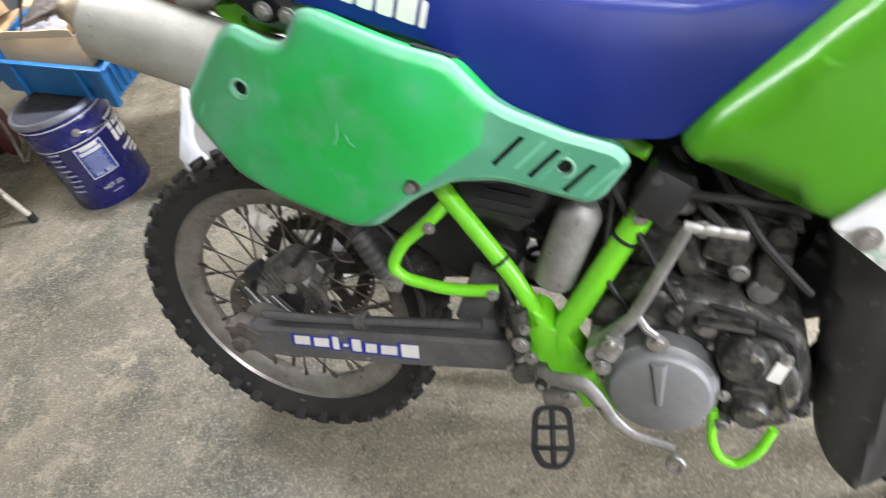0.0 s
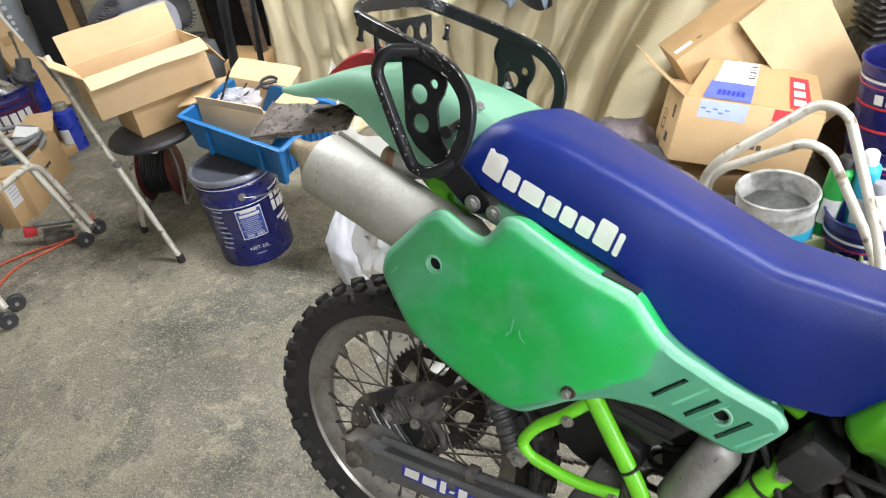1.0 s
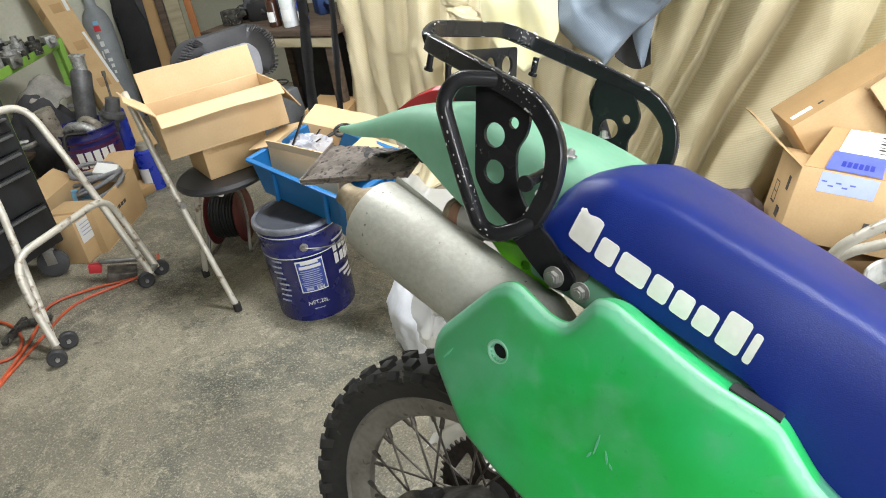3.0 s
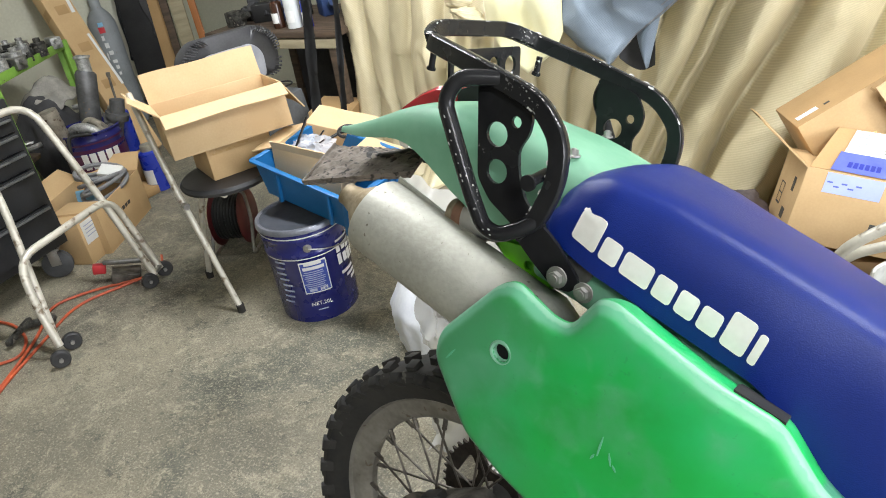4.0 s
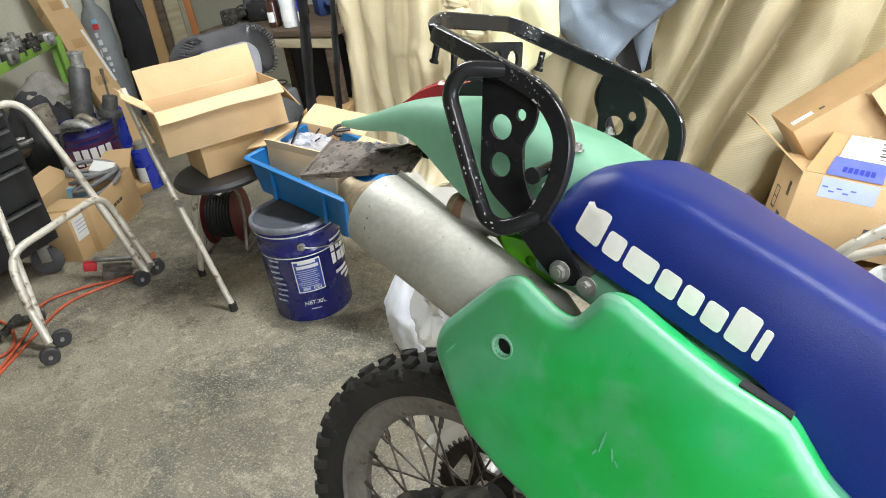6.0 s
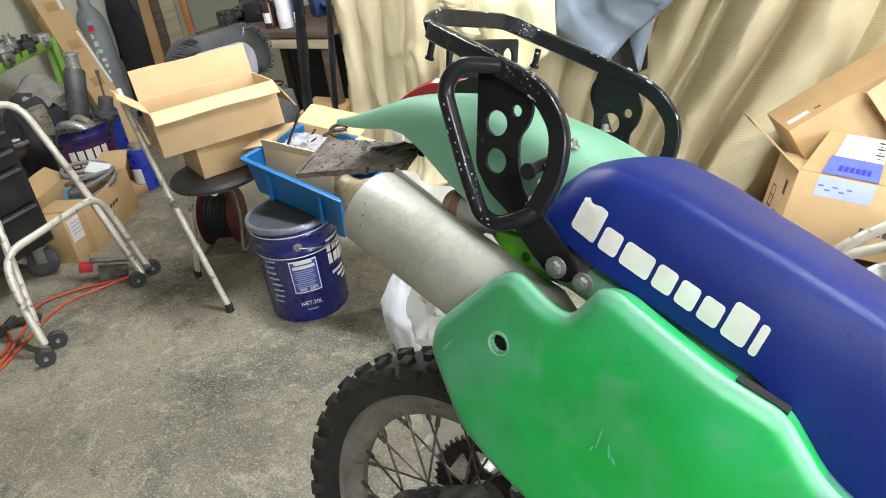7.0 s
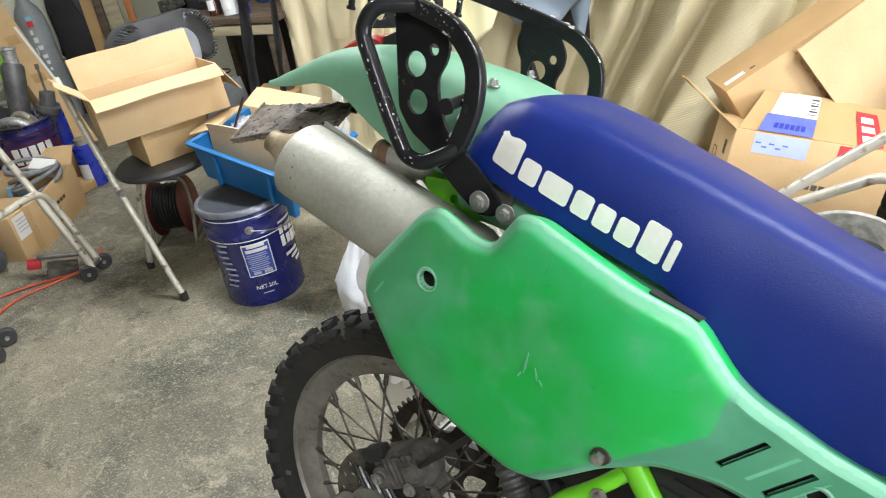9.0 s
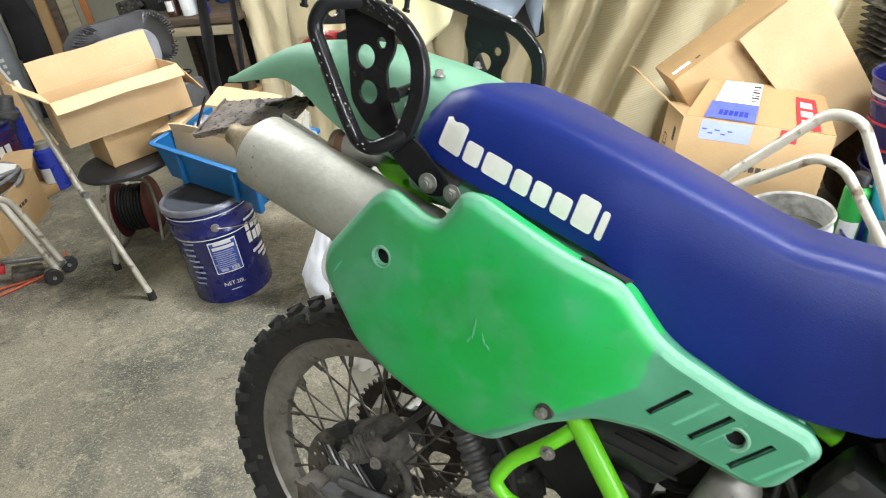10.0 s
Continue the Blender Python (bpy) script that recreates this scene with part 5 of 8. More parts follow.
c0, c1 = [[flange(x, z, f) + Vector((0, 0, 0.0012)) for f in (0.0, 0.5, 1.0)] for x, z in ((0.462, 0.866), (0.505, 0.846))]
g = [[bm.verts.new(p + Vector((0, 0, d))) for p in row] for d in (0.0, 0.0025) for row in (c0, c1)]
for j in (0, 1):
    bm.faces.new((g[2][j], g[2][j + 1], g[3][j + 1], g[3][j]))
    bm.faces.new((g[0][j], g[1][j], g[1][j + 1], g[0][j + 1]))
    bm.faces.new((g[0][j], g[0][j + 1], g[2][j + 1], g[2][j]))
    bm.faces.new((g[1][j], g[3][j], g[3][j + 1], g[1][j + 1]))
bm.faces.new((g[0][0], g[2][0], g[3][0], g[1][0]))
part("seat_gap_shade", bm, M["hose_black"], bike)
bm = bmesh.new()
plate(bm, smooth_outline([(0.235, 0.945), (0.30, 0.932), (0.48, 0.862), (0.535, 0.795), (0.585, 0.755), (0.675, 0.715), (0.65, 0.670), (0.54, 0.700), (0.50, 0.775), (0.40, 0.83), (0.29, 0.875), (0.22, 0.90)], 0.01), [], lambda x, z: -0.176, 0.01, 0.003, 0.03)
part("side_rail_cover", bm, M["fender_pale"], bike)

# tank and its white scoop
bm = bmesh.new()
TANK = smooth_outline([(0.742, 0.715), (0.775, 0.748), (0.86, 0.815), (0.945, 0.885), (1.06, 0.93), (1.12, 0.80), (1.08, 0.66), (0.94, 0.60), (0.888, 0.622), (0.752, 0.694)], 0.015)
plate(bm, TANK, [], lambda x, z: -0.19 - 0.025 * math.sqrt(max(0.0, 1 - ((x - 0.95) / 0.25) ** 2 - ((z - 0.76) / 0.2) ** 2)), 0.32, 0.03, 0.02)
part("fuel_tank", bm, M["tank_green"], bike, "glossy bright green fuel tank", 60)
bm = bmesh.new()
plate(bm, smooth_outline([(0.898, 0.628), (0.945, 0.668), (1.02, 0.74), (1.10, 0.70), (1.08, 0.52), (0.965, 0.565)], 0.008), [], lambda x, z: -0.222, 0.006, 0.005, 0.03)
part("radiator_scoop", bm, M["white_plastic"], bike, "white plastic scoop with green wear")
bolt((0.935, -0.226, 0.618), 0.010, parent=bike)

# silencer
sil = sub("silencer", bike)
a, b = Vector((-0.022, -0.170, 0.922)), Vector((0.225, -0.155, 0.818))
d = (b - a).normalized()
bm = bmesh.new()
tube(bm, [a - d * 0.002, a, a + d * 0.004, b, b + d * 0.05], [0.036, 0.048, 0.051, 0.053, 0.034], 32)
part("can", bm, M["silencer"], sil, "dull alloy silencer can with dirt spots")
bm = bmesh.new()
tube(bm, [a, a - d * 0.012, a - d * 0.030, a - d * 0.045, a - d * 0.052], [0.040, 0.035, 0.020, 0.0155, 0.0155], 20)
part("end_cone", bm, M["rust_alloy"], sil, "stained silencer outlet")
bm = bmesh.new()
box(bm, a.lerp(b, 0.5) + Vector((0.006, 0.018, 0.046)), (0.25, 0.003, 0.009), 0.001, pose(0, 0, 0, 0, 22.8, -3))
part("seam", bm, M["silencer"], sil)
a1, b1 = Vector((0.074, -0.126, 0.928)), Vector((0.160, -0.122, 0.928))
d1 = (b1 - a1).normalized()
bm = bmesh.new()
tube(bm, [a1 + d1 * 0.022, a1 + d1 * 0.024, b1 - d1 * 0.016, b1 - d1 * 0.008, b1], [0.0205, 0.0225, 0.0225, 0.020, 0.010], 24)
part("mount_sleeve", bm, M["satin_alloy"], sil, "satin alloy sleeve")
bm = bmesh.new()
tube(bm, [a1, a1 + d1 * 0.002, a1 + d1 * 0.009, a1 + d1 * 0.010], [0.021, 0.0225, 0.0225, 0.021], 24)
part("sleeve_ring", bm, M["rust_alloy"], sil)
bm = bmesh.new()
tube(bm, [a1 + d1 * 0.010, a1 + d1 * 0.023], [0.0218, 0.0218], 24)
part("sleeve_band", bm, M["copper_dull"], sil)
bm = bmesh.new()
rod(bm, b1, b1 + d1 * 0.016, 0.0075, 6)
rod(bm, b1 + d1 * 0.004, b1 + d1 * 0.007, 0.012, 16)
part("sleeve_bolt", bm, M["bolt_steel"], sil)
bm = bmesh.new()
rod(bm, (0.102, -0.150, 0.908), (0.102, -0.10, 0.905), 0.013, 16)
rod(bm, (0.102, -0.153, 0.908), (0.102, -0.150, 0.908), 0.008, 12)
part("rubber_mount", bm, M["rust_steel"], sil)

# rear fender
bm = bmesh.new()


def fender(u, v):
    x = -0.205 + 0.53 * u
    ridge = ease([(-0.21, 1.000), (-0.12, 1.026), (0.0, 1.064), (0.08, 1.068), (0.20, 1.045), (0.33, 0.985)], x)
    half = ease([(-0.205, 0.012), (-0.17, 0.045), (-0.08, 0.088), (0.02, 0.106), (0.10, 0.117), (0.33, 0.12)], x)
    skirt = ease([(-0.205, 0.006), (-0.08, 0.030), (0.0, 0.046), (0.05, 0.085), (0.12, 0.125), (0.33, 0.135)], x)
    s = 2 * v - 1
    side = abs(s)
    y = half * (1 - (1 - side) ** 1.7) * (1 if s > 0 else -1)
    z = ridge - skirt * (0.16 * side ** 2 + 0.84 * side ** 5) + 0.0016 * noise.noise(Vector((x * 11, s * 2, 1.3)))
    y += MID
    return (x, y, z - 0.13 * (y + 0.12) * lerp([(-0.2, 0.1), (0.0, 0.5), (0.15, 1.0), (0.4, 1.0)], x))


sheet(bm, 52, 32, fender, 0.0045)
part("rear_fender", bm, M["fender_pale"], bike, "faded pale green plastic rear fender", 50)
for x, y in ((0.231, -0.115), (0.188, 0.055)):
    bolt((x, y, fender((x + 0.205) / 0.53, 0.5 + 0.30 * (y - MID) / 0.118)[2] - 0.002), 0.005, (0, 0, 1), name="fender_bolt")
# muddy inner flap under the fender
bm = bmesh.new()


def flap(u, v):
    p = Vector((-0.278, -0.075, 0.906)).lerp(Vector((-0.040, -0.075, 0.956)), u)
    q = Vector((-0.299, 0.020, 0.953)).lerp(Vector((-0.088, 0.020, 0.969)), u)
    r = p.lerp(q, v)
    edge = min(u, v, 1 - u) * 12
    crust = abs(noise.noise(r * 28)) * 0.007 + 0.003 * noise.noise(r * 75) + 0.0014 * noise.noise(r * 190)
    return r + Vector((0, 0, crust * min(1.0, edge) + (0.004 if edge < 0.25 else 0.0)))


sheet(bm, 110, 56, flap, 0.005)
part("mud_flap", bm, M["mud"], bike, "inner rear mudguard caked with dried mud", 60)
for x0, x1, y0, y1, lift in ((-0.225, -0.060, -0.022, 0.012, 0.003), (-0.15, -0.045, -0.034, 0.014, 0.004)):
    bm = bmesh.new()

    def clod(u, v):
        ragged = 0.35 * noise.noise(Vector((u * 7, x0 * 40, 1.0))) + 0.2 * noise.noise(Vector((u * 21, x0 * 40, 4.0)))
        x = x0 + (x1 - x0) * u + 0.006 * noise.noise(Vector((u * 6, v * 8, 2)))
        y = y1 + (y0 - y1) * v * max(0.15, 0.75 + ragged) * min(1.0, 4 * u + 0.2)
        z = flap(min(1.0, (x + 0.29) / 0.24), min(1.0, max(0.0, (y + 0.075) / 0.095))).z
        return (x, y, z + lift * (1 - 0.7 * v) + 0.006 * noise.noise(Vector((x * 60, y * 60, 3))) + 0.004 * max(0.0, u - 0.6))

    loft(bm, [[Vector(clod(i / 60, j / 16)) for j in range(17)] + [Vector(clod(i / 60, j / 16)) - Vector((0, 0, 0.004)) for j in reversed(range(17))] for i in range(61)])
    part("mud_clod", bm, M["mud_wet"], bike, "dark crusted mud under the fender", 60)

# tail lamp on the fender
lamp_part = sub("tail_lamp", bike)
LENS = [(-0.150, 1.012), (-0.134, 1.031), (-0.100, 1.054), (-0.064, 1.069), (-0.040, 1.071), (-0.024, 1.062), (-0.020, 1.010)]
bm = bmesh.new()
loft(bm, [[Vector((x * 1.0 - 0.02 * q, y, 1.012 + (z - 1.012) * f)) for x, z in smooth_outline(LENS, 0.008, 3)] for y, f, q in ((0.006, 0.90, 0.0), (0.012, 1.0, 0.0), (0.050, 1.0, 0.1), (0.086, 0.97, 0.2), (0.092, 0.88, 0.2))])
part("lens", bm, M["red_plastic"], lamp_part, "clear red plastic tail lamp lens")
bm = bmesh.new()
loft(bm, [[Vector((x, y, z)) for x, z in ((-0.024, 1.010), (-0.022, 1.066), (0.012, 1.078), (0.034, 1.062), (0.040, 1.010))] for y in (0.004, 0.094)])
part("housing", bm, M["black_plastic"], lamp_part, "black tail lamp housing")

# carrier rail
rail = sub("grab_rail", bike, pose(-0.008, 0, 0))
NEAR = [(0.222, -0.200, 0.951), (0.246, -0.200, 0.968), (0.266, -0.199, 1.010), (0.268, -0.198, 1.052), (0.240, -0.195, 1.088), (0.165, -0.190, 1.116), (0.066, -0.158, 1.141), (0.048, -0.12, 1.154)]
RM = -0.044


def sag(x):
    """The far side of the rail is bent down towards its foot."""
    return lerp([(0.05, 0.004), (0.10, 0.010), (0.17, 0.021), (0.30, 0.024)], x)


FAR = [(x, 2 * RM - y, z - sag(x)) for x, y, z in reversed(NEAR)]


def strap(bm, pts, wide, thick, radius=0.04):
    """A flat bar on edge along a line."""
    line = rounded(pts, radius, 6)
    rings = []
    for i, p in enumerate(line):
        d = (line[min(i + 1, len(line) - 1)] - line[max(i - 1, 0)]).normalized()
        out = Vector((0, 1, 0)) if p.y > RM else Vector((0, -1, 0))
        if abs(d.y) > 0.6:
            out = Vector((-1, 0, 0))
        out = (out - d * out.dot(d)).normalized()
        up = d.cross(out)
        h, t = wide / 2, thick / 2
        rings.append([p + up * (h * q) + out * (t * w) for q, w in ((-1, -0.7), (-0.85, -1), (0.85, -1), (1, -0.7), (1, 0.7), (0.85, 1), (-0.85, 1), (-1, 0.7))])
    loft(bm, rings)


bm = bmesh.new()
strap(bm, NEAR + FAR, 0.020, 0.013, 0.045)
part("hoop", bm, M["black_paint"], rail, "chipped black steel hoop")
GUS = smooth_outline([(0.158, 1.116), (0.160, 1.000), (0.176, 0.976), (0.212, 0.950), (0.238, 0.936), (0.250, 0.955), (0.222, 0.982), (0.213, 1.01), (0.212, 1.036), (0.224, 1.052), (0.228, 1.072), (0.215, 1.098)], 0.008)
for side in (0, 1):
    bm = bmesh.new()
    y = -0.186 if side == 0 else 2 * RM + 0.182
    plate(bm, GUS, [circle(0.184, 1.049, 0.0135, 20), circle(0.185, 1.009, 0.0135, 20), circle(0.208, 1.064, 0.0062)], lambda x, z: y, 0.005, 0.0, 0.03, lambda x, yy, z: (x, yy, z - 0.027 * side))
    part("gusset", bm, M["black_paint"], rail, "black steel gusset plate with round holes")
    k = 1 if side == 0 else -1
    bm = bmesh.new()
    hand = [(0.190, -0.192, 1.108), (0.154, -0.215, 1.109), (0.139, -0.220, 1.084), (0.178, -0.222, 0.990), (0.193, -0.220, 0.957), (0.212, -0.218, 0.950), (0.236, -0.207, 0.960), (0.250, -0.195, 0.970)]
    tube(bm, [(x, yy if side == 0 else 2 * RM - yy, z - 0.027 * side) for x, yy, z in hand], 0.0088, 14, 0.024)
    part("handle", bm, M["black_paint"], rail, "chipped black tubular handle")
    if side == 0:
        bm = bmesh.new()
        rod(bm, (0.247, y - 0.035, 1.012), (0.247, y, 1.016), 0.006, 16)
        rod(bm, (0.247, y - 0.037, 1.012), (0.247, y - 0.033, 1.012), 0.0085, 16)
        part("peg", bm, M["black_paint"], rail)
    bm = bmesh.new()
    plate(bm, smooth_outline([(0.222, 0.962), (0.246, 0.966), (0.268, 0.948), (0.297, 0.912), (0.290, 0.898), (0.268, 0.898), (0.240, 0.922), (0.218, 0.944)], 0.008), [], lambda x, z: y - 0.010 * k, 0.005, 0.0, 0.03)
    part("foot_plate", bm, M["black_paint"], rail)
for at in ((0.050, -0.128, 1.128), (0.12, 0.0, 1.118)):
    bm = bmesh.new()
    rod(bm, at, (at[0] - 0.004, at[1], at[2] - 0.020), 0.004, 10)
    rod(bm, (at[0] - 0.004, at[1], at[2] - 0.020), (at[0] - 0.005, at[1], at[2] - 0.023), 0.0058, 10)
    part("hook_pin", bm, M["black_paint"], rail)
bm = bmesh.new()
plate(bm, smooth_outline([(-0.070, -0.026), (0.086, -0.026), (0.086, 0.020), (-0.070, 0.020)], 0.006), [circle(-0.050, -0.004, 0.013), circle(-0.012, -0.004, 0.013), circle(0.024, -0.004, 0.013), circle(0.062, -0.004, 0.013)], lambda x, z: 0.0, 0.004, 0.0, 0.03, lambda x, y, z: (0.060 + y, RM + x, 1.108 + z))
part("gusset", bm, M["black_paint"], rail)
bolt((0.277, -0.205, 0.915), 0.0078, parent=rail)
# bare metal where the paint has chipped along the bars
random.seed(31)
hoop_line = rounded(NEAR + FAR, 0.045, 6)
for spot, count, big, inner in (((0.03, 0.97), 60, 1.0, False), ((0.45, 0.56), 34, 2.6, True), ((0.47, 0.52), 20, 3.4, True), ((0.60, 0.72), 16, 1.8, False), ((0.20, 0.33), 16, 1.3, False)):
    bm = bmesh.new()
    for k in range(count):
        f = spot[0] + (spot[1] - spot[0]) * random.random()
        i = min(int(f * (len(hoop_line) - 1)), len(hoop_line) - 2)
        p = hoop_line[i].lerp(hoop_line[i + 1], random.random())
        d = (hoop_line[i + 1] - hoop_line[i]).normalized()
        out = Vector((0, 1, 0)) if p.y > RM else Vector((0, -1, 0))
        if abs(d.y) > 0.6:
            out = Vector((-1, 0, 0))
        out = (out - d * out.dot(d)).normalized()
        up = d.cross(out)
        if up.z < 0:
            up = -up
        face = random.random()
        if face < (0.15 if inner else 0.6):
            c, n1, n2 = p + up * 0.0097 + out * 0.0056 * random.choice((-1, 1)), d, (up + out).normalized()
        else:
            c, n1, n2 = p - out * 0.00575 + up * 0.009 * (random.random() * 2 - 1), d, up
        r = (0.0005 + 0.0011 * random.random() ** 2) * (big if face >= 0.15 else 1.0)
        ring = [c + n1 * (r * (1.6 + random.random()) * math.cos(a)) + n2 * (r * (0.5 + 0.5 * random.random()) * math.sin(a)) for a in [j * math.tau / 6 for j in range(6)]]
        q = n1.cross(n2) * 0.0003
        loft(bm, [[v - q for v in ring], [v + q for v in ring]])
    tagged(part("chipped_paint", bm, M["bare_metal"], rail), "bare grey metal where paint chipped off", kind="stuff")
for side in (0, 1):
    bm = bmesh.new()
    for k in range(14):
        f = random.random()
        a = random.random() * math.tau
        seg = (2, 3) if k % 4 else (4, 5)
        p = Vector(hand[seg[0]]).lerp(Vector(hand[seg[1]]), f)
        d = (Vector(hand[seg[1]]) - Vector(hand[seg[0]])).normalized()
        n = Vector((math.cos(a), -abs(math.sin(a)) - 0.4, 0.3))
        n = (n - d * n.dot(d)).normalized()
        c, w = p + n * 0.0088, d.cross(n)
        r = 0.0004 + 0.0008 * random.random() ** 2
        ring = [c + d * (r * 1.8 * math.cos(b)) + w * (r * 0.8 * math.sin(b)) for b in [j * math.tau / 6 for j in range(6)]]
        ring = [Vector((v.x, v.y if side == 0 else 2 * RM - v.y, v.z - 0.027 * side)) for v in ring]
        n = Vector((n.x, n.y if side == 0 else -n.y, n.z))
        loft(bm, [[v - n * 0.0004 for v in ring], [v + n * 0.0002 for v in ring]])
    tagged(part("chipped_paint", bm, M["bare_metal"], rail), "bare grey metal where paint chipped off", kind="stuff")
# end of the lime subframe and a bright plate under the rail's foot
bm = bmesh.new()
tube(bm, [(0.135, -0.118, 0.925), (0.165, -0.120, 0.898), (0.195, -0.122, 0.884), (0.240, -0.124, 0.880), (0.300, -0.124, 0.866)], 0.015, 14)
plate(bm, smooth_outline([(0.150, 0.916), (0.196, 0.915), (0.232, 0.885), (0.225, 0.858), (0.180, 0.868)], 0.010), [circle(0.196, 0.893, 0.006)], lambda x, z: -0.142, 0.004, 0.001, 0.02)
part("subframe_end", bm, M["frame_green"], frame_part, "lime green subframe tube and gusset")
bm = bmesh.new()
plate(bm, smooth_outline([(0.262, 0.930), (0.284, 0.930), (0.298, 0.918), (0.290, 0.904), (0.276, 0.902)], 0.006), [], lambda x, z: -0.180, 0.005, 0.001, 0.02)
part("spacer_plate", bm, M["dull_steel"], frame_part)
# ---- pails and cans ----
def pail(x, y, turn, r=0.145, h=0.36, mat="pail_blue", lid=True, label="", bands=True, z=0.0, fill=None, band_mat="band_white"):
    root = new("pail")
    root.matrix_world = pose(x, y, z, 0, 0, turn)
    bm = bmesh.new()
    wall = [(r * 0.90, 0.006), (r * 0.915, 0), (r * 0.93, 0.004), (r * 0.955, h * 0.70), (r * 0.975, h * 0.71), (r * 0.975, h * 0.735), (r * 0.96, h * 0.745), (r * 0.97, h * 0.86), (r * 0.99, h * 0.87), (r * 0.99, h * 0.895), (r * 0.975, h * 0.905), (r * 0.985, h * 0.97)]
    if lid:
        lathe(bm, [(0, 0.006)] + wall + [(0, h * 0.97)], 48)
    else:
        lathe(bm, [(0, 0.006)] + wall + [(r * 1.02, h * 0.975), (r * 1.03, h * 0.99), (r * 1.0, h), (r * 0.95, h * 0.985), (r * 0.94, h * 0.9), (r * 0.90, 0.02), (0, 0.015)], 48)
    part("body", bm, M[mat], root)
    if lid:
        bm = bmesh.new()
        lathe(bm, [(0, h * 0.985), (r * 0.84, h * 0.985), (r * 0.88, h * 0.990), (r * 0.92, h)], 48)
        lathe(bm, [(r * 0.92, h * 0.99), (0, h * 0.975)], 48)
        part("lid", bm, M["lid_dark"], root, "dark grey pail lid")
        bm = bmesh.new()
        lathe(bm, [(r * 0.915, h * 0.995), (r * 0.94, h * 1.004), (r * 1.0, h * 1.004), (r * 1.03, h * 0.99), (r * 1.035, h * 0.955), (r * 1.0, h * 0.95), (r * 0.915, h * 0.96), (r * 0.915, h * 0.995)], 48)
        part("rim", bm, M["lid_rim"], root)
    if fill:
        bm = bmesh.new()
        lathe(bm, [(r * 0.925, h * 0.80), (r * 0.6, h * 0.78), (r * 0.3, h * 0.76), (0, h * 0.77)], 40)
        for v in bm.verts:
            v.co.z += 0.012 * noise.noise(v.co * 18)
        part("filling", bm, M[fill], root)
    if bands:
        for f, w in ((0.905, 0.004), (0.69, 0.0035)):
            bm = bmesh.new()
            rr = r * lerp([(0, 0.93), (0.70, 0.955), (0.905, 0.978), (1, 0.985)], f) + 0.0008
            lathe(bm, [(rr, h * f), (rr + 0.0006, h * f), (rr + 0.0006, h * f + w), (rr, h * f + w)], 48)
            part("band", bm, M[band_mat], root)
    return tagged(root, label, "pail")


def on_wall(bm, r0, r1, h, a0, a1, z0, z1, lift=0.0012):
    """A thin patch that hugs the pail's side, from angle a0 to a1 and height z0 to z1."""
    n = max(2, int((a1 - a0) / 0.08))

    def at(u, v):
        a, z = a0 + (a1 - a0) * u, z0 + (z1 - z0) * v
        r = r0 + (r1 - r0) * z / h + lift
        return (r * math.cos(a), r * math.sin(a), z)

    sheet(bm, n, 1, at)


oil_pail = pail(-1.735, 1.735, 0, label="dark blue oil pail with white printing and a grey lid")
FACE = math.radians(-45)
R0, R1, PH = 0.145 * 0.93, 0.145 * 0.985, 0.36


def pail_print(a, z, wa, hz, mat, lift=0.0012):
    bm = bmesh.new()
    on_wall(bm, R0, R1, PH, FACE + a - wa / 2, FACE + a + wa / 2, z - hz / 2, z + hz / 2, lift)
    return part("print", bm, M[mat], oil_pail)


# label: pale frame, blue field, rows of small print, bar code
pail_print(0.0, 0.178, 0.66, 0.122, "band_white", 0.0010)
pail_print(0.0, 0.177, 0.61, 0.112, "label_blue", 0.0014)
pail_print(0.0, 0.229, 0.42, 0.010, "band_white", 0.0018)
pail_print(0.0, 0.213, 0.52, 0.012, "band_white", 0.0018)
for k in range(9):
    pail_print(-0.02 + 0.02 * math.sin(k * 5.1), 0.199 - 0.0075 * k, 0.46 + 0.06 * math.sin(k * 2.3), 0.0030, "label_grey", 0.0018)
for k in range(7):
    pail_print(0.06 + 0.027 * k, 0.130, 0.011 if k % 3 else 0.018, 0.013, "band_white", 0.0020)
pail_print(-0.12, 0.130, 0.18, 0.010, "label_grey", 0.0020)
# large slanted maker's marks round the side, as plain blocks
for row, z, hs, dz in ((0, 0.245, 0.030, 0.016), (1, 0.205, 0.040, 0.018)):
    for k in range(5):
        pail_print(0.72 + 0.20 * k, z - dz * k * 0.2, 0.13 + 0.03 * ((k * 7) % 3), hs - 0.006 * (k % 2), "band_white", 0.0016)
pail_print(0.95, 0.272, 0.55, 0.008, "band_white", 0.0016)
for k in range(3):
    pail_print(0.95 + 0.1 * k, 0.150 - 0.02 * k, 0.5 - 0.1 * k, 0.012, "band_white", 0.0016)
for k in range(8):
    pail_print(-0.80 - 0.05 * math.sin(k), 0.24 - 0.022 * k, 0.30, 0.007, "label_grey", 0.0016)
# net content
cu = bpy.data.curves.new("net_content", "FONT")
cu.body, cu.size, cu.extrude, cu.align_x = "NET.20L", 0.020, 0.0004, "CENTER"
txt = new("net_content", cu)
txt.data.materials.append(M["band_white"])
txt.parent = oil_pail
txt.matrix_local = Matrix.Rotation(FACE, 4, "Z") @ pose(0.1365, 0, 0.068, 90, 0, 90)
pail_print(0.0, 0.050, 0.26, 0.004, "label_grey", 0.0016)
# handle: boss and wire
bm = bmesh.new()
lathe(bm, [(0.0, 0.006), (0.006, 0.006), (0.008, 0.002), (0.014, 0.001), (0.014, -0.003)], 16, Matrix.Rotation(FACE - 0.02, 4, "Z") @ pose(0.1425, 0, 0.288, 0, 90, 0))
part("handle_boss", bm, M["bolt_steel"], oil_pail)
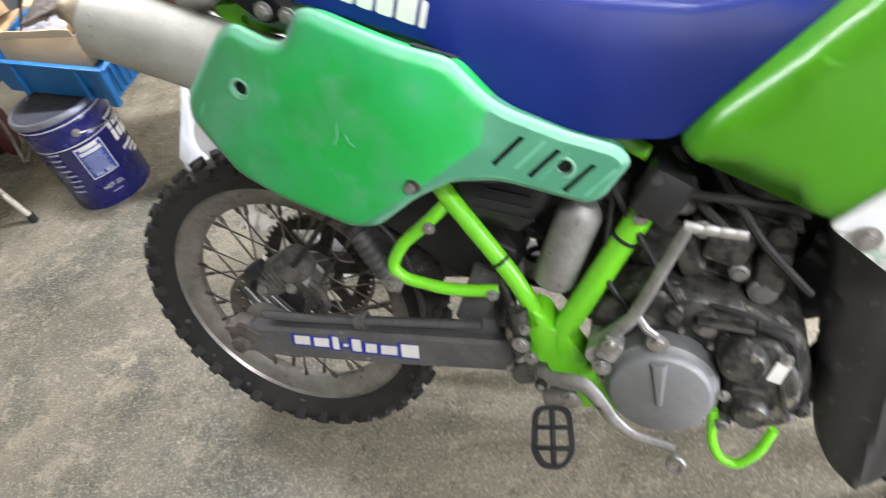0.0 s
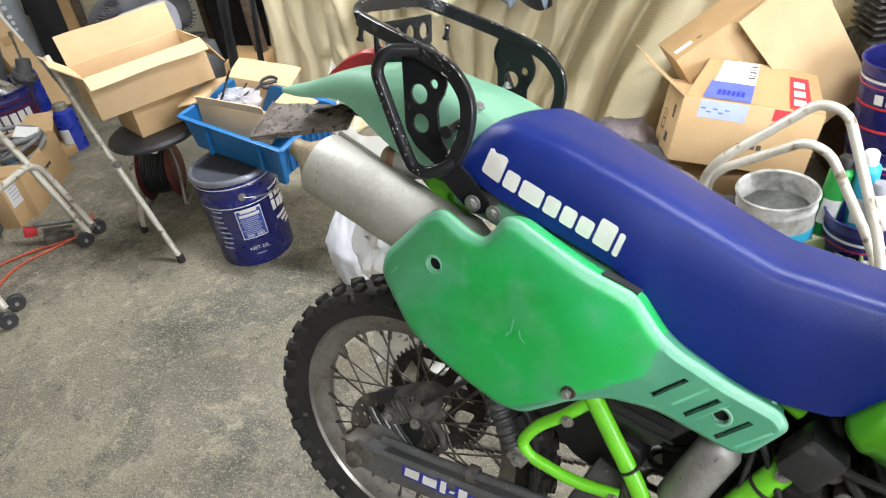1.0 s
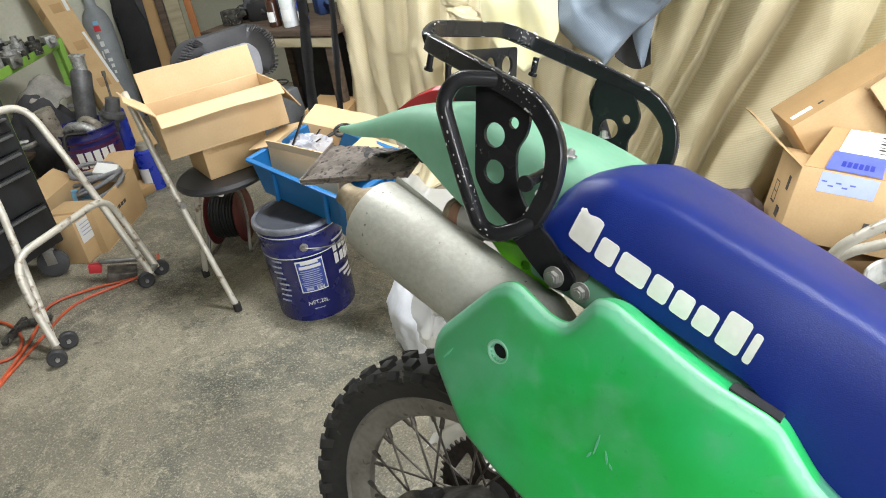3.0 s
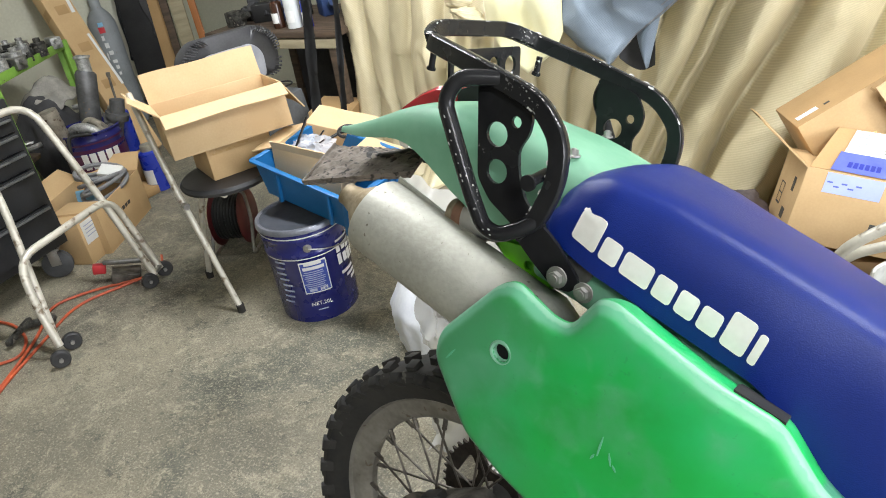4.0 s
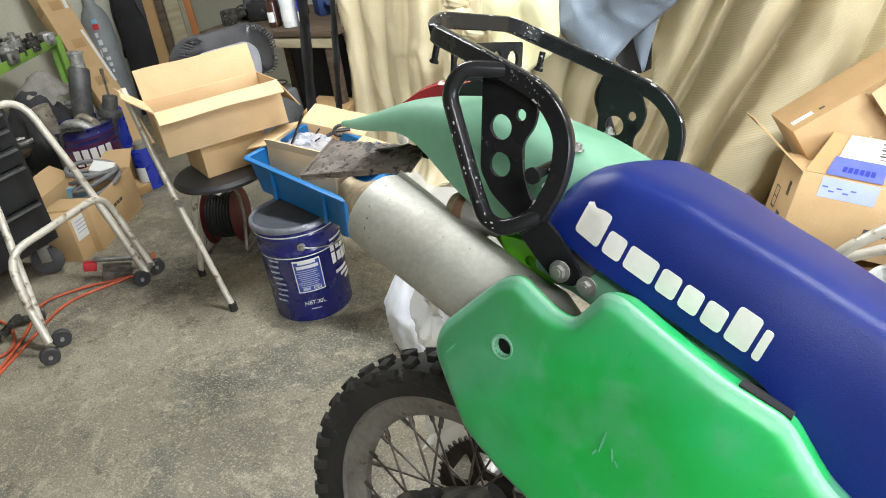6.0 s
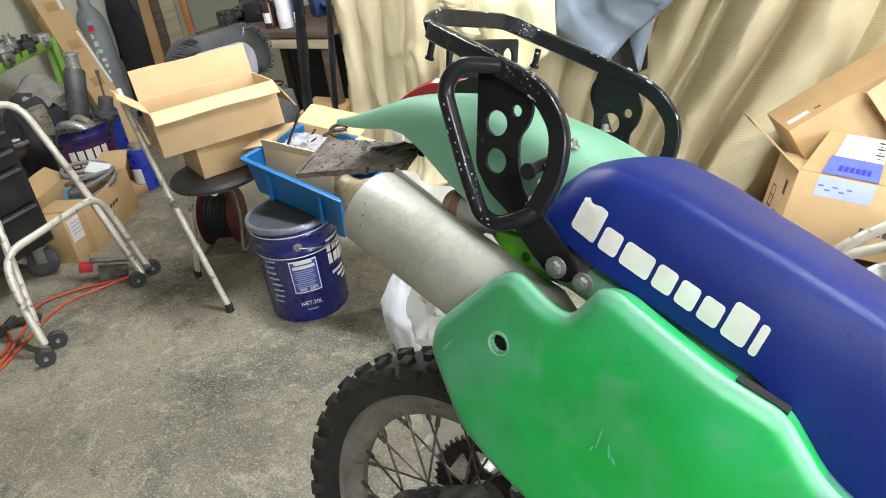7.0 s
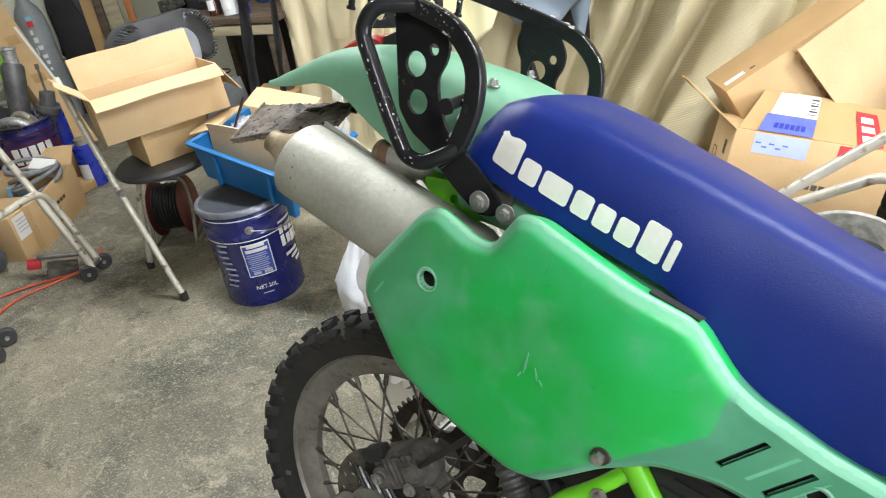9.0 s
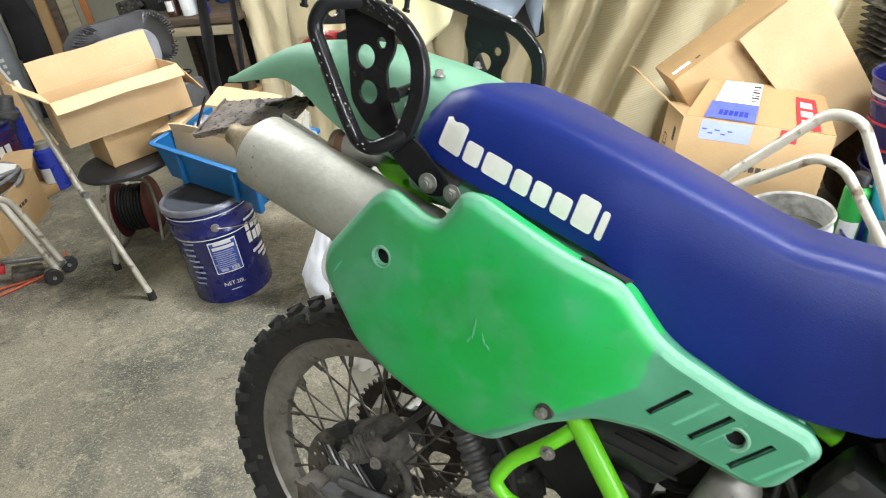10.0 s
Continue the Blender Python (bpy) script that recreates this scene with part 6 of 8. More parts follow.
bm = bmesh.new()
tube(bm, [Vector((0.149 * math.cos(FACE + 0.0 + 0.1 * k), 0.149 * math.sin(FACE + 0.1 * k), 0.288 - 0.045 * math.sin(k * math.pi / 31))) for k in range(32)], 0.0022, 6)
part("wire_handle", bm, M["bolt_steel"], oil_pail)


# ---- cartons ----
def carton(name, m, size, mat, label, flaps=(), hollow=True, wall=0.005):
    """A carton at pose m with its corner at the origin: five walls and the given flaps.
    flaps: (side, length, degrees from upright, outwards positive)."""
    L, W, H = size
    root = new(name)
    root.matrix_world = m
    bm = bmesh.new()
    if hollow:
        box(bm, (L / 2, W / 2, wall / 2), (L, W, wall))
    else:
        box(bm, (L / 2, W / 2, H / 2), (L, W, H), 0.003)
    part("bottom" if hollow else "body", bm, M[mat], root)
    if hollow:
        for nm, at, sz in (("wall", (L / 2, wall / 2, H / 2 + wall / 2), (L, wall, H - wall)), ("wall", (L / 2, W - wall / 2, H / 2 + wall / 2), (L, wall, H - wall)),
                           ("wall", (wall / 2, W / 2, H / 2 + wall / 2), (wall, W - 2 * wall, H - wall)), ("wall", (L - wall / 2, W / 2, H / 2 + wall / 2), (wall, W - 2 * wall, H - wall))):
            bm = bmesh.new()
            box(bm, at, sz, 0.0012)
            part(nm, bm, M[mat], root)
    for side, length, tip in flaps:
        bm = bmesh.new()
        wide = L if side in "fb" else W
        t = 0.004

        def bent(u, v, wide=wide, length=length):
            return ((u - 0.5) * (wide - 0.004), 0.004 * math.sin(u * 3.1) * v, length * v + 0.002 * math.sin(u * 9) * v)

        sheet(bm, 10, 6, bent, t)
        fl = part("flap", bm, M[mat], root)
        at = {"f": (L / 2, 0.002, H), "b": (L / 2, W - 0.002, H), "l": (0.002, W / 2, H), "r": (L - 0.002, W / 2, H)}[side]
        rz = {"f": 0, "b": 180, "l": -90, "r": 90}[side]
        fl.matrix_local = pose(*at, 0, 0, rz) @ pose(0, 0, 0, tip)
    return tagged(root, label, "carton")


def sticker(root, at, size, mat, turn=(0, 0, 0), name="label"):
    bm = bmesh.new()
    box(bm, (0, 0, 0), (*size, 0.0006))
    ob = part(name, bm, M[mat], root)
    ob.matrix_local = pose(*at, *turn)
    return ob


# open carton on a smaller one, on the chair
carton("carton", pose(-2.09, 1.600, 0.572, -4, -1.3, 57.8), (0.417, 0.272, 0.151), "cardboard_pale", "open pale brown carton standing on a smaller box", (("f", 0.072, 116), ("b", 0.106, 12), ("l", 0.10, 48), ("r", 0.12, 150)))
small = carton("carton", pose(-2.067, 1.712, 0.450, 0, 0, 65), (0.235, 0.20, 0.115), "cardboard", "small closed brown carton on a chair seat", hollow=False)
sticker(small, (0.12, -0.0006, 0.10), (0.22, 0.02), "tape", (90, 0, 0), "tape")

# blue crate, tilted on the pail, with an open carton in it
crate = new("crate")
crate.matrix_world = pose(-1.878, 1.734, 0.412, 4, 10.3, -7.8)
tagged(crate, "bright blue plastic crate, tilted on the pail", "crate")
CL, CW, CH = 0.423, 0.30, 0.132
for at, sz in (((CL / 2, CW / 2, 0.004), (CL - 0.03, CW - 0.03, 0.006)),):
    bm = bmesh.new()
    box(bm, at, sz, 0.002)
    part("bottom", bm, M["crate_blue"], crate)
for a, b in (((0, 0), (CL, 0)), ((CL, 0), (CL, CW)), ((CL, CW), (0, CW)), ((0, CW), (0, 0))):
    bm = bmesh.new()
    d = Vector((b[0] - a[0], b[1] - a[1], 0))
    out = Vector((d.y, -d.x, 0)).normalized()

    def wall_at(u, v, a=a, d=d, out=out):
        inset = 0.018 * (1 - v)
        p = Vector((a[0], a[1], 0)) + d * (0.5 + (u - 0.5) * (1 - 2 * inset / d.length)) - out * inset
        return p + Vector((0, 0, CH * v + 0.002))

    sheet(bm, 6, 4, wall_at, 0.004)
    part("side", bm, M["crate_blue"], crate)
    bm = bmesh.new()
    c = Vector((a[0], a[1], CH)) + d / 2
    box(bm, c + out * 0.008, (d.length + 0.02, 0.018, 0.008), 0.002, pose(0, 0, 0, 0, 0, math.degrees(math.atan2(d.y, d.x))))
    part("rim", bm, M["crate_blue"], crate)
for k in range(9):
    bm = bmesh.new()
    box(bm, (CL + 0.006, 0.03 + 0.03 * k, CH * 0.58), (0.010, 0.006, CH * 0.75), 0.002)
    part("rib", bm, M["crate_blue"], crate)
for sx in (0.10, 0.33):
    bm = bmesh.new()
    box(bm, (sx, -0.002, CH * 0.5), (0.012, 0.014, CH * 0.9), 0.003)
    part("rib", bm, M["crate_blue"], crate)
bm = bmesh.new()
box(bm, (CL - 0.012, 0.0, CH * 0.45), (0.035, 0.024, CH * 1.0), 0.006)
part("corner_post", bm, M["crate_blue"], crate)

inner = carton("carton", pose(-1.855, 1.795, 0.440, 4, 10, 4), (0.26, 0.20, 0.125), "cardboard_pale", "open carton of spare parts in a blue crate", (("f", 0.03, 20), ("b", 0.10, 76), ("l", 0.10, 112), ("r", 0.13, 95)))
bag = new("parts_bag")
bag.matrix_world = pose(-1.745, 1.885, 0.515)
tagged(bag, "clear plastic bag of black metal parts", "bag")
bm = bmesh.new()
bmesh.ops.create_icosphere(bm, subdivisions=4, radius=0.07)
for v in bm.verts:
    n = noise.noise(v.co * 30) + 0.5 * noise.noise(v.co * 75) - 0.8 * max(0.0, 0.5 - 3 * abs(noise.noise(v.co * 24)))
    v.co = Vector((v.co.x * 1.2, v.co.y, v.co.z * 0.8)) * (1 + 0.30 * n)
part("film", bm, M["clear_bag"], bag, "crumpled clear plastic film", 20)
for a, b, w in (((-0.06, -0.03, 0.0), (0.02, -0.01, 0.13), 0.020), ((-0.02, 0.02, 0.0), (0.05, 0.02, 0.07), 0.008), ((0.0, -0.03, 0.01), (0.07, -0.01, 0.05), 0.007)):
    bm = bmesh.new()
    a, b = Vector(a), Vector(b)
    box(bm, (a + b) / 2, (w, 0.005, (b - a).length), 0.002, (b - a).to_track_quat("Z", "Y").to_matrix().to_4x4())
    part("metal_bracket", bm, M["black_plastic"], bag)
clamp = new("clamp")
clamp.matrix_world = pose(-1.66, 1.98, 0.555, 20, 0, 30)
tagged(clamp, "black plastic clamp lying on a carton flap", "clamp")
bm = bmesh.new()
tube(bm, [Vector((0.030 * math.cos(a), 0.030 * math.sin(a), 0)) for a in [0.4 + k * 0.35 for k in range(13)]], 0.006, 8)
part("ring", bm, M["black_plastic"], clamp)
bm = bmesh.new()
box(bm, (0.0, 0.0, 0.0), (0.055, 0.014, 0.008), 0.003)
box(bm, (-0.05, -0.02, 0), (0.06, 0.012, 0.008), 0.003, pose(0, 0, 0, 0, 0, 35))
part("arm", bm, M["black_plastic"], clamp)

# big cartons by the tarpaulin
low = carton("carton", pose(-0.288, 2.047, 0.293, -8.6, 14.5, 15.5), (0.43, 0.21, 0.207), "cardboard", "brown parcel carton with shipping labels and red sticker", (("l", 0.165, 57),), hollow=False)


def on_top(u, v, lift=0.0):
    """A place on the raised top flap: u along its hinge, v away from it; its left edge is cut on a slant."""
    x = 0.004 + 0.424 * u + 0.085 * v * (1 - u)
    return (x, 0.002 + 0.150 * v - 0.5 * lift, 0.2085 + 0.088 * v + 0.005 * math.sin(u * 4) * v + lift)


bm = bmesh.new()
sheet(bm, 24, 10, on_top, 0.004)
part("top_flap", bm, M["cardboard_dark"], low, "top flap bent up along a perforated edge")


def on_flap(u0, u1, v0, v1, mt, nm, lift=0.0):
    """A thin patch on the raised flap."""
    bm = bmesh.new()
    sheet(bm, 6, 4, lambda u, v: on_top(u0 + (u1 - u0) * u, v0 + (v1 - v0) * v, 0.0028 + lift), 0.0003)
    return part(nm, bm, M[mt], low)


on_flap(0.14, 0.46, 0.42, 0.96, "paper", "label")
on_flap(0.12, 0.46, 0.00, 0.42, "label_indigo", "label", 0.0003)
on_flap(0.74, 0.90, 0.02, 0.80, "sticker_red", "sticker")
for k in range(3):
    on_flap(0.77, 0.86, 0.10 + 0.22 * k, 0.24 + 0.22 * k, "paper", "print", 0.0006)
for k in range(6):
    on_flap(0.17, 0.27 - 0.02 * (k % 3), 0.86 - 0.07 * k, 0.885 - 0.07 * k, "label_grey", "print", 0.0006)
    on_flap(0.39, 0.45, 0.50 + 0.07 * k, 0.52 + 0.02 * (k % 2) + 0.07 * k, "print_dark", "print", 0.0006)
    on_flap(0.20 + 0.035 * k, 0.226 + 0.035 * k, 0.10, 0.22, "decal_blue", "print", 0.0008)
sticker(low, (0.125, -0.0006, 0.176), (0.145, 0.055), "label_lilac", (90, 0, 0))
sticker(low, (0.30, -0.0006, 0.186), (0.05, 0.036), "sticker_red", (90, 0, 0), "sticker")
for k in range(5):
    sticker(low, (0.065 + 0.018 * k, -0.0010, 0.178 - 0.010 * (k % 2)), (0.014, 0.004), "label_indigo", (90, 0, 0), "print")
for k in range(4):
    sticker(low, (0.205 + 0.020 * k, -0.0008, 0.078), (0.015, 0.016), "print_dark", (90, 0, 0), "print")
for x, z, w, h in ((0.06, 0.06, 0.036, 0.006), (0.06, 0.09, 0.036, 0.003), (0.06, 0.12, 0.036, 0.003), (0.045, 0.09, 0.003, 0.06), (0.078, 0.09, 0.003, 0.06), (0.13, 0.05, 0.03, 0.03), (0.15, 0.14, 0.02, 0.04)):
    sticker(low, (-0.0006, 0.21 - x, z), (w, h), "print_dark", (90, 0, -90), "print")
ul, vl = 0.463, 0.479
m = Matrix(((0.784, 0.484, -0.389), (0.374, 0.132, 0.918), (0.495, -0.865, -0.078))).to_4x4()
m.translation = (-0.294, 2.239, 0.541)
flat = carton("carton", m, (ul, vl, 0.196), "cardboard_dark", "large flat carton leaning on its corner behind a parcel", hollow=False)
sticker(flat, (0.045, -0.0006, 0.045), (0.06, 0.024), "paper", (90, 0, 0))
sticker(flat, (0.10, -0.0010, 0.040), (0.016, 0.010), "print_dark", (90, 0, 0), "print")
# big face laid over in lighter board than the sides, as if more lit
sticker(flat, (ul / 2, vl / 2, -0.0004), (ul - 0.004, vl - 0.004), "cardboard", (180, 0, 0), "face")
# leaf past the fold, its paler board standing for the strong light there
bm = bmesh.new()
sheet(bm, 14, 10, lambda u, v: (ul * (0.44 + 0.10 * v) + (ul * (0.56 - 0.10 * v) - 0.002) * u + 0.004 * noise.noise(Vector((v * 12, 0, 1))) * (1 - u), 0.002 + (vl - 0.004) * v, -0.034 * (1 - u) ** 1.3 - 0.003), 0.003)
part("outer_leaf", bm, M["cardboard_pale"], flat, "outer leaf folded along a torn perforation, in paler board for the light on it")
for k in range(14):
    sticker(flat, (ul * (0.44 + 0.10 * (k + 0.5) / 14) - 0.002, vl * (k + 0.5) / 14, -0.0012), (0.006, 0.016), "cardboard_dark", (180, 0, 10 if k % 2 else -20), "torn_edge")
sticker(flat, (0.14, 0.13, -0.0012), (0.05, 0.018), "tape_yellow", (180, 0, 20), "tape")
carton("carton", pose(-0.28, 2.16, 0, 0, 0, 12), (0.40, 0.30, 0.16), "cardboard_dark", "low brown carton under the parcels", hollow=False)
rag = new("rag_heap")
tagged(rag, "heap of dark grey workshop rags", "rags")
for k, (x, y, z, s) in enumerate(((-0.47, 2.16, 0.22, 0.15), (-0.40, 2.04, 0.20, 0.14), (-0.29, 1.98, 0.16, 0.13), (-0.16, 1.94, 0.13, 0.12), (-0.52, 2.04, 0.14, 0.13), (-0.35, 1.97, 0.27, 0.07), (-0.05, 1.92, 0.10, 0.10))):
    bm = bmesh.new()
    bmesh.ops.create_icosphere(bm, subdivisions=4, radius=s)
    for v in bm.verts:
        v.co *= 1 + 0.28 * noise.noise(v.co * 12 + Vector((k * 7, 0, 0))) + 0.16 * noise.noise(v.co * 32)
        v.co.z = max(v.co.z, -z + 0.004)
    ob = part("rag", bm, M[("rag_brown", "rag", "rag_brown", "rag", "rag_light", "rag_light", "rag")[k]], rag, "", 180)
    ob.matrix_local = pose(x, y, z)

# ---- chair ----
chair = new("folding_chair")
tagged(chair, "folding pipe chair with round dark seat, loaded with boxes", "chair")
cross = Vector((0.13, 0.37, 0))
for k in (0, 1):
    o = cross * k
    bm = bmesh.new()
    tube(bm, [Vector((-1.988, 1.585, 0.012)) + o, Vector((-2.15, 1.612, 0.432)) + o, *([Vector((-2.235, 1.637, 0.655)), Vector((-2.285, 1.655, 0.78))] if k == 0 else [])], 0.011, 12)
    part("front_leg", bm, M["tube_cream"], chair, "cream painted steel tube leg")
    bm = bmesh.new()
    tube(bm, [Vector((-2.300, 1.735, 0.012)) + o, Vector((-2.225, 1.735, 0.29)) + o, Vector((-2.185, 1.735, 0.385)) + o, Vector((-2.10, 1.71, 0.408)) + o, Vector((-2.0, 1.68, 0.420)) + o], 0.011, 12, 0.06)
    part("rear_leg", bm, M["tube_cream"], chair, "cream painted steel tube leg")
    for p in ((-1.988, 1.585), (-2.300, 1.735)):
        bm = bmesh.new()
        rod(bm, (p[0] + o.x, p[1] + o.y, 0.0), (p[0] + o.x, p[1] + o.y, 0.03), 0.0145, 14)
        part("rubber_foot", bm, M["rubber"], chair)
bm = bmesh.new()
lathe(bm, [(0, 0.414), (0.150, 0.414), (0.165, 0.420), (0.170, 0.432), (0.160, 0.444), (0.10, 0.449), (0, 0.450)], 40, pose(-2.10, 1.80, 0))
part("seat", bm, M["seat_dark"], chair, "round dark grey padded seat")
bm = bmesh.new()
outline = smooth_outline([(0.0, 0.0), (0.46, 0.0), (0.47, 0.14), (0.40, 0.20), (0.06, 0.20), (-0.01, 0.14)], 0.06, 6)
plate(bm, outline, [], lambda x, z: 0.02 * ((x - 0.23) / 0.23) ** 2, 0.045, 0.028, 0.03, lambda x, y, z: (-2.285 + 0.253 * x - y * 0.9, 1.915 + x * 0.84 + y * 0.3, 0.658 + z))
part("backrest", bm, M["seat_dark"], chair, "black vinyl padded backrest")
for k in range(46):
    bm = bmesh.new()
    x, z = outline[int(k / 46 * len(outline))]
    cx, cz = 0.23, 0.10
    a = Vector((x, z)).lerp(Vector((cx, cz)), 0.0)
    b = Vector((x, z)).lerp(Vector((cx, cz)), 0.17)
    place = lambda q, y: Vector((-2.285 + 0.253 * q.x - y * 0.9, 1.915 + q.x * 0.84 + y * 0.3, 0.658 + q.y))
    tube(bm, [place(a, 0.020), place(a.lerp(b, 0.4), -0.004), place(b, -0.004)], [0.003, 0.0038, 0.002], 6)
    part("cover_fold", bm, M["seat_dark"], chair)
bm = bmesh.new()
plate(bm, [(x * 0.66 + 0.045, z * 0.72) for x, z in outline], [], lambda x, z: -0.008 + 0.02 * ((x - 0.23) / 0.23) ** 2, 0.006, 0.004, 0.03, lambda x, y, z: (-2.260 + 0.253 * x - y * 0.9, 1.905 + x * 0.84 + y * 0.3, 0.666 + z))
part("back_shell", bm, M["grey_plastic"], chair)
bm = bmesh.new()
rod(bm, (-2.13, 1.605, 0.40), (-2.11, 1.60, 0.40), 0.012, 10)
part("pivot_bolt", bm, M["bolt_steel"], chair)

# cord reel under the chair
reel = new("cord_reel")
reel.matrix_world = pose(-2.36, 1.985, 0.0, 0, 0, -64)
tagged(reel, "dark red cord reel on a steel stand", "cord reel")
for y in (-0.062, 0.062):
    bm = bmesh.new()
    lathe(bm, [(0, -0.004), (0.112, -0.004), (0.118, 0.0), (0.112, 0.004), (0, 0.004)], 36, pose(0, y, 0.14, 90))
    part("flange", bm, M["reel_red"], reel)
for k in range(9):
    bm = bmesh.new()
    lathe(bm, [(0.084 + 0.003 * (k % 2), -0.007), (0.092 + 0.003 * (k % 2), -0.003), (0.092 + 0.003 * (k % 2), 0.003), (0.084, 0.007)], 28, pose(0, -0.052 + 0.013 * k, 0.14, 90))
    part("cord_turn", bm, M["black_plastic"], reel)
bm = bmesh.new()
rod(bm, (0, -0.058, 0.14), (0, 0.058, 0.14), 0.083, 24)
part("drum", bm, M["black_plastic"], reel)
bm = bmesh.new()
tube(bm, [(-0.11, -0.088, 0.008), (0.11, -0.088, 0.008), (0.03, -0.085, 0.14), (-0.03, -0.085, 0.26), (0.03, 0.085, 0.26), (0.03, 0.085, 0.14), (0.11, 0.088, 0.008), (-0.11, 0.088, 0.008)], 0.007, 8, 0.03)
part("stand", bm, M["dull_steel"], reel)

# white bag behind the wheel
bm = bmesh.new()
bmesh.ops.create_icosphere(bm, subdivisions=5, radius=0.15)
for v in bm.verts:
    p = v.co.copy()
    d = 1 + 0.10 * noise.noise(p * 9) + 0.09 * noise.noise(Vector((p.x * 26, p.y * 26, p.z * 8))) + 0.045 * noise.noise(p * 55)
    v.co = Vector((p.x * 0.95 * d, p.y * 0.9 * d, p.z * 1.05 * d))
    if v.co.z > 0.04:
        f = (v.co.z - 0.04) / 0.12
        v.co.x, v.co.y = v.co.x * (1 - 0.55 * min(1, f)), v.co.y * (1 - 0.55 * min(1, f))
        v.co.z += 0.06 * f
    v.co.z = max(v.co.z, -0.0915)
wb = part("plastic_bag", bm, M["bag_white"], None, "", 180)
wb.matrix_world = pose(-1.20, 1.66, 0.112, 0, 0, 20) @ Matrix.Diagonal((0.92, 0.92, 1.22, 1))
tagged(wb, "crumpled white plastic bag standing on the floor", "bag")

# clear sheet hanging behind the silencer
bm = bmesh.new()


def film_at(u, v):
    x = -1.00 + 0.36 * u + 0.05 * v
    z = 0.005 + (0.90 - 0.30 * u) * v
    y = 1.27 + 0.05 * math.sin(u * 7 + v * 3) + 0.06 * noise.noise(Vector((x * 9, z * 6, 4.0))) + 0.022 * noise.noise(Vector((x * 28, z * 22, 6.0))) - 0.05 * max(0.0, 1 - 4 * abs(noise.noise(Vector((x * 11 + z * 4, z * 8, 1.0)))))
    return (x, y, z)


sheet(bm, 50, 60, film_at, 0.001)
tagged(part("plastic_sheet", bm, M["clear_sheet"], None, "", 60), "crumpled clear plastic sheet standing behind the motorcycle", "plastic sheet")
# ---- trolleys of cream tube ----
def caster(root, x, y, turn, r=0.032):
    holder = sub("caster", root, pose(x, y, 0, 0, 0, turn))
    bm = bmesh.new()
    lathe(bm, [(0, -0.010), (r * 0.5, -0.012), (r * 0.86, -0.012), (r, -0.007), (r, 0.007), (r * 0.86, 0.012), (r * 0.5, 0.012), (0, 0.010)], 24, pose(0, 0, r, 90))
    part("wheel", bm, M["rubber_clean"], holder)
    bm = bmesh.new()
    rod(bm, (0, -0.020, r), (0, 0.020, r), 0.007, 10)
    part("pin", bm, M["bolt_steel"], holder)


trolley = new("tube_trolley")
tagged(trolley, "low trolley of worn cream tube on black casters", "trolley")
for pts in ([(-2.430, 1.160, 0.045), (-2.470, 1.165, 0.19), (-2.515, 1.195, 0.355), (-2.600, 1.640, 0.365), (-2.555, 1.66, 0.20), (-2.500, 1.670, 0.045)],
            [(-2.470, 1.175, 0.045), (-2.640, 1.290, 0.50), (-2.77, 1.34, 0.75), (-2.79, 1.59, 0.75), (-2.63, 1.61, 0.42), (-2.480, 1.625, 0.045)]):
    bm = bmesh.new()
    tube(bm, pts, 0.0135, 14, 0.09)
    part("hoop", bm, M["tube_cream"], trolley, "worn cream steel tube hoop")
for a, b in (((-2.43, 1.16, 0.055), (-2.47, 1.175, 0.055)), ((-2.50, 1.67, 0.055), (-2.48, 1.625, 0.055))):
    bm = bmesh.new()
    rod(bm, a, b, 0.011, 10)
    part("axle_bar", bm, M["dull_steel"], trolley)
for x, y in ((-2.378, 1.121), (-2.438, 1.208), (-2.506, 1.691), (-2.486, 1.600)):
    caster(trolley, x, y, 62)

frame2 = new("tube_trolley")
tagged(frame2, "folded cream tube trolley standing among pails", "trolley")
for pts in ([(-0.175, 1.86, 0.02), (-0.16, 1.80, 0.38), (-0.13, 1.752, 0.46), (0.088, 1.77, 0.625), (0.150, 1.74, 0.615), (0.25, 1.604, 0.35), (0.31, 1.50, 0.02)],
            [(-0.165, 1.93, 0.02), (-0.15, 1.88, 0.33), (-0.115, 1.85, 0.385), (0.077, 1.798, 0.505), (0.135, 1.785, 0.48), (0.255, 1.655, 0.28), (0.33, 1.57, 0.02)]):
    bm = bmesh.new()
    tube(bm, pts, 0.0125, 14, 0.06)
    part("hoop", bm, M["tube_cream"], frame2, "worn cream steel tube hoop")

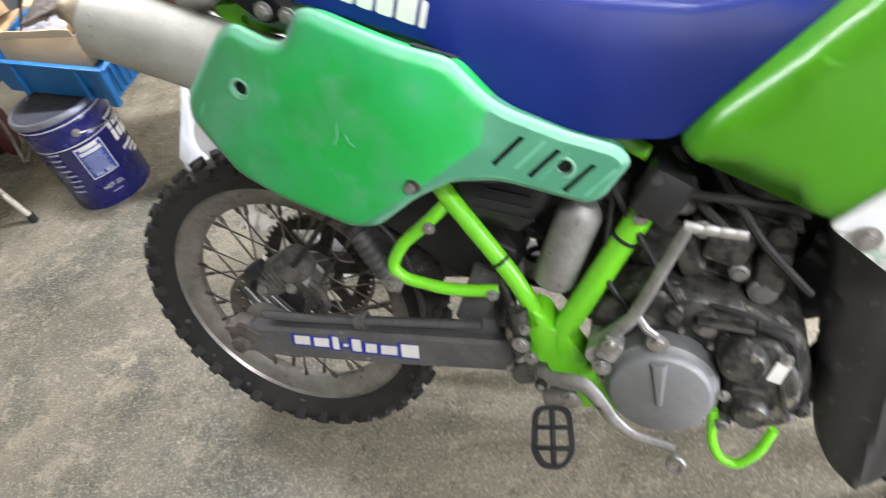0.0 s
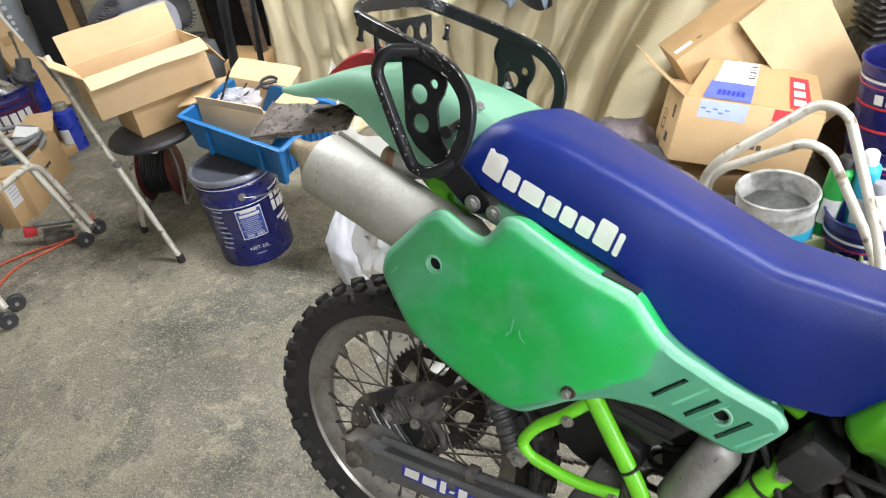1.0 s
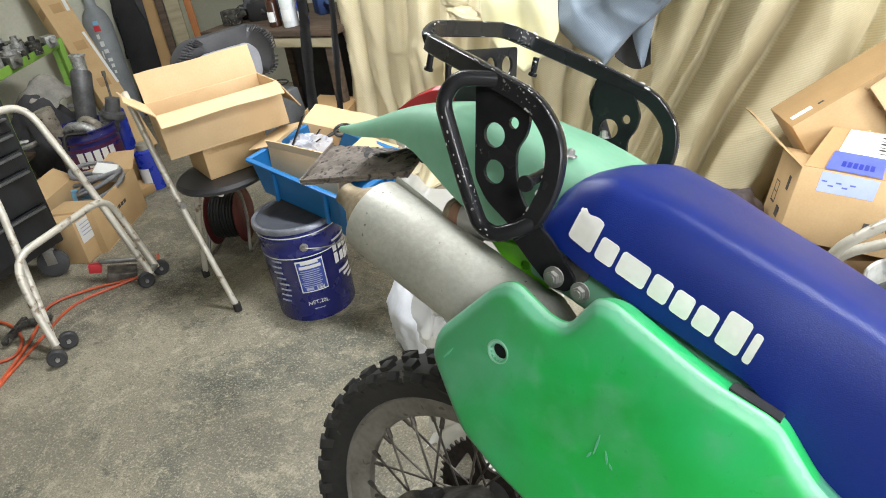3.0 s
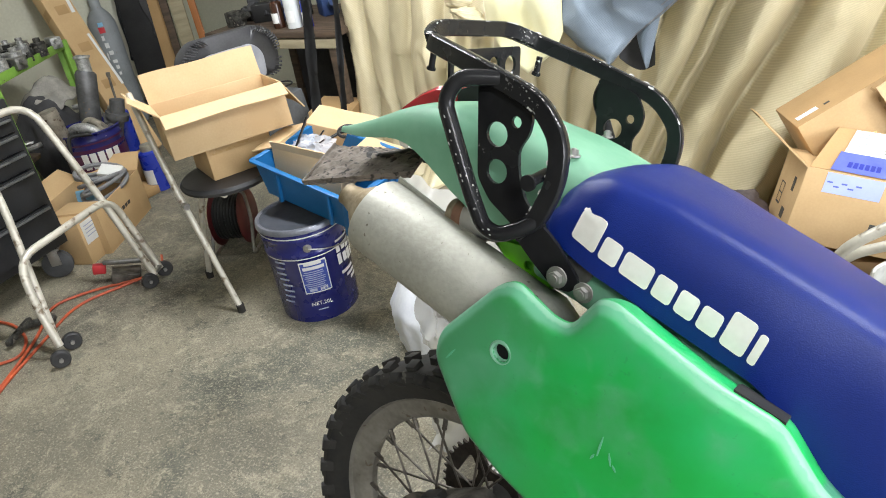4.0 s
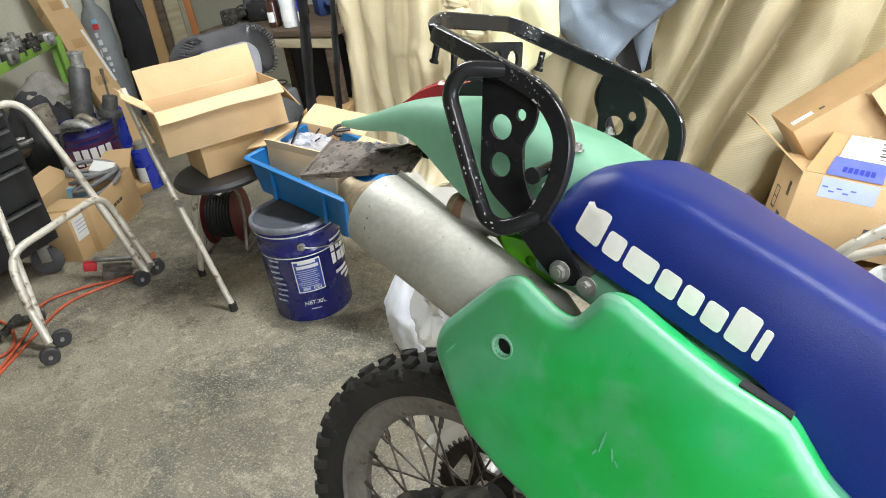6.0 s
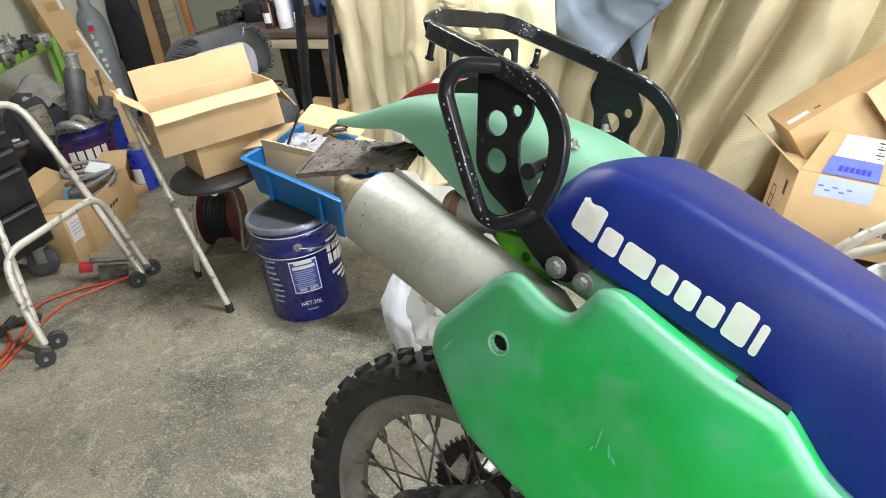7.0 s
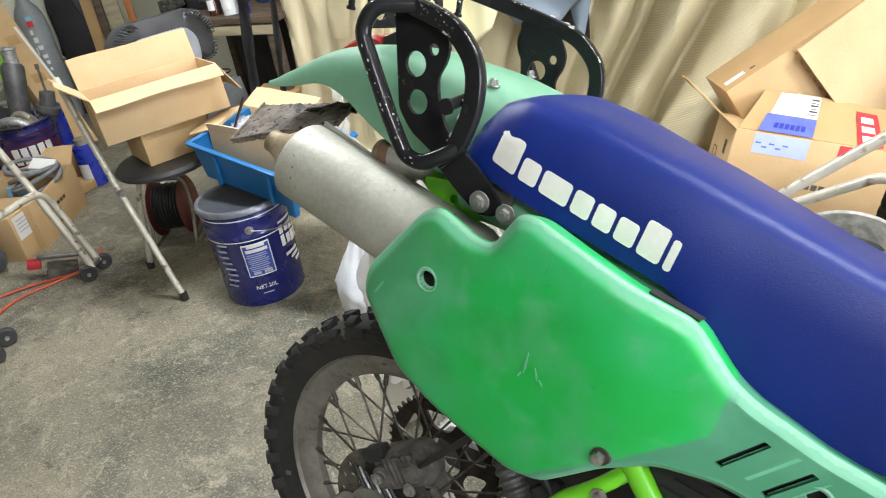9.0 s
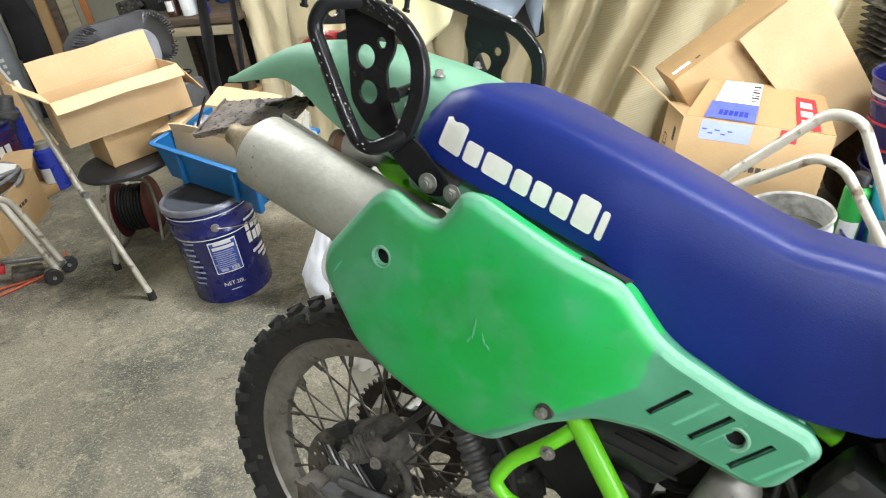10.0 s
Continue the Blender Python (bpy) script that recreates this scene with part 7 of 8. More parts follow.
# ---- pails at the far side of the motorcycle ----
white_pail = pail(0.03, 1.835, 0, 0.106, 0.34, "pail_white", False, "white open pail crusted with dried grey mortar", False, fill="mortar")
for k in range(2):
    bm = bmesh.new()
    on_wall(bm, 0.106 * 0.93, 0.106 * 0.975, 0.34, -2.5 + 1.3 * k, -1.4 + 1.3 * k, 0.05 + 0.06 * k, 0.25, 0.0015)
    part("print", bm, M["cyan_print"], white_pail)
pail(0.17, 1.72, 0, 0.075, 0.22, "pail_olive", False, "small open olive green pail", False)
for i, (x, y, z, r, h) in enumerate(((0.255, 1.83, 0.0, 0.105, 0.30), (0.345, 2.30, 0.0, 0.115, 0.27), (0.345, 2.30, 0.272, 0.115, 0.26), (0.62, 2.15, 0.0, 0.12, 0.34))):
    p = pail(x, y, 40 * i, r, h, "pail_navy", False, "navy blue open pail with red and white bands", False, z)
    tagged(p, group="navy pails")
    for f, mt in ((0.22, "sticker_red"), (0.5, "sticker_red"), (0.72, "sticker_red"), (0.80, "band_white")):
        bm = bmesh.new()
        rr = r * lerp([(0, 0.93), (0.70, 0.955), (0.9, 0.978), (1, 0.985)], f) + 0.0012
        lathe(bm, [(rr, h * f), (rr + 0.0006, h * f), (rr + 0.0006, h * f + 0.008), (rr, h * f + 0.008)], 40)
        part("band", bm, M[mt], p)
    for k in range(5):
        bm = bmesh.new()
        on_wall(bm, r * 0.93, r * 0.98, h, -2.3 - math.radians(40 * i) + 0.30 * k, -2.08 - math.radians(40 * i) + 0.30 * k, h * 0.56, h * 0.68, 0.0018)
        part("print", bm, M["band_white"], p)


def spray_can(x, y, z, r, h, mat, label, cap="black_plastic", tilt=(0, 0)):
    root = new("can")
    root.matrix_world = pose(x, y, z, *tilt, 0)
    bm = bmesh.new()
    lathe(bm, [(0, 0), (r, 0.002), (r, h * 0.80), (r * 0.95, h * 0.83), (r * 0.55, h * 0.88), (r * 0.5, h * 0.885), (0, h * 0.885)], 24)
    part("body", bm, M[mat], root)
    bm = bmesh.new()
    lathe(bm, [(0, h), (r * 0.5, h), (r * 0.62, h * 0.98), (r * 0.64, h * 0.87), (0, h * 0.87)], 20)
    part("cap", bm, M[cap], root)
    bm = bmesh.new()
    lathe(bm, [(r + 0.0006, h * 0.18), (r + 0.0010, h * 0.18), (r + 0.0010, h * 0.5), (r + 0.0006, h * 0.5)], 24, Matrix.Rotation(-2.4, 4, "Z"), 1.6)
    part("print", bm, M["paper"], root)
    return tagged(root, label, "can")


spray_can(0.150, 1.855, 0.20, 0.030, 0.24, "can_green", "green spray can with black cap in a pail", tilt=(0, 8))
spray_can(0.235, 1.87, 0.20, 0.030, 0.26, "cyan_print", "light blue spray can with white cap in a pail", "paper", tilt=(5, 0))
spray_can(0.285, 1.80, 0.16, 0.028, 0.24, "paper", "white spray can with blue print in a pail", "grey_plastic", tilt=(0, -6))
carton("carton", pose(0.52, 1.55, 0, 0, 0, 25), (0.4, 0.3, 0.34), "cardboard", "closed brown carton beside the pails", hollow=False)

# dark stored engine and a grey tray behind the stacked pails
stored = new("stored_engine")
stored.matrix_world = pose(0.36, 2.66, 0.0, 0, 0, 20)
tagged(stored, "dark oily engine stored on a low wooden block", "engine")
bm = bmesh.new()
box(bm, (0, 0, 0.14), (0.34, 0.30, 0.28), 0.006)
part("block", bm, M["bench_wood"], stored, "dark wooden block")
bm = bmesh.new()
box(bm, (0, 0, 0.38), (0.26, 0.22, 0.20), 0.03)
rod(bm, (0.02, -0.10, 0.42), (0.02, -0.16, 0.42), 0.075, 24)
part("crankcase", bm, M["engine_grey"], stored)
for k in range(7):
    bm = bmesh.new()
    box(bm, (-0.03, 0.0, 0.50 + 0.022 * k), (0.17, 0.17, 0.007), 0.002)
    part("fin", bm, M["engine_grey"], stored)
bm = bmesh.new()
rod(bm, (-0.03, 0, 0.46), (-0.03, 0, 0.66), 0.06, 20)
part("cylinder", bm, M["engine_grey"], stored)
for at, r in (((-0.10, -0.115, 0.44), 0.022), ((0.09, -0.115, 0.34), 0.018), ((-0.06, -0.115, 0.34), 0.026)):
    bm = bmesh.new()
    lathe(bm, [(0.0, 0.012), (r * 0.7, 0.012), (r, 0.006), (r, 0.0)], 20, pose(*at, 90))
    part("cap", bm, M["zinc_bright"], stored)
# ---- tool chest ----
chest = new("tool_chest")
chest.matrix_world = pose(-2.945, 1.62, 0.0, 0, 0, 9)
tagged(chest, "black steel tool chest with drawers on casters", "tool chest")
bm = bmesh.new()
box(bm, (-0.23, -0.31, 0.45), (0.44, 0.60, 0.62), 0.006)
part("body", bm, M["chest_black"], chest)
z = 0.175
for h in (0.155, 0.155, 0.075, 0.075, 0.065):
    bm = bmesh.new()
    box(bm, (0.0, -0.31, z + h / 2), (0.020, 0.55, h - 0.008), 0.004)
    dr = part("drawer", bm, M["chest_black"], chest)
    bm = bmesh.new()
    box(bm, (0.016, -0.31, z + h - 0.014), (0.016, 0.53, 0.010), 0.004)
    part("handle", bm, M["handle_grey"], dr)
    z += h
for x, y in ((-0.05, -0.07), (-0.05, -0.55), (-0.40, -0.07), (-0.40, -0.55)):
    cs = sub("caster", chest, pose(x, y, 0, 0, 0, 40))
    bm = bmesh.new()
    lathe(bm, [(0, -0.018), (0.045, -0.018), (0.060, -0.012), (0.062, 0.0), (0.060, 0.012), (0.045, 0.018), (0, 0.018)], 24, pose(0, 0, 0.062, 90))
    part("wheel", bm, M["rubber_grey"], cs)
    bm = bmesh.new()
    box(bm, (0, 0, 0.132), (0.06, 0.06, 0.01), 0.002)
    box(bm, (0, -0.024, 0.098), (0.04, 0.004, 0.07), 0.001)
    box(bm, (0, 0.024, 0.098), (0.04, 0.004, 0.07), 0.001)
    part("fork", bm, M["dull_steel"], cs)

# ---- clutter in the corner ----
b1 = carton("carton", pose(-2.93, 1.755, 0.0, 0, 0, 118), (0.46, 0.30, 0.21), "cardboard", "open brown carton of hoses on the floor", (("b", 0.10, 60), ("r", 0.10, 50)))
for k in range(5):
    sticker(b1, (0.16 + 0.03 * k, -0.0006, 0.12), (0.024, 0.016), "print_dark", (90, 0, 0), "print")
b2 = carton("carton", pose(-2.93, 1.655, 0.0, 0, 0, 108), (0.22, 0.20, 0.20), "cardboard", "small brown carton with a white label", hollow=False)
sticker(b2, (0.09, -0.0006, 0.14), (0.15, 0.10), "paper", (90, 0, 0))
for k in range(4):
    sticker(b2, (0.07, -0.0010, 0.17 - 0.016 * k), (0.08, 0.004), "label_grey", (90, 0, 0), "print")
for k in range(5):
    bm = bmesh.new()
    ring = [Vector((-3.16 + 0.10 * math.cos(a) * (1 - 0.06 * k), 1.98 + 0.11 * math.sin(a), 0.20 + 0.018 * k + 0.03 * math.sin(a + k))) for a in [j * math.tau / 24 for j in range(24)]]
    tube(bm, ring, 0.010, 8, closed=True)
    tagged(part("hose_coil", bm, M["hose_grey"]), "coil of grey rubber hose lying in a carton", "hose", "hose coils")
bm = bmesh.new()
box(bm, (-3.14, 2.02, 0.25), (0.10, 0.07, 0.05), 0.003, pose(0, 0, 0, 20, 15, 30))
tagged(part("parts_box", bm, M["paper"]), "small white parts box lying in a carton", "box")

parts_pail = pail(-3.44, 2.18, 0, 0.15, 0.36, "pail_navy", False, "navy oil pail full of old exhaust pipes", False, 0.045)
carton("carton", pose(-3.60, 2.02, 0, 0, 0, 0), (0.34, 0.32, 0.043), "cardboard_dark", "flat brown carton under a pail", hollow=False)
for f, w, mt in ((0.86, 0.004, "pail_plum"), (0.40, 0.006, "sticker_red"), (0.62, 0.060, "pail_plum")):
    bm = bmesh.new()
    rr = 0.15 * lerp([(0, 0.93), (0.70, 0.955), (0.9, 0.978), (1, 0.985)], f) + 0.0022
    lathe(bm, [(rr, 0.36 * f - w), (rr + 0.0006, 0.36 * f - w), (rr + 0.0006, 0.36 * f + w), (rr, 0.36 * f + w)], 40)
    part("band", bm, M[mt], parts_pail)
for k in range(5):
    bm = bmesh.new()
    on_wall(bm, 0.15 * 0.93, 0.15 * 0.98, 0.36, -1.08 + 0.26 * k, -0.88 + 0.26 * k, 0.185, 0.265, 0.0042)
    part("print", bm, M["band_white"], parts_pail)


def pipe(pts, r, mat, label, n=16):
    bm = bmesh.new()
    tube(bm, pts, r, n)
    return tagged(part("exhaust_pipe", bm, M[mat], None, "", 45), label, "exhaust pipe")


tall = pipe([(-3.525, 2.195, 0.09), (-3.517, 2.235, 0.30), (-3.508, 2.280, 0.50), (-3.501, 2.313, 0.625), (-3.50, 2.319, 0.640)], [0.040, 0.047, 0.050, 0.050, 0.040], "pipe_grey", "grey exhaust silencer standing in a pail")
bm = bmesh.new()
tube(bm, [(-3.499, 2.317, 0.632), (-3.502, 2.325, 0.700), (-3.5022, 2.3252, 0.702), (-3.5026, 2.3265, 0.712), (-3.5027, 2.3267, 0.7125)], [0.032, 0.032, 0.040, 0.040, 0.030], 20)
part("collar", bm, M["zinc_bright"], tall)
pipe([(-3.46, 2.08, 0.10), (-3.455, 2.05, 0.36), (-3.455, 2.043, 0.41), (-3.455, 2.042, 0.413), (-3.455, 2.035, 0.45), (-3.455, 2.034, 0.453), (-3.46, 2.028, 0.50), (-3.46, 2.027, 0.503), (-3.462, 2.022, 0.535)], [0.028, 0.034, 0.036, 0.041, 0.041, 0.045, 0.045, 0.049, 0.049], "pipe_steel", "flared stepped exhaust pipe standing in a pail", 20)
pipe([(-3.41, 2.24, 0.12), (-3.375, 2.28, 0.36), (-3.36, 2.295, 0.41), (-3.358, 2.297, 0.412), (-3.35, 2.305, 0.435), (-3.35, 2.306, 0.437), (-3.34, 2.32, 0.50)], [0.030, 0.036, 0.040, 0.056, 0.056, 0.036, 0.034], "pipe_grey", "short flanged exhaust pipe standing in a pail", 20)
pipe(rounded([(-3.315, 2.17, 0.36), (-3.36, 2.13, 0.425), (-3.44, 2.10, 0.42), (-3.52, 2.12, 0.33)], 0.05, 6), 0.025, "zinc_bright", "bent header pipe lying across a pail")
pipe(rounded([(-3.50, 2.16, 0.37), (-3.42, 2.19, 0.44), (-3.36, 2.20, 0.41), (-3.33, 2.22, 0.33)], 0.05, 6), 0.019, "pipe_steel", "thin curved exhaust pipe lying in a pail")
pipe([(-3.37, 2.33, 0.40), (-3.38, 2.35, 0.60), (-3.38, 2.35, 0.601), (-3.382, 2.353, 0.625)], [0.006, 0.006, 0.010, 0.010], "rust_steel", "thin rusty rod standing in a pail", 8)
pipe(rounded([(-3.30, 2.10, 0.405), (-3.36, 2.02, 0.42), (-3.33, 1.97, 0.30)], 0.03, 5), 0.009, "hose_black", "black rubber tube hanging over a pail", 8)
spray_can(-3.46, 2.375, 0.2, 0.056, 0.25, "can_blue", "blue and white fluid can on the floor", "can_cap")
carton("carton", pose(-3.53, 2.305, 0, 0, 0, 4), (0.14, 0.14, 0.198), "cardboard_dark", "narrow brown carton with a can on it", hollow=False)
spray_can(-3.30, 2.36, 0.0, 0.056, 0.25, "can_blue", "blue fluid can standing behind a carton", "can_cap")
bm = bmesh.new()
lathe(bm, [(0, 0), (0.10, 0), (0.125, 0.16), (0.13, 0.165), (0.122, 0.16), (0.095, 0.01), (0, 0.01)], 32, pose(-3.28, 1.86, 0.0))
tagged(part("basin", bm, M["basin_blue"]), "pale blue plastic basin on the floor", "basin")
bm = bmesh.new()
bmesh.ops.create_icosphere(bm, subdivisions=4, radius=0.15)
for v in bm.verts:
    v.co = v.co * (1 + 0.3 * noise.noise(v.co * 9) + 0.12 * noise.noise(v.co * 28))
ob = part("dust_sheet", bm, M["rag"], None, "", 180)
ob.matrix_world = pose(-3.78, 2.20, 0.27) @ Matrix.Diagonal((1.15, 1.0, 1.75, 1))
tagged(ob, "heap of black cloth lying beside a low shelf", "cloth")
bm = bmesh.new()
sheet(bm, 30, 30, lambda u, v: (-3.98 + 0.30 * u, 2.16 + 0.26 * v, 0.57 + 0.05 * math.sin(u * 3) * math.sin(v * 3) - 0.22 * abs(u - 0.5) ** 1.6 - 0.10 * abs(v - 0.5) + 0.03 * noise.noise(Vector((u * 5, v * 5, 2)))), 0.003)
tagged(part("dust_sheet", bm, M["rag_light"], None, "", 180), "grey cloth thrown over a black heap", "cloth")
random.seed(9)
for k in range(12):
    a, q = k * 2.4, 0.03 + 0.008 * k
    s = 0.022 + 0.014 * random.random()
    bm = bmesh.new()
    if k % 3 == 0:
        tube(bm, [Vector((0.05 * math.cos(b), 0.05 * math.sin(b), 0.01 * b)) for b in [j * 0.4 for j in range(9)]], 0.014, 10)
    elif k % 3 == 1:
        lathe(bm, [(0, 0), (s, 0), (s, s), (s * 1.5, s * 1.1), (s * 1.5, s * 1.5), (s * 0.8, s * 1.6), (s * 0.8, s * 2.4), (0, s * 2.4)], 16)
    else:
        box(bm, (0, 0, s), (s * 2.6, s * 1.6, s * 2), 0.006)
        rod(bm, (s, 0, s), (s * 2.2, 0, s * 1.6), s * 0.5, 10)
    ob = part("metal_part", bm, M[("pipe_steel", "engine_grey", "rust_and_shade_dark", "pipe_grey")[k % 4]])
    ob.matrix_world = pose(-3.44 + q * math.cos(a), 2.18 + q * math.sin(a), 0.31 + 0.03 * (k % 3), random.random() * 40, random.random() * 40, random.random() * 360)
    tagged(ob, "old oily engine part piled in a pail", "engine part", "parts in the pail")
slab_shelf = new("low_shelf")
tagged(slab_shelf, "low steel shelf with green rails and metal parts", "shelf")
for a, b in (((-3.60, 1.90, 0.70), (-4.05, 2.62, 0.70)), ((-4.20, 1.60, 0.70), (-4.60, 2.30, 0.70))):
    bm = bmesh.new()
    a, b = Vector(a), Vector(b)
    box(bm, (a + b) / 2, ((b - a).length, 0.012, 0.045), 0.002, pose(0, 0, 0, 0, 0, math.degrees(math.atan2((b - a).y, (b - a).x))))
    part("rail", bm, M["rack_green"], slab_shelf, "lime green steel rail")
for x, y in ((-3.62, 1.93), (-4.04, 2.60), (-4.22, 1.64), (-4.58, 2.27)):
    bm = bmesh.new()
    box(bm, (x, y, 0.36), (0.03, 0.03, 0.72), 0.003)
    part("post", bm, M["rack_green"], slab_shelf)
bm = bmesh.new()
plate(bm, [(-0.035, -0.26), (0.035, -0.26), (0.035, 0.02), (-0.035, 0.02)], [circle(0.0, 0.0 - 0.05 * k, 0.007, 10) for k in range(5)], lambda x, z: 0.0, 0.004, 0.0, 0.05, lambda x, y, z: (-4.062 + 0.5 * x + y, 2.60 + 0.86 * x - y, 0.70 + z))
part("end_plate", bm, M["rack_green"], slab_shelf, "lime green drilled end plate")
for z in (0.28, 0.68):
    bm = bmesh.new()
    box(bm, (-4.10, 2.11, z), (0.84, 0.58, 0.02), 0.003, pose(0, 0, 0, 0, 0, -59))
    part("board", bm, M["bench_wood"], slab_shelf)
random.seed(4)
for k in range(70):
    u, w = random.random(), random.random() ** 1.4
    p = Vector((-3.68, 2.03, 0)).lerp(Vector((-4.00, 2.55, 0)), u) + Vector((-0.38, -0.24, 0)) * w
    zz = 0.70 if k % 3 else 0.30
    s = 0.012 + 0.026 * random.random()
    bm = bmesh.new()
    if k % 7 == 3:
        tube(bm, [Vector((3 * s * math.cos(b), 3 * s * math.sin(b), s + 0.2 * s * b)) for b in [j * 0.5 for j in range(9)]], s * 0.45, 8)
    elif k % 2:
        rod(bm, (0, 0, 0), (0, 0, s * 2), s, 12)
        rod(bm, (0, 0, s * 2), (0, 0, s * 2.6), s * 0.5, 8)
    else:
        box(bm, (0, 0, s * 0.8), (s * 2.4, s * 1.6, s * 1.6), 0.005)
        rod(bm, (s, 0, s), (s * 2, 0, s), s * 0.4, 8)
    ob = part("metal_part", bm, M[("zinc_bright", "engine_grey", "zinc_bright", "black_plastic", "dull_steel")[k % 5]])
    ob.matrix_world = pose(p.x, p.y, zz, 0, 0, random.random() * 360)
    tagged(ob, "loose oily metal engine part on a shelf", "engine part", "parts on the shelf")

# leaning carton tube, gas bottle, dark boards, posts
lean = new("long_carton")
a, b = Vector((-3.84, 2.74, 0.0)), Vector((-4.50, 2.84, 1.20))
lean.matrix_world = Matrix.Translation(a) @ (b - a).to_track_quat("Z", "Y").to_matrix().to_4x4()
tagged(lean, "long narrow brown carton leaning on the wall", "carton")
bm = bmesh.new()
box(bm, (0, 0, 0.66), (0.16, 0.10, 1.30), 0.004)
part("body", bm, M["cardboard"], lean)
for k in range(4):
    sticker(lean, (0.0812, 0.01, 0.46 + 0.24 * k), (0.055, 0.07), "cardboard_dark", (0, 90, 0), "tape")
    sticker(lean, (0.0, 0.0512, 0.46 + 0.24 * k), (0.07, 0.055), "cardboard_dark", (90, 0, 0), "tape")
for nm, at, sz, tl in (("torn_paper", (-0.066, 0.0514, 0.60), (0.016, 0.34), (90, 3, 0)), ("torn_paper", (-0.060, 0.0514, 0.98), (0.020, 0.14), (90, -5, 0)), ("torn_paper", (-0.035, 0.0514, 1.16), (0.016, 0.20), (90, 2, 0))):
    sticker(lean, at, sz, "paper", tl, nm)
bottle = new("gas_bottle")
bottle.matrix_world = pose(-4.535, 3.22, 0)
tagged(bottle, "grey steel gas bottle with white markings", "gas bottle")
bm = bmesh.new()
lathe(bm, [(0, 0), (0.085, 0.0), (0.09, 0.02), (0.09, 0.64), (0.085, 0.68), (0.068, 0.725), (0.045, 0.755), (0.034, 0.77), (0.034, 0.84), (0, 0.84)], 32)
part("body", bm, M["bottle_grey"], bottle)
bm = bmesh.new()
rod(bm, (0, 0, 0.84), (0, 0, 0.94), 0.022, 12)
part("valve", bm, M["dull_steel"], bottle)
for k, (a0, wa, z0, hz) in enumerate(((-0.95, 0.20, 0.575, 0.030), (-0.90, 0.28, 0.525, 0.034), (-0.80, 0.30, 0.480, 0.026), (-0.98, 0.10, 0.448, 0.050), (-0.74, 0.30, 0.425, 0.022), (-0.66, 0.22, 0.385, 0.024), (-0.60, 0.16, 0.345, 0.020))):
    bm = bmesh.new()
    on_wall(bm, 0.09, 0.09, 1.0, a0, a0 + wa, z0, z0 + hz, 0.001)
    part("print", bm, M["band_white"], bottle)
for a0, wa, z0, hz, mt in ((-0.95, 0.42, 0.622, 0.036, "sticker_red"), (-0.90, 0.35, 0.664, 0.024, "basin_blue")):
    bm = bmesh.new()
    on_wall(bm, 0.09, 0.09, 1.0, a0, a0 + wa, z0, z0 + hz, 0.001)
    part("label", bm, M[mt], bottle)
for i, (x, y, w, mt, lab) in enumerate(((-4.40, 3.36, 0.20, "black_plastic", "black sheet of rubber leaning on the wall"), (-4.26, 3.44, 0.10, "cardboard_dark", "brown board leaning on the wall"), (-4.18, 3.45, 0.05, "bench_wood", "dark wooden batten leaning on the wall"), (-4.10, 3.50, 0.09, "wood_pale", "pale wooden board leaning on the wall"), (-3.98, 3.54, 0.045, "wood_orange", "varnished wooden post against the wall"))):
    bm = bmesh.new()
    box(bm, (0, 0, 0.75), (w, 0.03, 1.5), 0.004)
    ob = part("batten" if i > 1 else "board", bm, M[mt])
    ob.matrix_world = pose(x, y, 0, -4, 2 - i, 40)
    tagged(ob, lab, "board")
# dark work coats hung against the wall
for k, (x, y, w, low) in enumerate(((-4.62, 3.45, 0.16, 0.42), (-4.47, 3.50, 0.17, 0.34), (-4.34, 3.52, 0.13, 0.50))):
    bm = bmesh.new()
    hang = lambda u, v: (x - w / 2 + w * u + 0.02 * math.sin(v * 5 + k), y - 0.07 * math.sin(math.pi * u) - 0.03 * math.sin(u * 13 + k * 2 + v * 3) + 0.03 * noise.noise(Vector((u * 4, v * 6, k))), 1.5 + (low - 1.5) * v + 0.05 * math.sin(u * 5))
    sheet(bm, 24, 30, hang, 0.006)
    tagged(part("work_coat", bm, M["rag"], None, "", 180), "dark work coat hanging by the wall", "coat", "hanging coats")
# ---- work bench ----
bench = new("work_bench")
tagged(bench, "dark wooden work bench with bottles on it", "bench")
bm = bmesh.new()
box(bm, (-2.72, 3.12, 0.675), (0.86, 0.62, 0.03), 0.004)
part("top", bm, M["bench_wood"], bench)
bm = bmesh.new()
box(bm, (-2.72, 2.83, 0.630), (0.82, 0.025, 0.045), 0.003)
part("apron", bm, M["wood_pale"], bench)
for x in (-3.10, -2.34):
    for y in (2.85, 3.40):
        bm = bmesh.new()
        box(bm, (x, y, 0.33), (0.05, 0.05, 0.66), 0.004)
        part("leg", bm, M["bench_wood"], bench)
# added black board standing for the deep shade under the bench
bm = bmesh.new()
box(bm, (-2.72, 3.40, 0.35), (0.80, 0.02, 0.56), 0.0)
part("under_bench_shade", bm, M["rag"], bench)
spray_can(-2.70, 2.90, 0.69, 0.030, 0.15, "glass_brown", "brown glass bottle with a white label on the bench")
spray_can(-2.60, 2.90, 0.69, 0.038, 0.17, "milky", "translucent white plastic bottle on the bench", "paper")
spray_can(-2.515, 2.90, 0.69, 0.024, 0.15, "can_blue", "blue spray can standing on the bench", "paper")
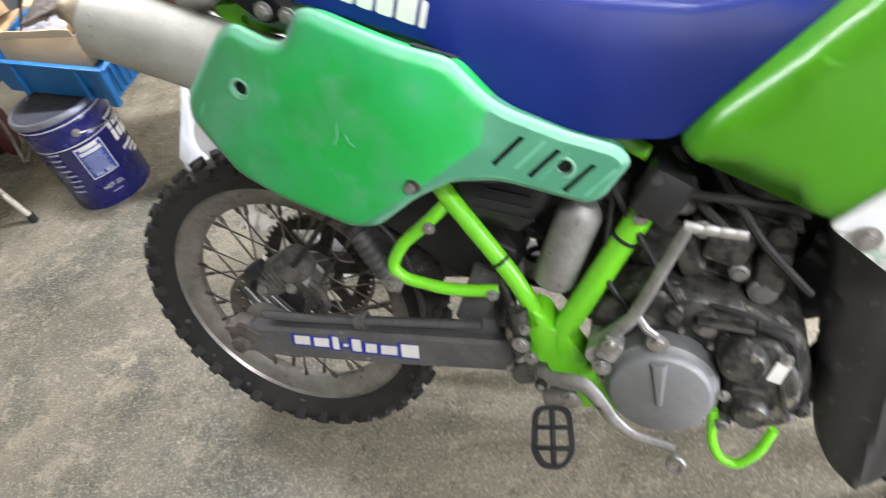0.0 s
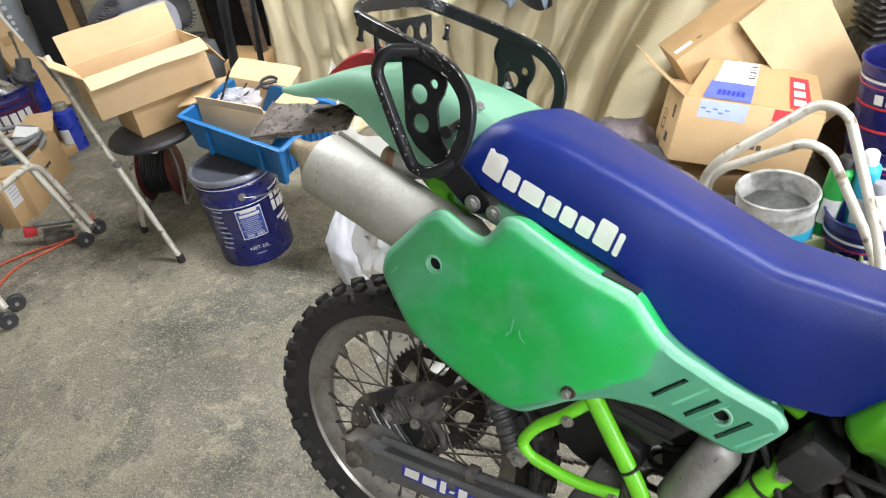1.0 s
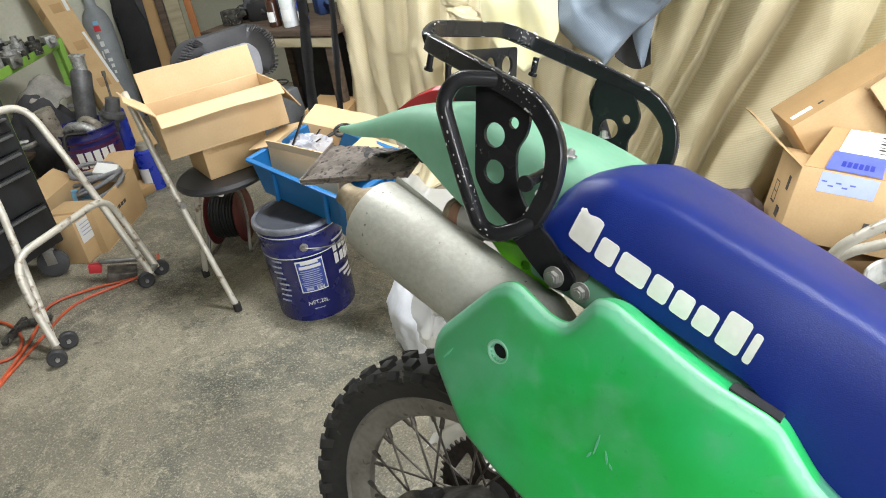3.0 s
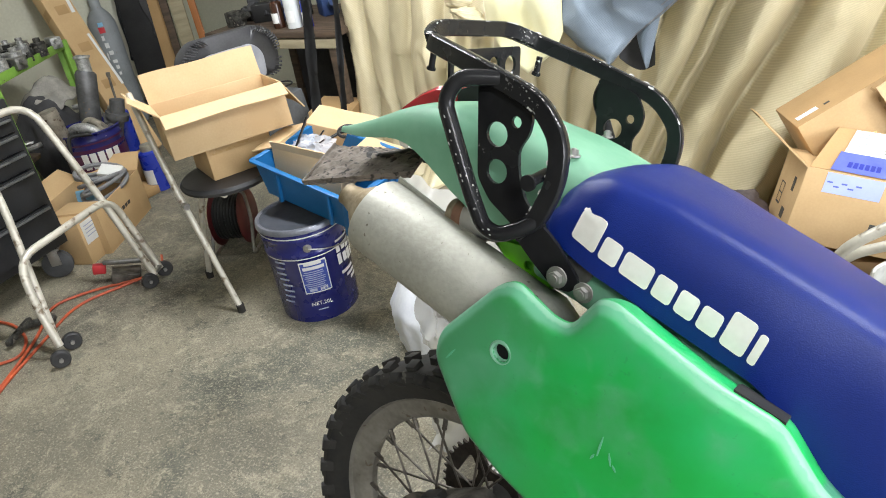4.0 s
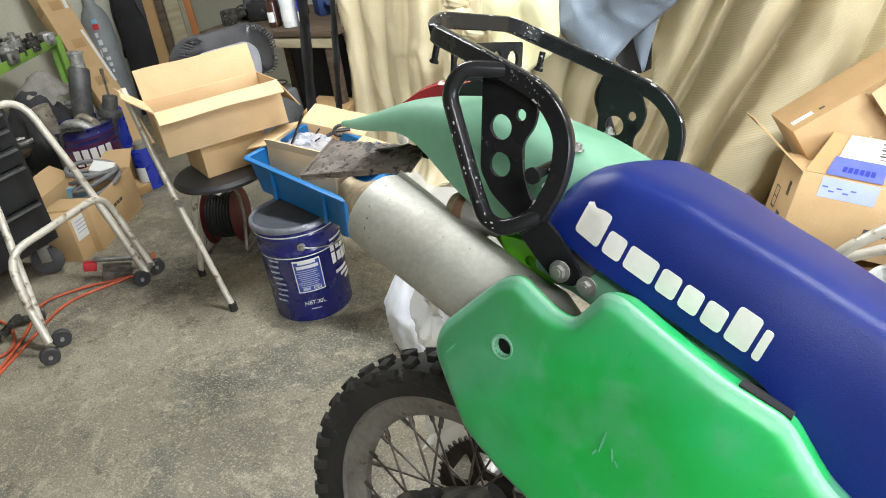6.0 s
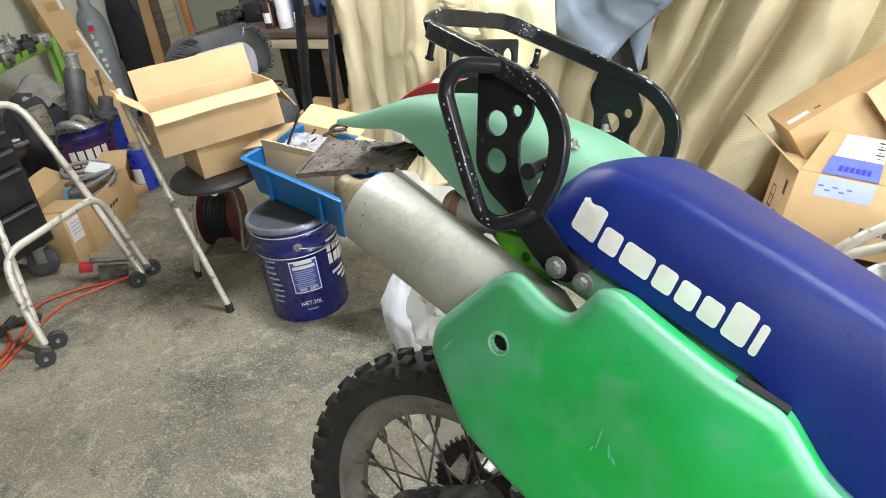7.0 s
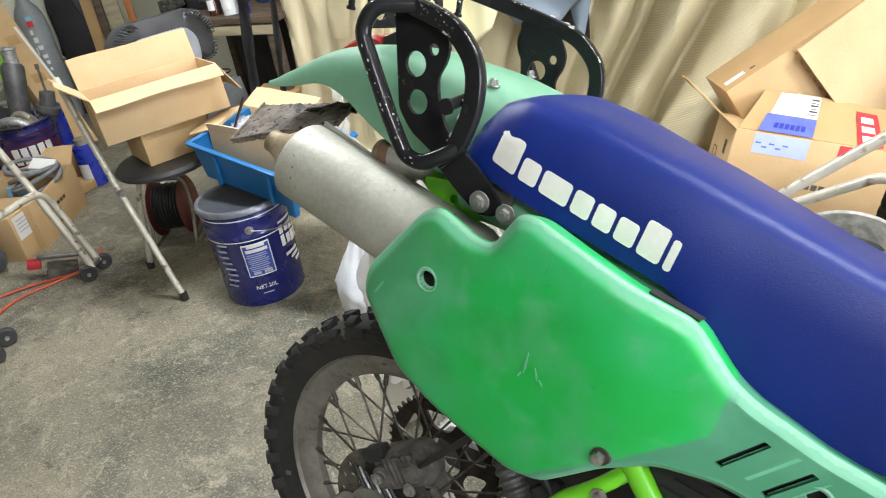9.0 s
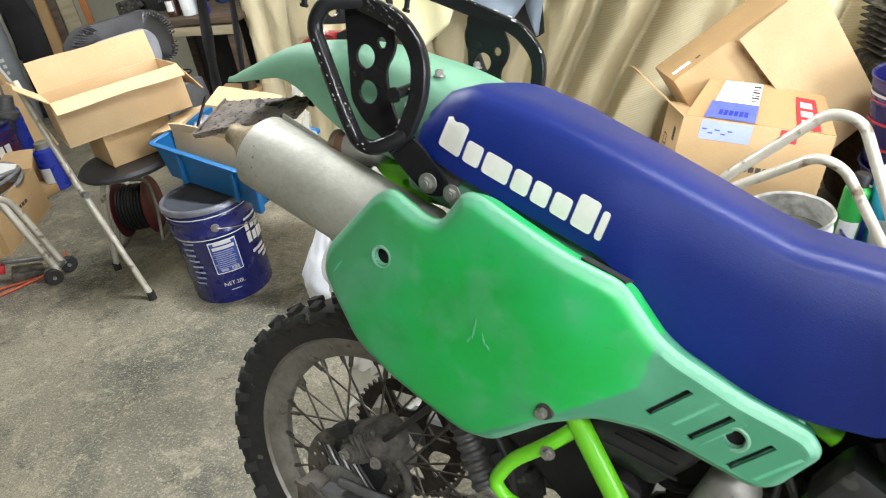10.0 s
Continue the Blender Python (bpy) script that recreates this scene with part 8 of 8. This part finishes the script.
for k in range(12):
    s = 0.03 + 0.03 * random.random()
    bm = bmesh.new()
    box(bm, (0, 0, s), (s * 2.2, s * 1.8, s * 2), 0.008)
    rod(bm, (s, 0, s), (s * 2.2, 0, s * 1.5), s * 0.4, 10)
    ob = part("tool", bm, M[("black_plastic", "engine_grey", "rag", "tool_blue")[k % 4]])
    ob.matrix_world = pose(-3.08 + 0.035 * k + (0.10 if k > 9 else 0), 2.95 + 0.22 * random.random(), 0.69, 0, 0, random.random() * 360)
    tagged(ob, "dark workshop tool lying on the bench", "tool", "tools on the bench")

# grey metal stand under the bench, dark drum
stand_ob = new("metal_stand")
stand_ob.matrix_world = pose(-2.62, 2.72, 0)
tagged(stand_ob, "tapered grey metal stand with a wire ring", "stand")
bm = bmesh.new()
loft(bm, [[Vector((sx * w, sy * w, z)) for sx, sy in ((-1, -1), (1, -1), (1, 1), (-1, 1))] for w, z in ((0.10, 0.0), (0.065, 0.42), (0.05, 0.43))])
part("body", bm, M["stand_grey"], stand_ob)
bm = bmesh.new()
tube(bm, [Vector((0.055 * math.cos(a), 0.055 * math.sin(a), 0.46)) for a in [k * math.tau / 20 for k in range(20)]], 0.004, 8, closed=True)
part("ring", bm, M["black_plastic"], stand_ob)
carton("carton", pose(-2.46, 2.62, 0, 0, 8, 20), (0.20, 0.25, 0.36), "cardboard_dark", "tall brown carton beside a metal stand", hollow=False)

# ---- red air hose on the floor ----
bm = bmesh.new()
tube(bm, [(-2.30, 0.70, 0.006), (-2.48, 0.952, 0.006), (-2.575, 1.15, 0.006), (-2.70, 1.40, 0.006), (-2.60, 1.60, 0.006), (-2.56, 1.72, 0.006), (-2.66, 1.80, 0.006)], 0.0055, 8, 0.12)
tagged(part("air_hose", bm, M["hose_red"]), "orange red air hose lying on the floor", "hose", "air hoses")
bm = bmesh.new()
tube(bm, [(-2.42, 0.85, 0.008), (-2.62, 1.18, 0.012), (-2.80, 1.36, 0.007), (-2.72, 1.50, 0.007), (-2.55, 1.66, 0.007)], 0.0055, 8, 0.12)
tagged(part("air_hose", bm, M["hose_red"]), "orange red air hose lying on the floor", "hose", "air hoses")
bm = bmesh.new()
tube(bm, [(-2.98, 1.20, 0.007), (-2.82, 1.22, 0.007), (-2.66, 1.17, 0.010), (-2.58, 1.09, 0.007), (-2.66, 1.00, 0.007), (-2.9, 1.02, 0.007)], 0.0055, 8, 0.10)
tagged(part("air_hose", bm, M["hose_red"]), "orange red air hose lying on the floor", "hose", "air hoses")
gun = new("air_gun")
gun.matrix_world = pose(-2.72, 1.18, 0.0, 0, 0, -60)
tagged(gun, "dusty air gun lying on the floor", "tool")
for nm, at, sz, tr in (("barrel", (0, 0, 0.025), (0.16, 0.022, 0.022), (0, 0, 0)), ("grip", (-0.06, 0.05, 0.02), (0.03, 0.11, 0.022), (0, 0, 15))):
    bm = bmesh.new()
    box(bm, at, sz, 0.006, pose(0, 0, 0, *tr))
    part(nm, bm, M["engine_grey"], gun)
jack = new("jack_handle")
jack.matrix_world = pose(-2.66, 1.62, 0.0, 0, 0, 30)
tagged(jack, "small dirty jack with a red end on the floor", "jack")
for nm, at, sz, mt in (("base", (0, 0, 0.02), (0.11, 0.09, 0.04), "rust_steel"), ("arm", (0.0, 0.02, 0.07), (0.16, 0.02, 0.02), "dull_steel"), ("handle", (-0.10, 0.0, 0.06), (0.05, 0.03, 0.04), "sticker_red")):
    bm = bmesh.new()
    box(bm, at, sz, 0.006, pose(0, 0, 0, 0, 14, 20))
    part(nm, bm, M[mt], jack)
# ---- tarpaulin over stored machines ----
# folds: where each valley lies along the cover half a metre up, and how far the ridge after it stands out
FOLDS = ((-2.34, 0.06), (-2.20, 0.06), (-2.06, 0.06), (-1.92, 0.09), (-1.70, 0.07), (-1.56, 0.05), (-1.44, 0.09), (-1.26, 0.06), (-1.14, 0.05), (-1.04, 0.06),
         (-0.90, 0.05), (-0.75, 0.035), (-0.68, 0.10), (-0.475, 0.13), (-0.21, 0.06), (-0.06, 0.10), (0.18, 0.07), (0.36, 0.11), (0.62, 0.08), (0.85, 0.12), (1.15, 0.09), (1.45, 0.09), (1.70, 0.0))


def tarp_at(s, z, ridge, f):
    """s: along the cover, z: up; ridge: height of the fold here, f: 0 to 1 across it."""
    bend = lerp([(-2.4, -0.05), (-1.3, 0.06), (-0.95, 0.35), (-0.75, 0.52), (-0.3, 0.48), (0.3, 0.30), (1.7, 0.1)], s)
    d = z - 0.5
    x = s + bend * (d - 0.30 * d * abs(d)) + 0.010 * math.sin(z * 7 + s * 9) + 0.015 * noise.noise(Vector((s * 3, z * 3, 5)))
    top = 0.66
    g = f / top * 0.5 if f < top else 0.5 + (f - top) / (1 - top) * 0.5
    bump = math.sin(math.pi * min(1.0, max(0.0, g))) ** 0.7
    fade = 0.75 + 0.35 * noise.noise(Vector((s * 2.2, z * 1.7, 3.3)))
    y = 2.88 + 0.13 * z - 0.06 * math.sin((s + 2.3) * 0.8)
    y += -0.20 * math.exp(-((x + 1.45) / 0.40) ** 2 - ((z - 0.62) / 0.40) ** 2)
    y -= ridge * (1.5 + 1.5 / (1 + math.exp(-9 * (s + 0.9)))) * bump * fade
    y += 0.022 * noise.noise(Vector((s * 5, z * 1.4, 1.7))) + 0.007 * noise.noise(Vector((x * 15 - z * 8, z * 6, 0.3))) + 0.0035 * noise.noise(Vector((x * 36, z * 24, 2.3)))
    if -2.0 < x < -1.3 and z < 0.66:
        y -= 0.030 * min(1.0, (0.66 - z) / 0.12) * min(1.0, (x + 2.0) / 0.12, (-1.3 - x) / 0.12) * abs(math.sin(x * 34 + 1.5 * z)) ** 0.7
    wrinkle = noise.noise(Vector((s * 7, z * 3 + s * 2, 7.0)))
    y -= 0.012 * max(0.0, 1 - abs(wrinkle) * 7)
    if z < 0.10:
        y -= 0.10 * (1 - z / 0.10) ** 2 * (0.6 + 0.4 * math.sin(x * 23))
    return (x, y, max(0.004, z + 0.012 * noise.noise(Vector((x * 7, 3.0, 0)))))


def across(step):
    """Stations along the cover, with every valley on a station."""
    out = []
    for (s0, h), (s1, _) in zip(FOLDS, FOLDS[1:]):
        n = max(8, round((s1 - s0) / step))
        out += [(s0 + (s1 - s0) * k / n, h, k / n) for k in range(n)]
    return out


cover = new("cover")
tagged(cover, "creased beige woven tarpaulin draped over stored machines", "tarpaulin")
line = across(0.0125)
bm = bmesh.new()
rows = 110
grid = [[bm.verts.new(tarp_at(s, 1.5 * (j / rows), h, f)) for j in range(rows + 1)] for s, h, f in line]
for a, b in zip(grid, grid[1:]):
    for j in range(rows):
        bm.faces.new((a[j], b[j], b[j + 1], a[j + 1]))
part("cloth", bm, M["tarp"], cover, "", 180)
# the cover's flat top, reaching back to the wall
bm = bmesh.new()
back = [[bm.verts.new((x, y + (4.08 - y) * k / 10, z + 0.05 * math.sin(k * 0.31) + 0.02 * noise.noise(Vector((x * 3, k * 0.5, 0)))  * (k > 0))) for k in range(11)] for x, y, z in [tarp_at(s, 1.5, h, f) for s, h, f in line]]
for a, b in zip(back, back[1:]):
    for k in range(10):
        bm.faces.new((a[k], b[k], b[k + 1], a[k + 1]))
part("top", bm, M["tarp"], cover, "", 180)
for name, z, r, ends in (("hem", 0.012, 0.006, (-2.34, 1.7)), ("seam", 0.545, 0.0014, (-2.05, -1.46)), ("seam", 0.30, 0.0014, (-2.3, -1.7))):
    bm = bmesh.new()
    tube(bm, [Vector(tarp_at(s, z - 0.10 * (s + 1.7) * (name == "seam"), h, f)) + Vector((0, -0.002, 0)) for s, h, f in line if ends[0] <= s <= ends[1]], r, 6)
    part(name, bm, M["tarp"], cover)
# bunched top of the cover
for at, sc in (((-1.46, 2.56, 0.80), (0.07, 0.05, 0.035)), ((-1.43, 2.55, 0.75), (0.05, 0.04, 0.03)), ((-1.50, 2.57, 0.86), (0.06, 0.05, 0.04))):
    bm = bmesh.new()
    bmesh.ops.create_icosphere(bm, subdivisions=4, radius=1.0)
    for v in bm.verts:
        n = 1 + 0.25 * noise.noise(v.co * 1.3 + Vector(at)) - 0.14 * max(0.0, 1 - abs(noise.noise(Vector((v.co.x * 1.2, v.co.y, v.co.z * 3.0)))) * 3)
        v.co = Vector((v.co.x * sc[0], v.co.y * sc[1], v.co.z * sc[2])) * n
    part("tuck", bm, M["tarp"], cover, "", 180).matrix_local = pose(*at, 0, 20, 0)

# pale towel hung over the cover
bm = bmesh.new()


def towel_at(u, v):
    low = lerp([(0, 0.77), (0.3, 0.66), (0.5, 0.585), (0.72, 0.63), (0.9, 0.67), (1, 0.74)], u)
    z = 1.25 + (low - 1.25) * v
    x = -1.375 + 0.275 * u + 0.03 * v * (u - 0.3)
    y = 2.545 + 0.5 * max(0.0, z - 0.85) + 0.018 * math.sin(u * 11 + z * 3) + 0.02 * noise.noise(Vector((x * 9, z * 6, 4)))
    return (x, y, z)


sheet(bm, 40, 44, towel_at, 0.005)
tagged(part("towel", bm, M["towel"], None, "", 180), "pale yellow towel hung over the tarpaulin", "towel")

# grey sheet with its corner folded back
grey = new("cloth")
tagged(grey, "grey blue woven sheet hanging over the tarpaulin", "cloth")
LEFT = [(-1.17, 1.25), (-1.155, 0.847), (-1.14, 0.776), (-1.03, 0.68), (-0.92, 0.622)]
HEM = [(-0.36, 1.12), (-0.583, 0.911), (-0.693, 0.833), (-0.836, 0.715), (-0.916, 0.622)]
BACK = [(-0.34, 1.14), (-0.575, 0.92), (-0.685, 0.835), (-0.757, 0.77), (-0.798, 0.597)]


def on_line(pts, v):
    k = min(int(v * 4), 3)
    f = v * 4 - k
    return Vector(pts[k]).lerp(Vector(pts[k + 1]), f)


def grey_at(u, v):
    p = on_line(LEFT, v).lerp(on_line(HEM, v), u)
    y = 2.575 - 0.05 * math.sin(math.pi * u) + 0.6 * max(0.0, p.y - 0.95) + 0.02 * math.sin(u * 7 + v * 5) * (1 - 0.6 * v) + 0.014 * noise.noise(Vector((p.x * 6, p.y * 5, 9))) - 0.010 * max(0.0, 1 - 4 * abs(noise.noise(Vector((p.x * 7 + p.y * 5, p.y * 6 - p.x * 4, 3))))) + 0.003 * noise.noise(Vector((p.x * 30, p.y * 26, 2)))
    return (p.x, y, p.y)


def flap_at(u, v):
    p = on_line(HEM, v).lerp(on_line(BACK, v), u if v < 0.75 else 0.96 + 0.04 * u if v > 0.99 else u + (1 - u) * 0.96 * (v - 0.75) * 4)
    return (p.x, 2.592 + 0.6 * max(0.0, p.y - 0.95) + 0.012 * math.sin(u * 3 + v * 4), p.y)


# added black sheet that stands for the dark hollow's shade under the corner
def corner_shade_at(u, v):
    p = Vector((-0.925, 0.625)).lerp(Vector((-0.80, 0.60)), u) + Vector((0.02, 0.14 * (1 - v) - 0.035 * math.sin(math.pi * u)))
    return (p.x, 2.615 + 0.02 * math.sin(u * 3), p.y)


for nm, f, mt, lab in (("sheet", grey_at, "tarp_grey", ""), ("turned_edge", flap_at, "tarp_grey", ""), ("corner_shade", corner_shade_at, "rubber_clean", "black sheet standing for the shade under the folded corner")):
    bm = bmesh.new()
    sheet(bm, 44, 40, f, 0.002)
    part(nm, bm, M[mt], grey, lab, 180)
for off in (0.0, 0.012):
    bm = bmesh.new()
    tube(bm, [Vector(grey_at(1.0, k / 40)) + Vector((-off * 1.2, -0.003, off)) for k in range(41)], 0.0022, 6)
    part("stitching", bm, M["hose_grey"], grey)

for i, pts in enumerate(([(-2.13, 2.50, 1.4), (-2.16, 2.50, 0.87), (-2.20, 2.49, 0.60), (-2.24, 2.50, 0.36)], [(-1.99, 2.54, 1.4), (-2.025, 2.52, 0.87), (-2.07, 2.52, 0.58), (-2.10, 2.50, 0.33)])):
    bm = bmesh.new()
    line = rounded(pts, 0.1, 6)
    w = 0.028 if i == 0 else 0.016
    vs = [[bm.verts.new(p + Vector((s * w, 0.004 * s * math.sin(k * 0.9), 0))) for s in (-1, 0, 1)] for k, p in enumerate(line)]
    fs = [bm.faces.new((a[j], a[j + 1], b[j + 1], b[j])) for a, b in zip(vs, vs[1:]) for j in (0, 1)]
    bmesh.ops.solidify(bm, geom=fs, thickness=0.004)
    tagged(part("strap", bm, M["strap_black"], None, "", 60), "black rubber strap hanging down the tarpaulin", "strap", "hanging straps")
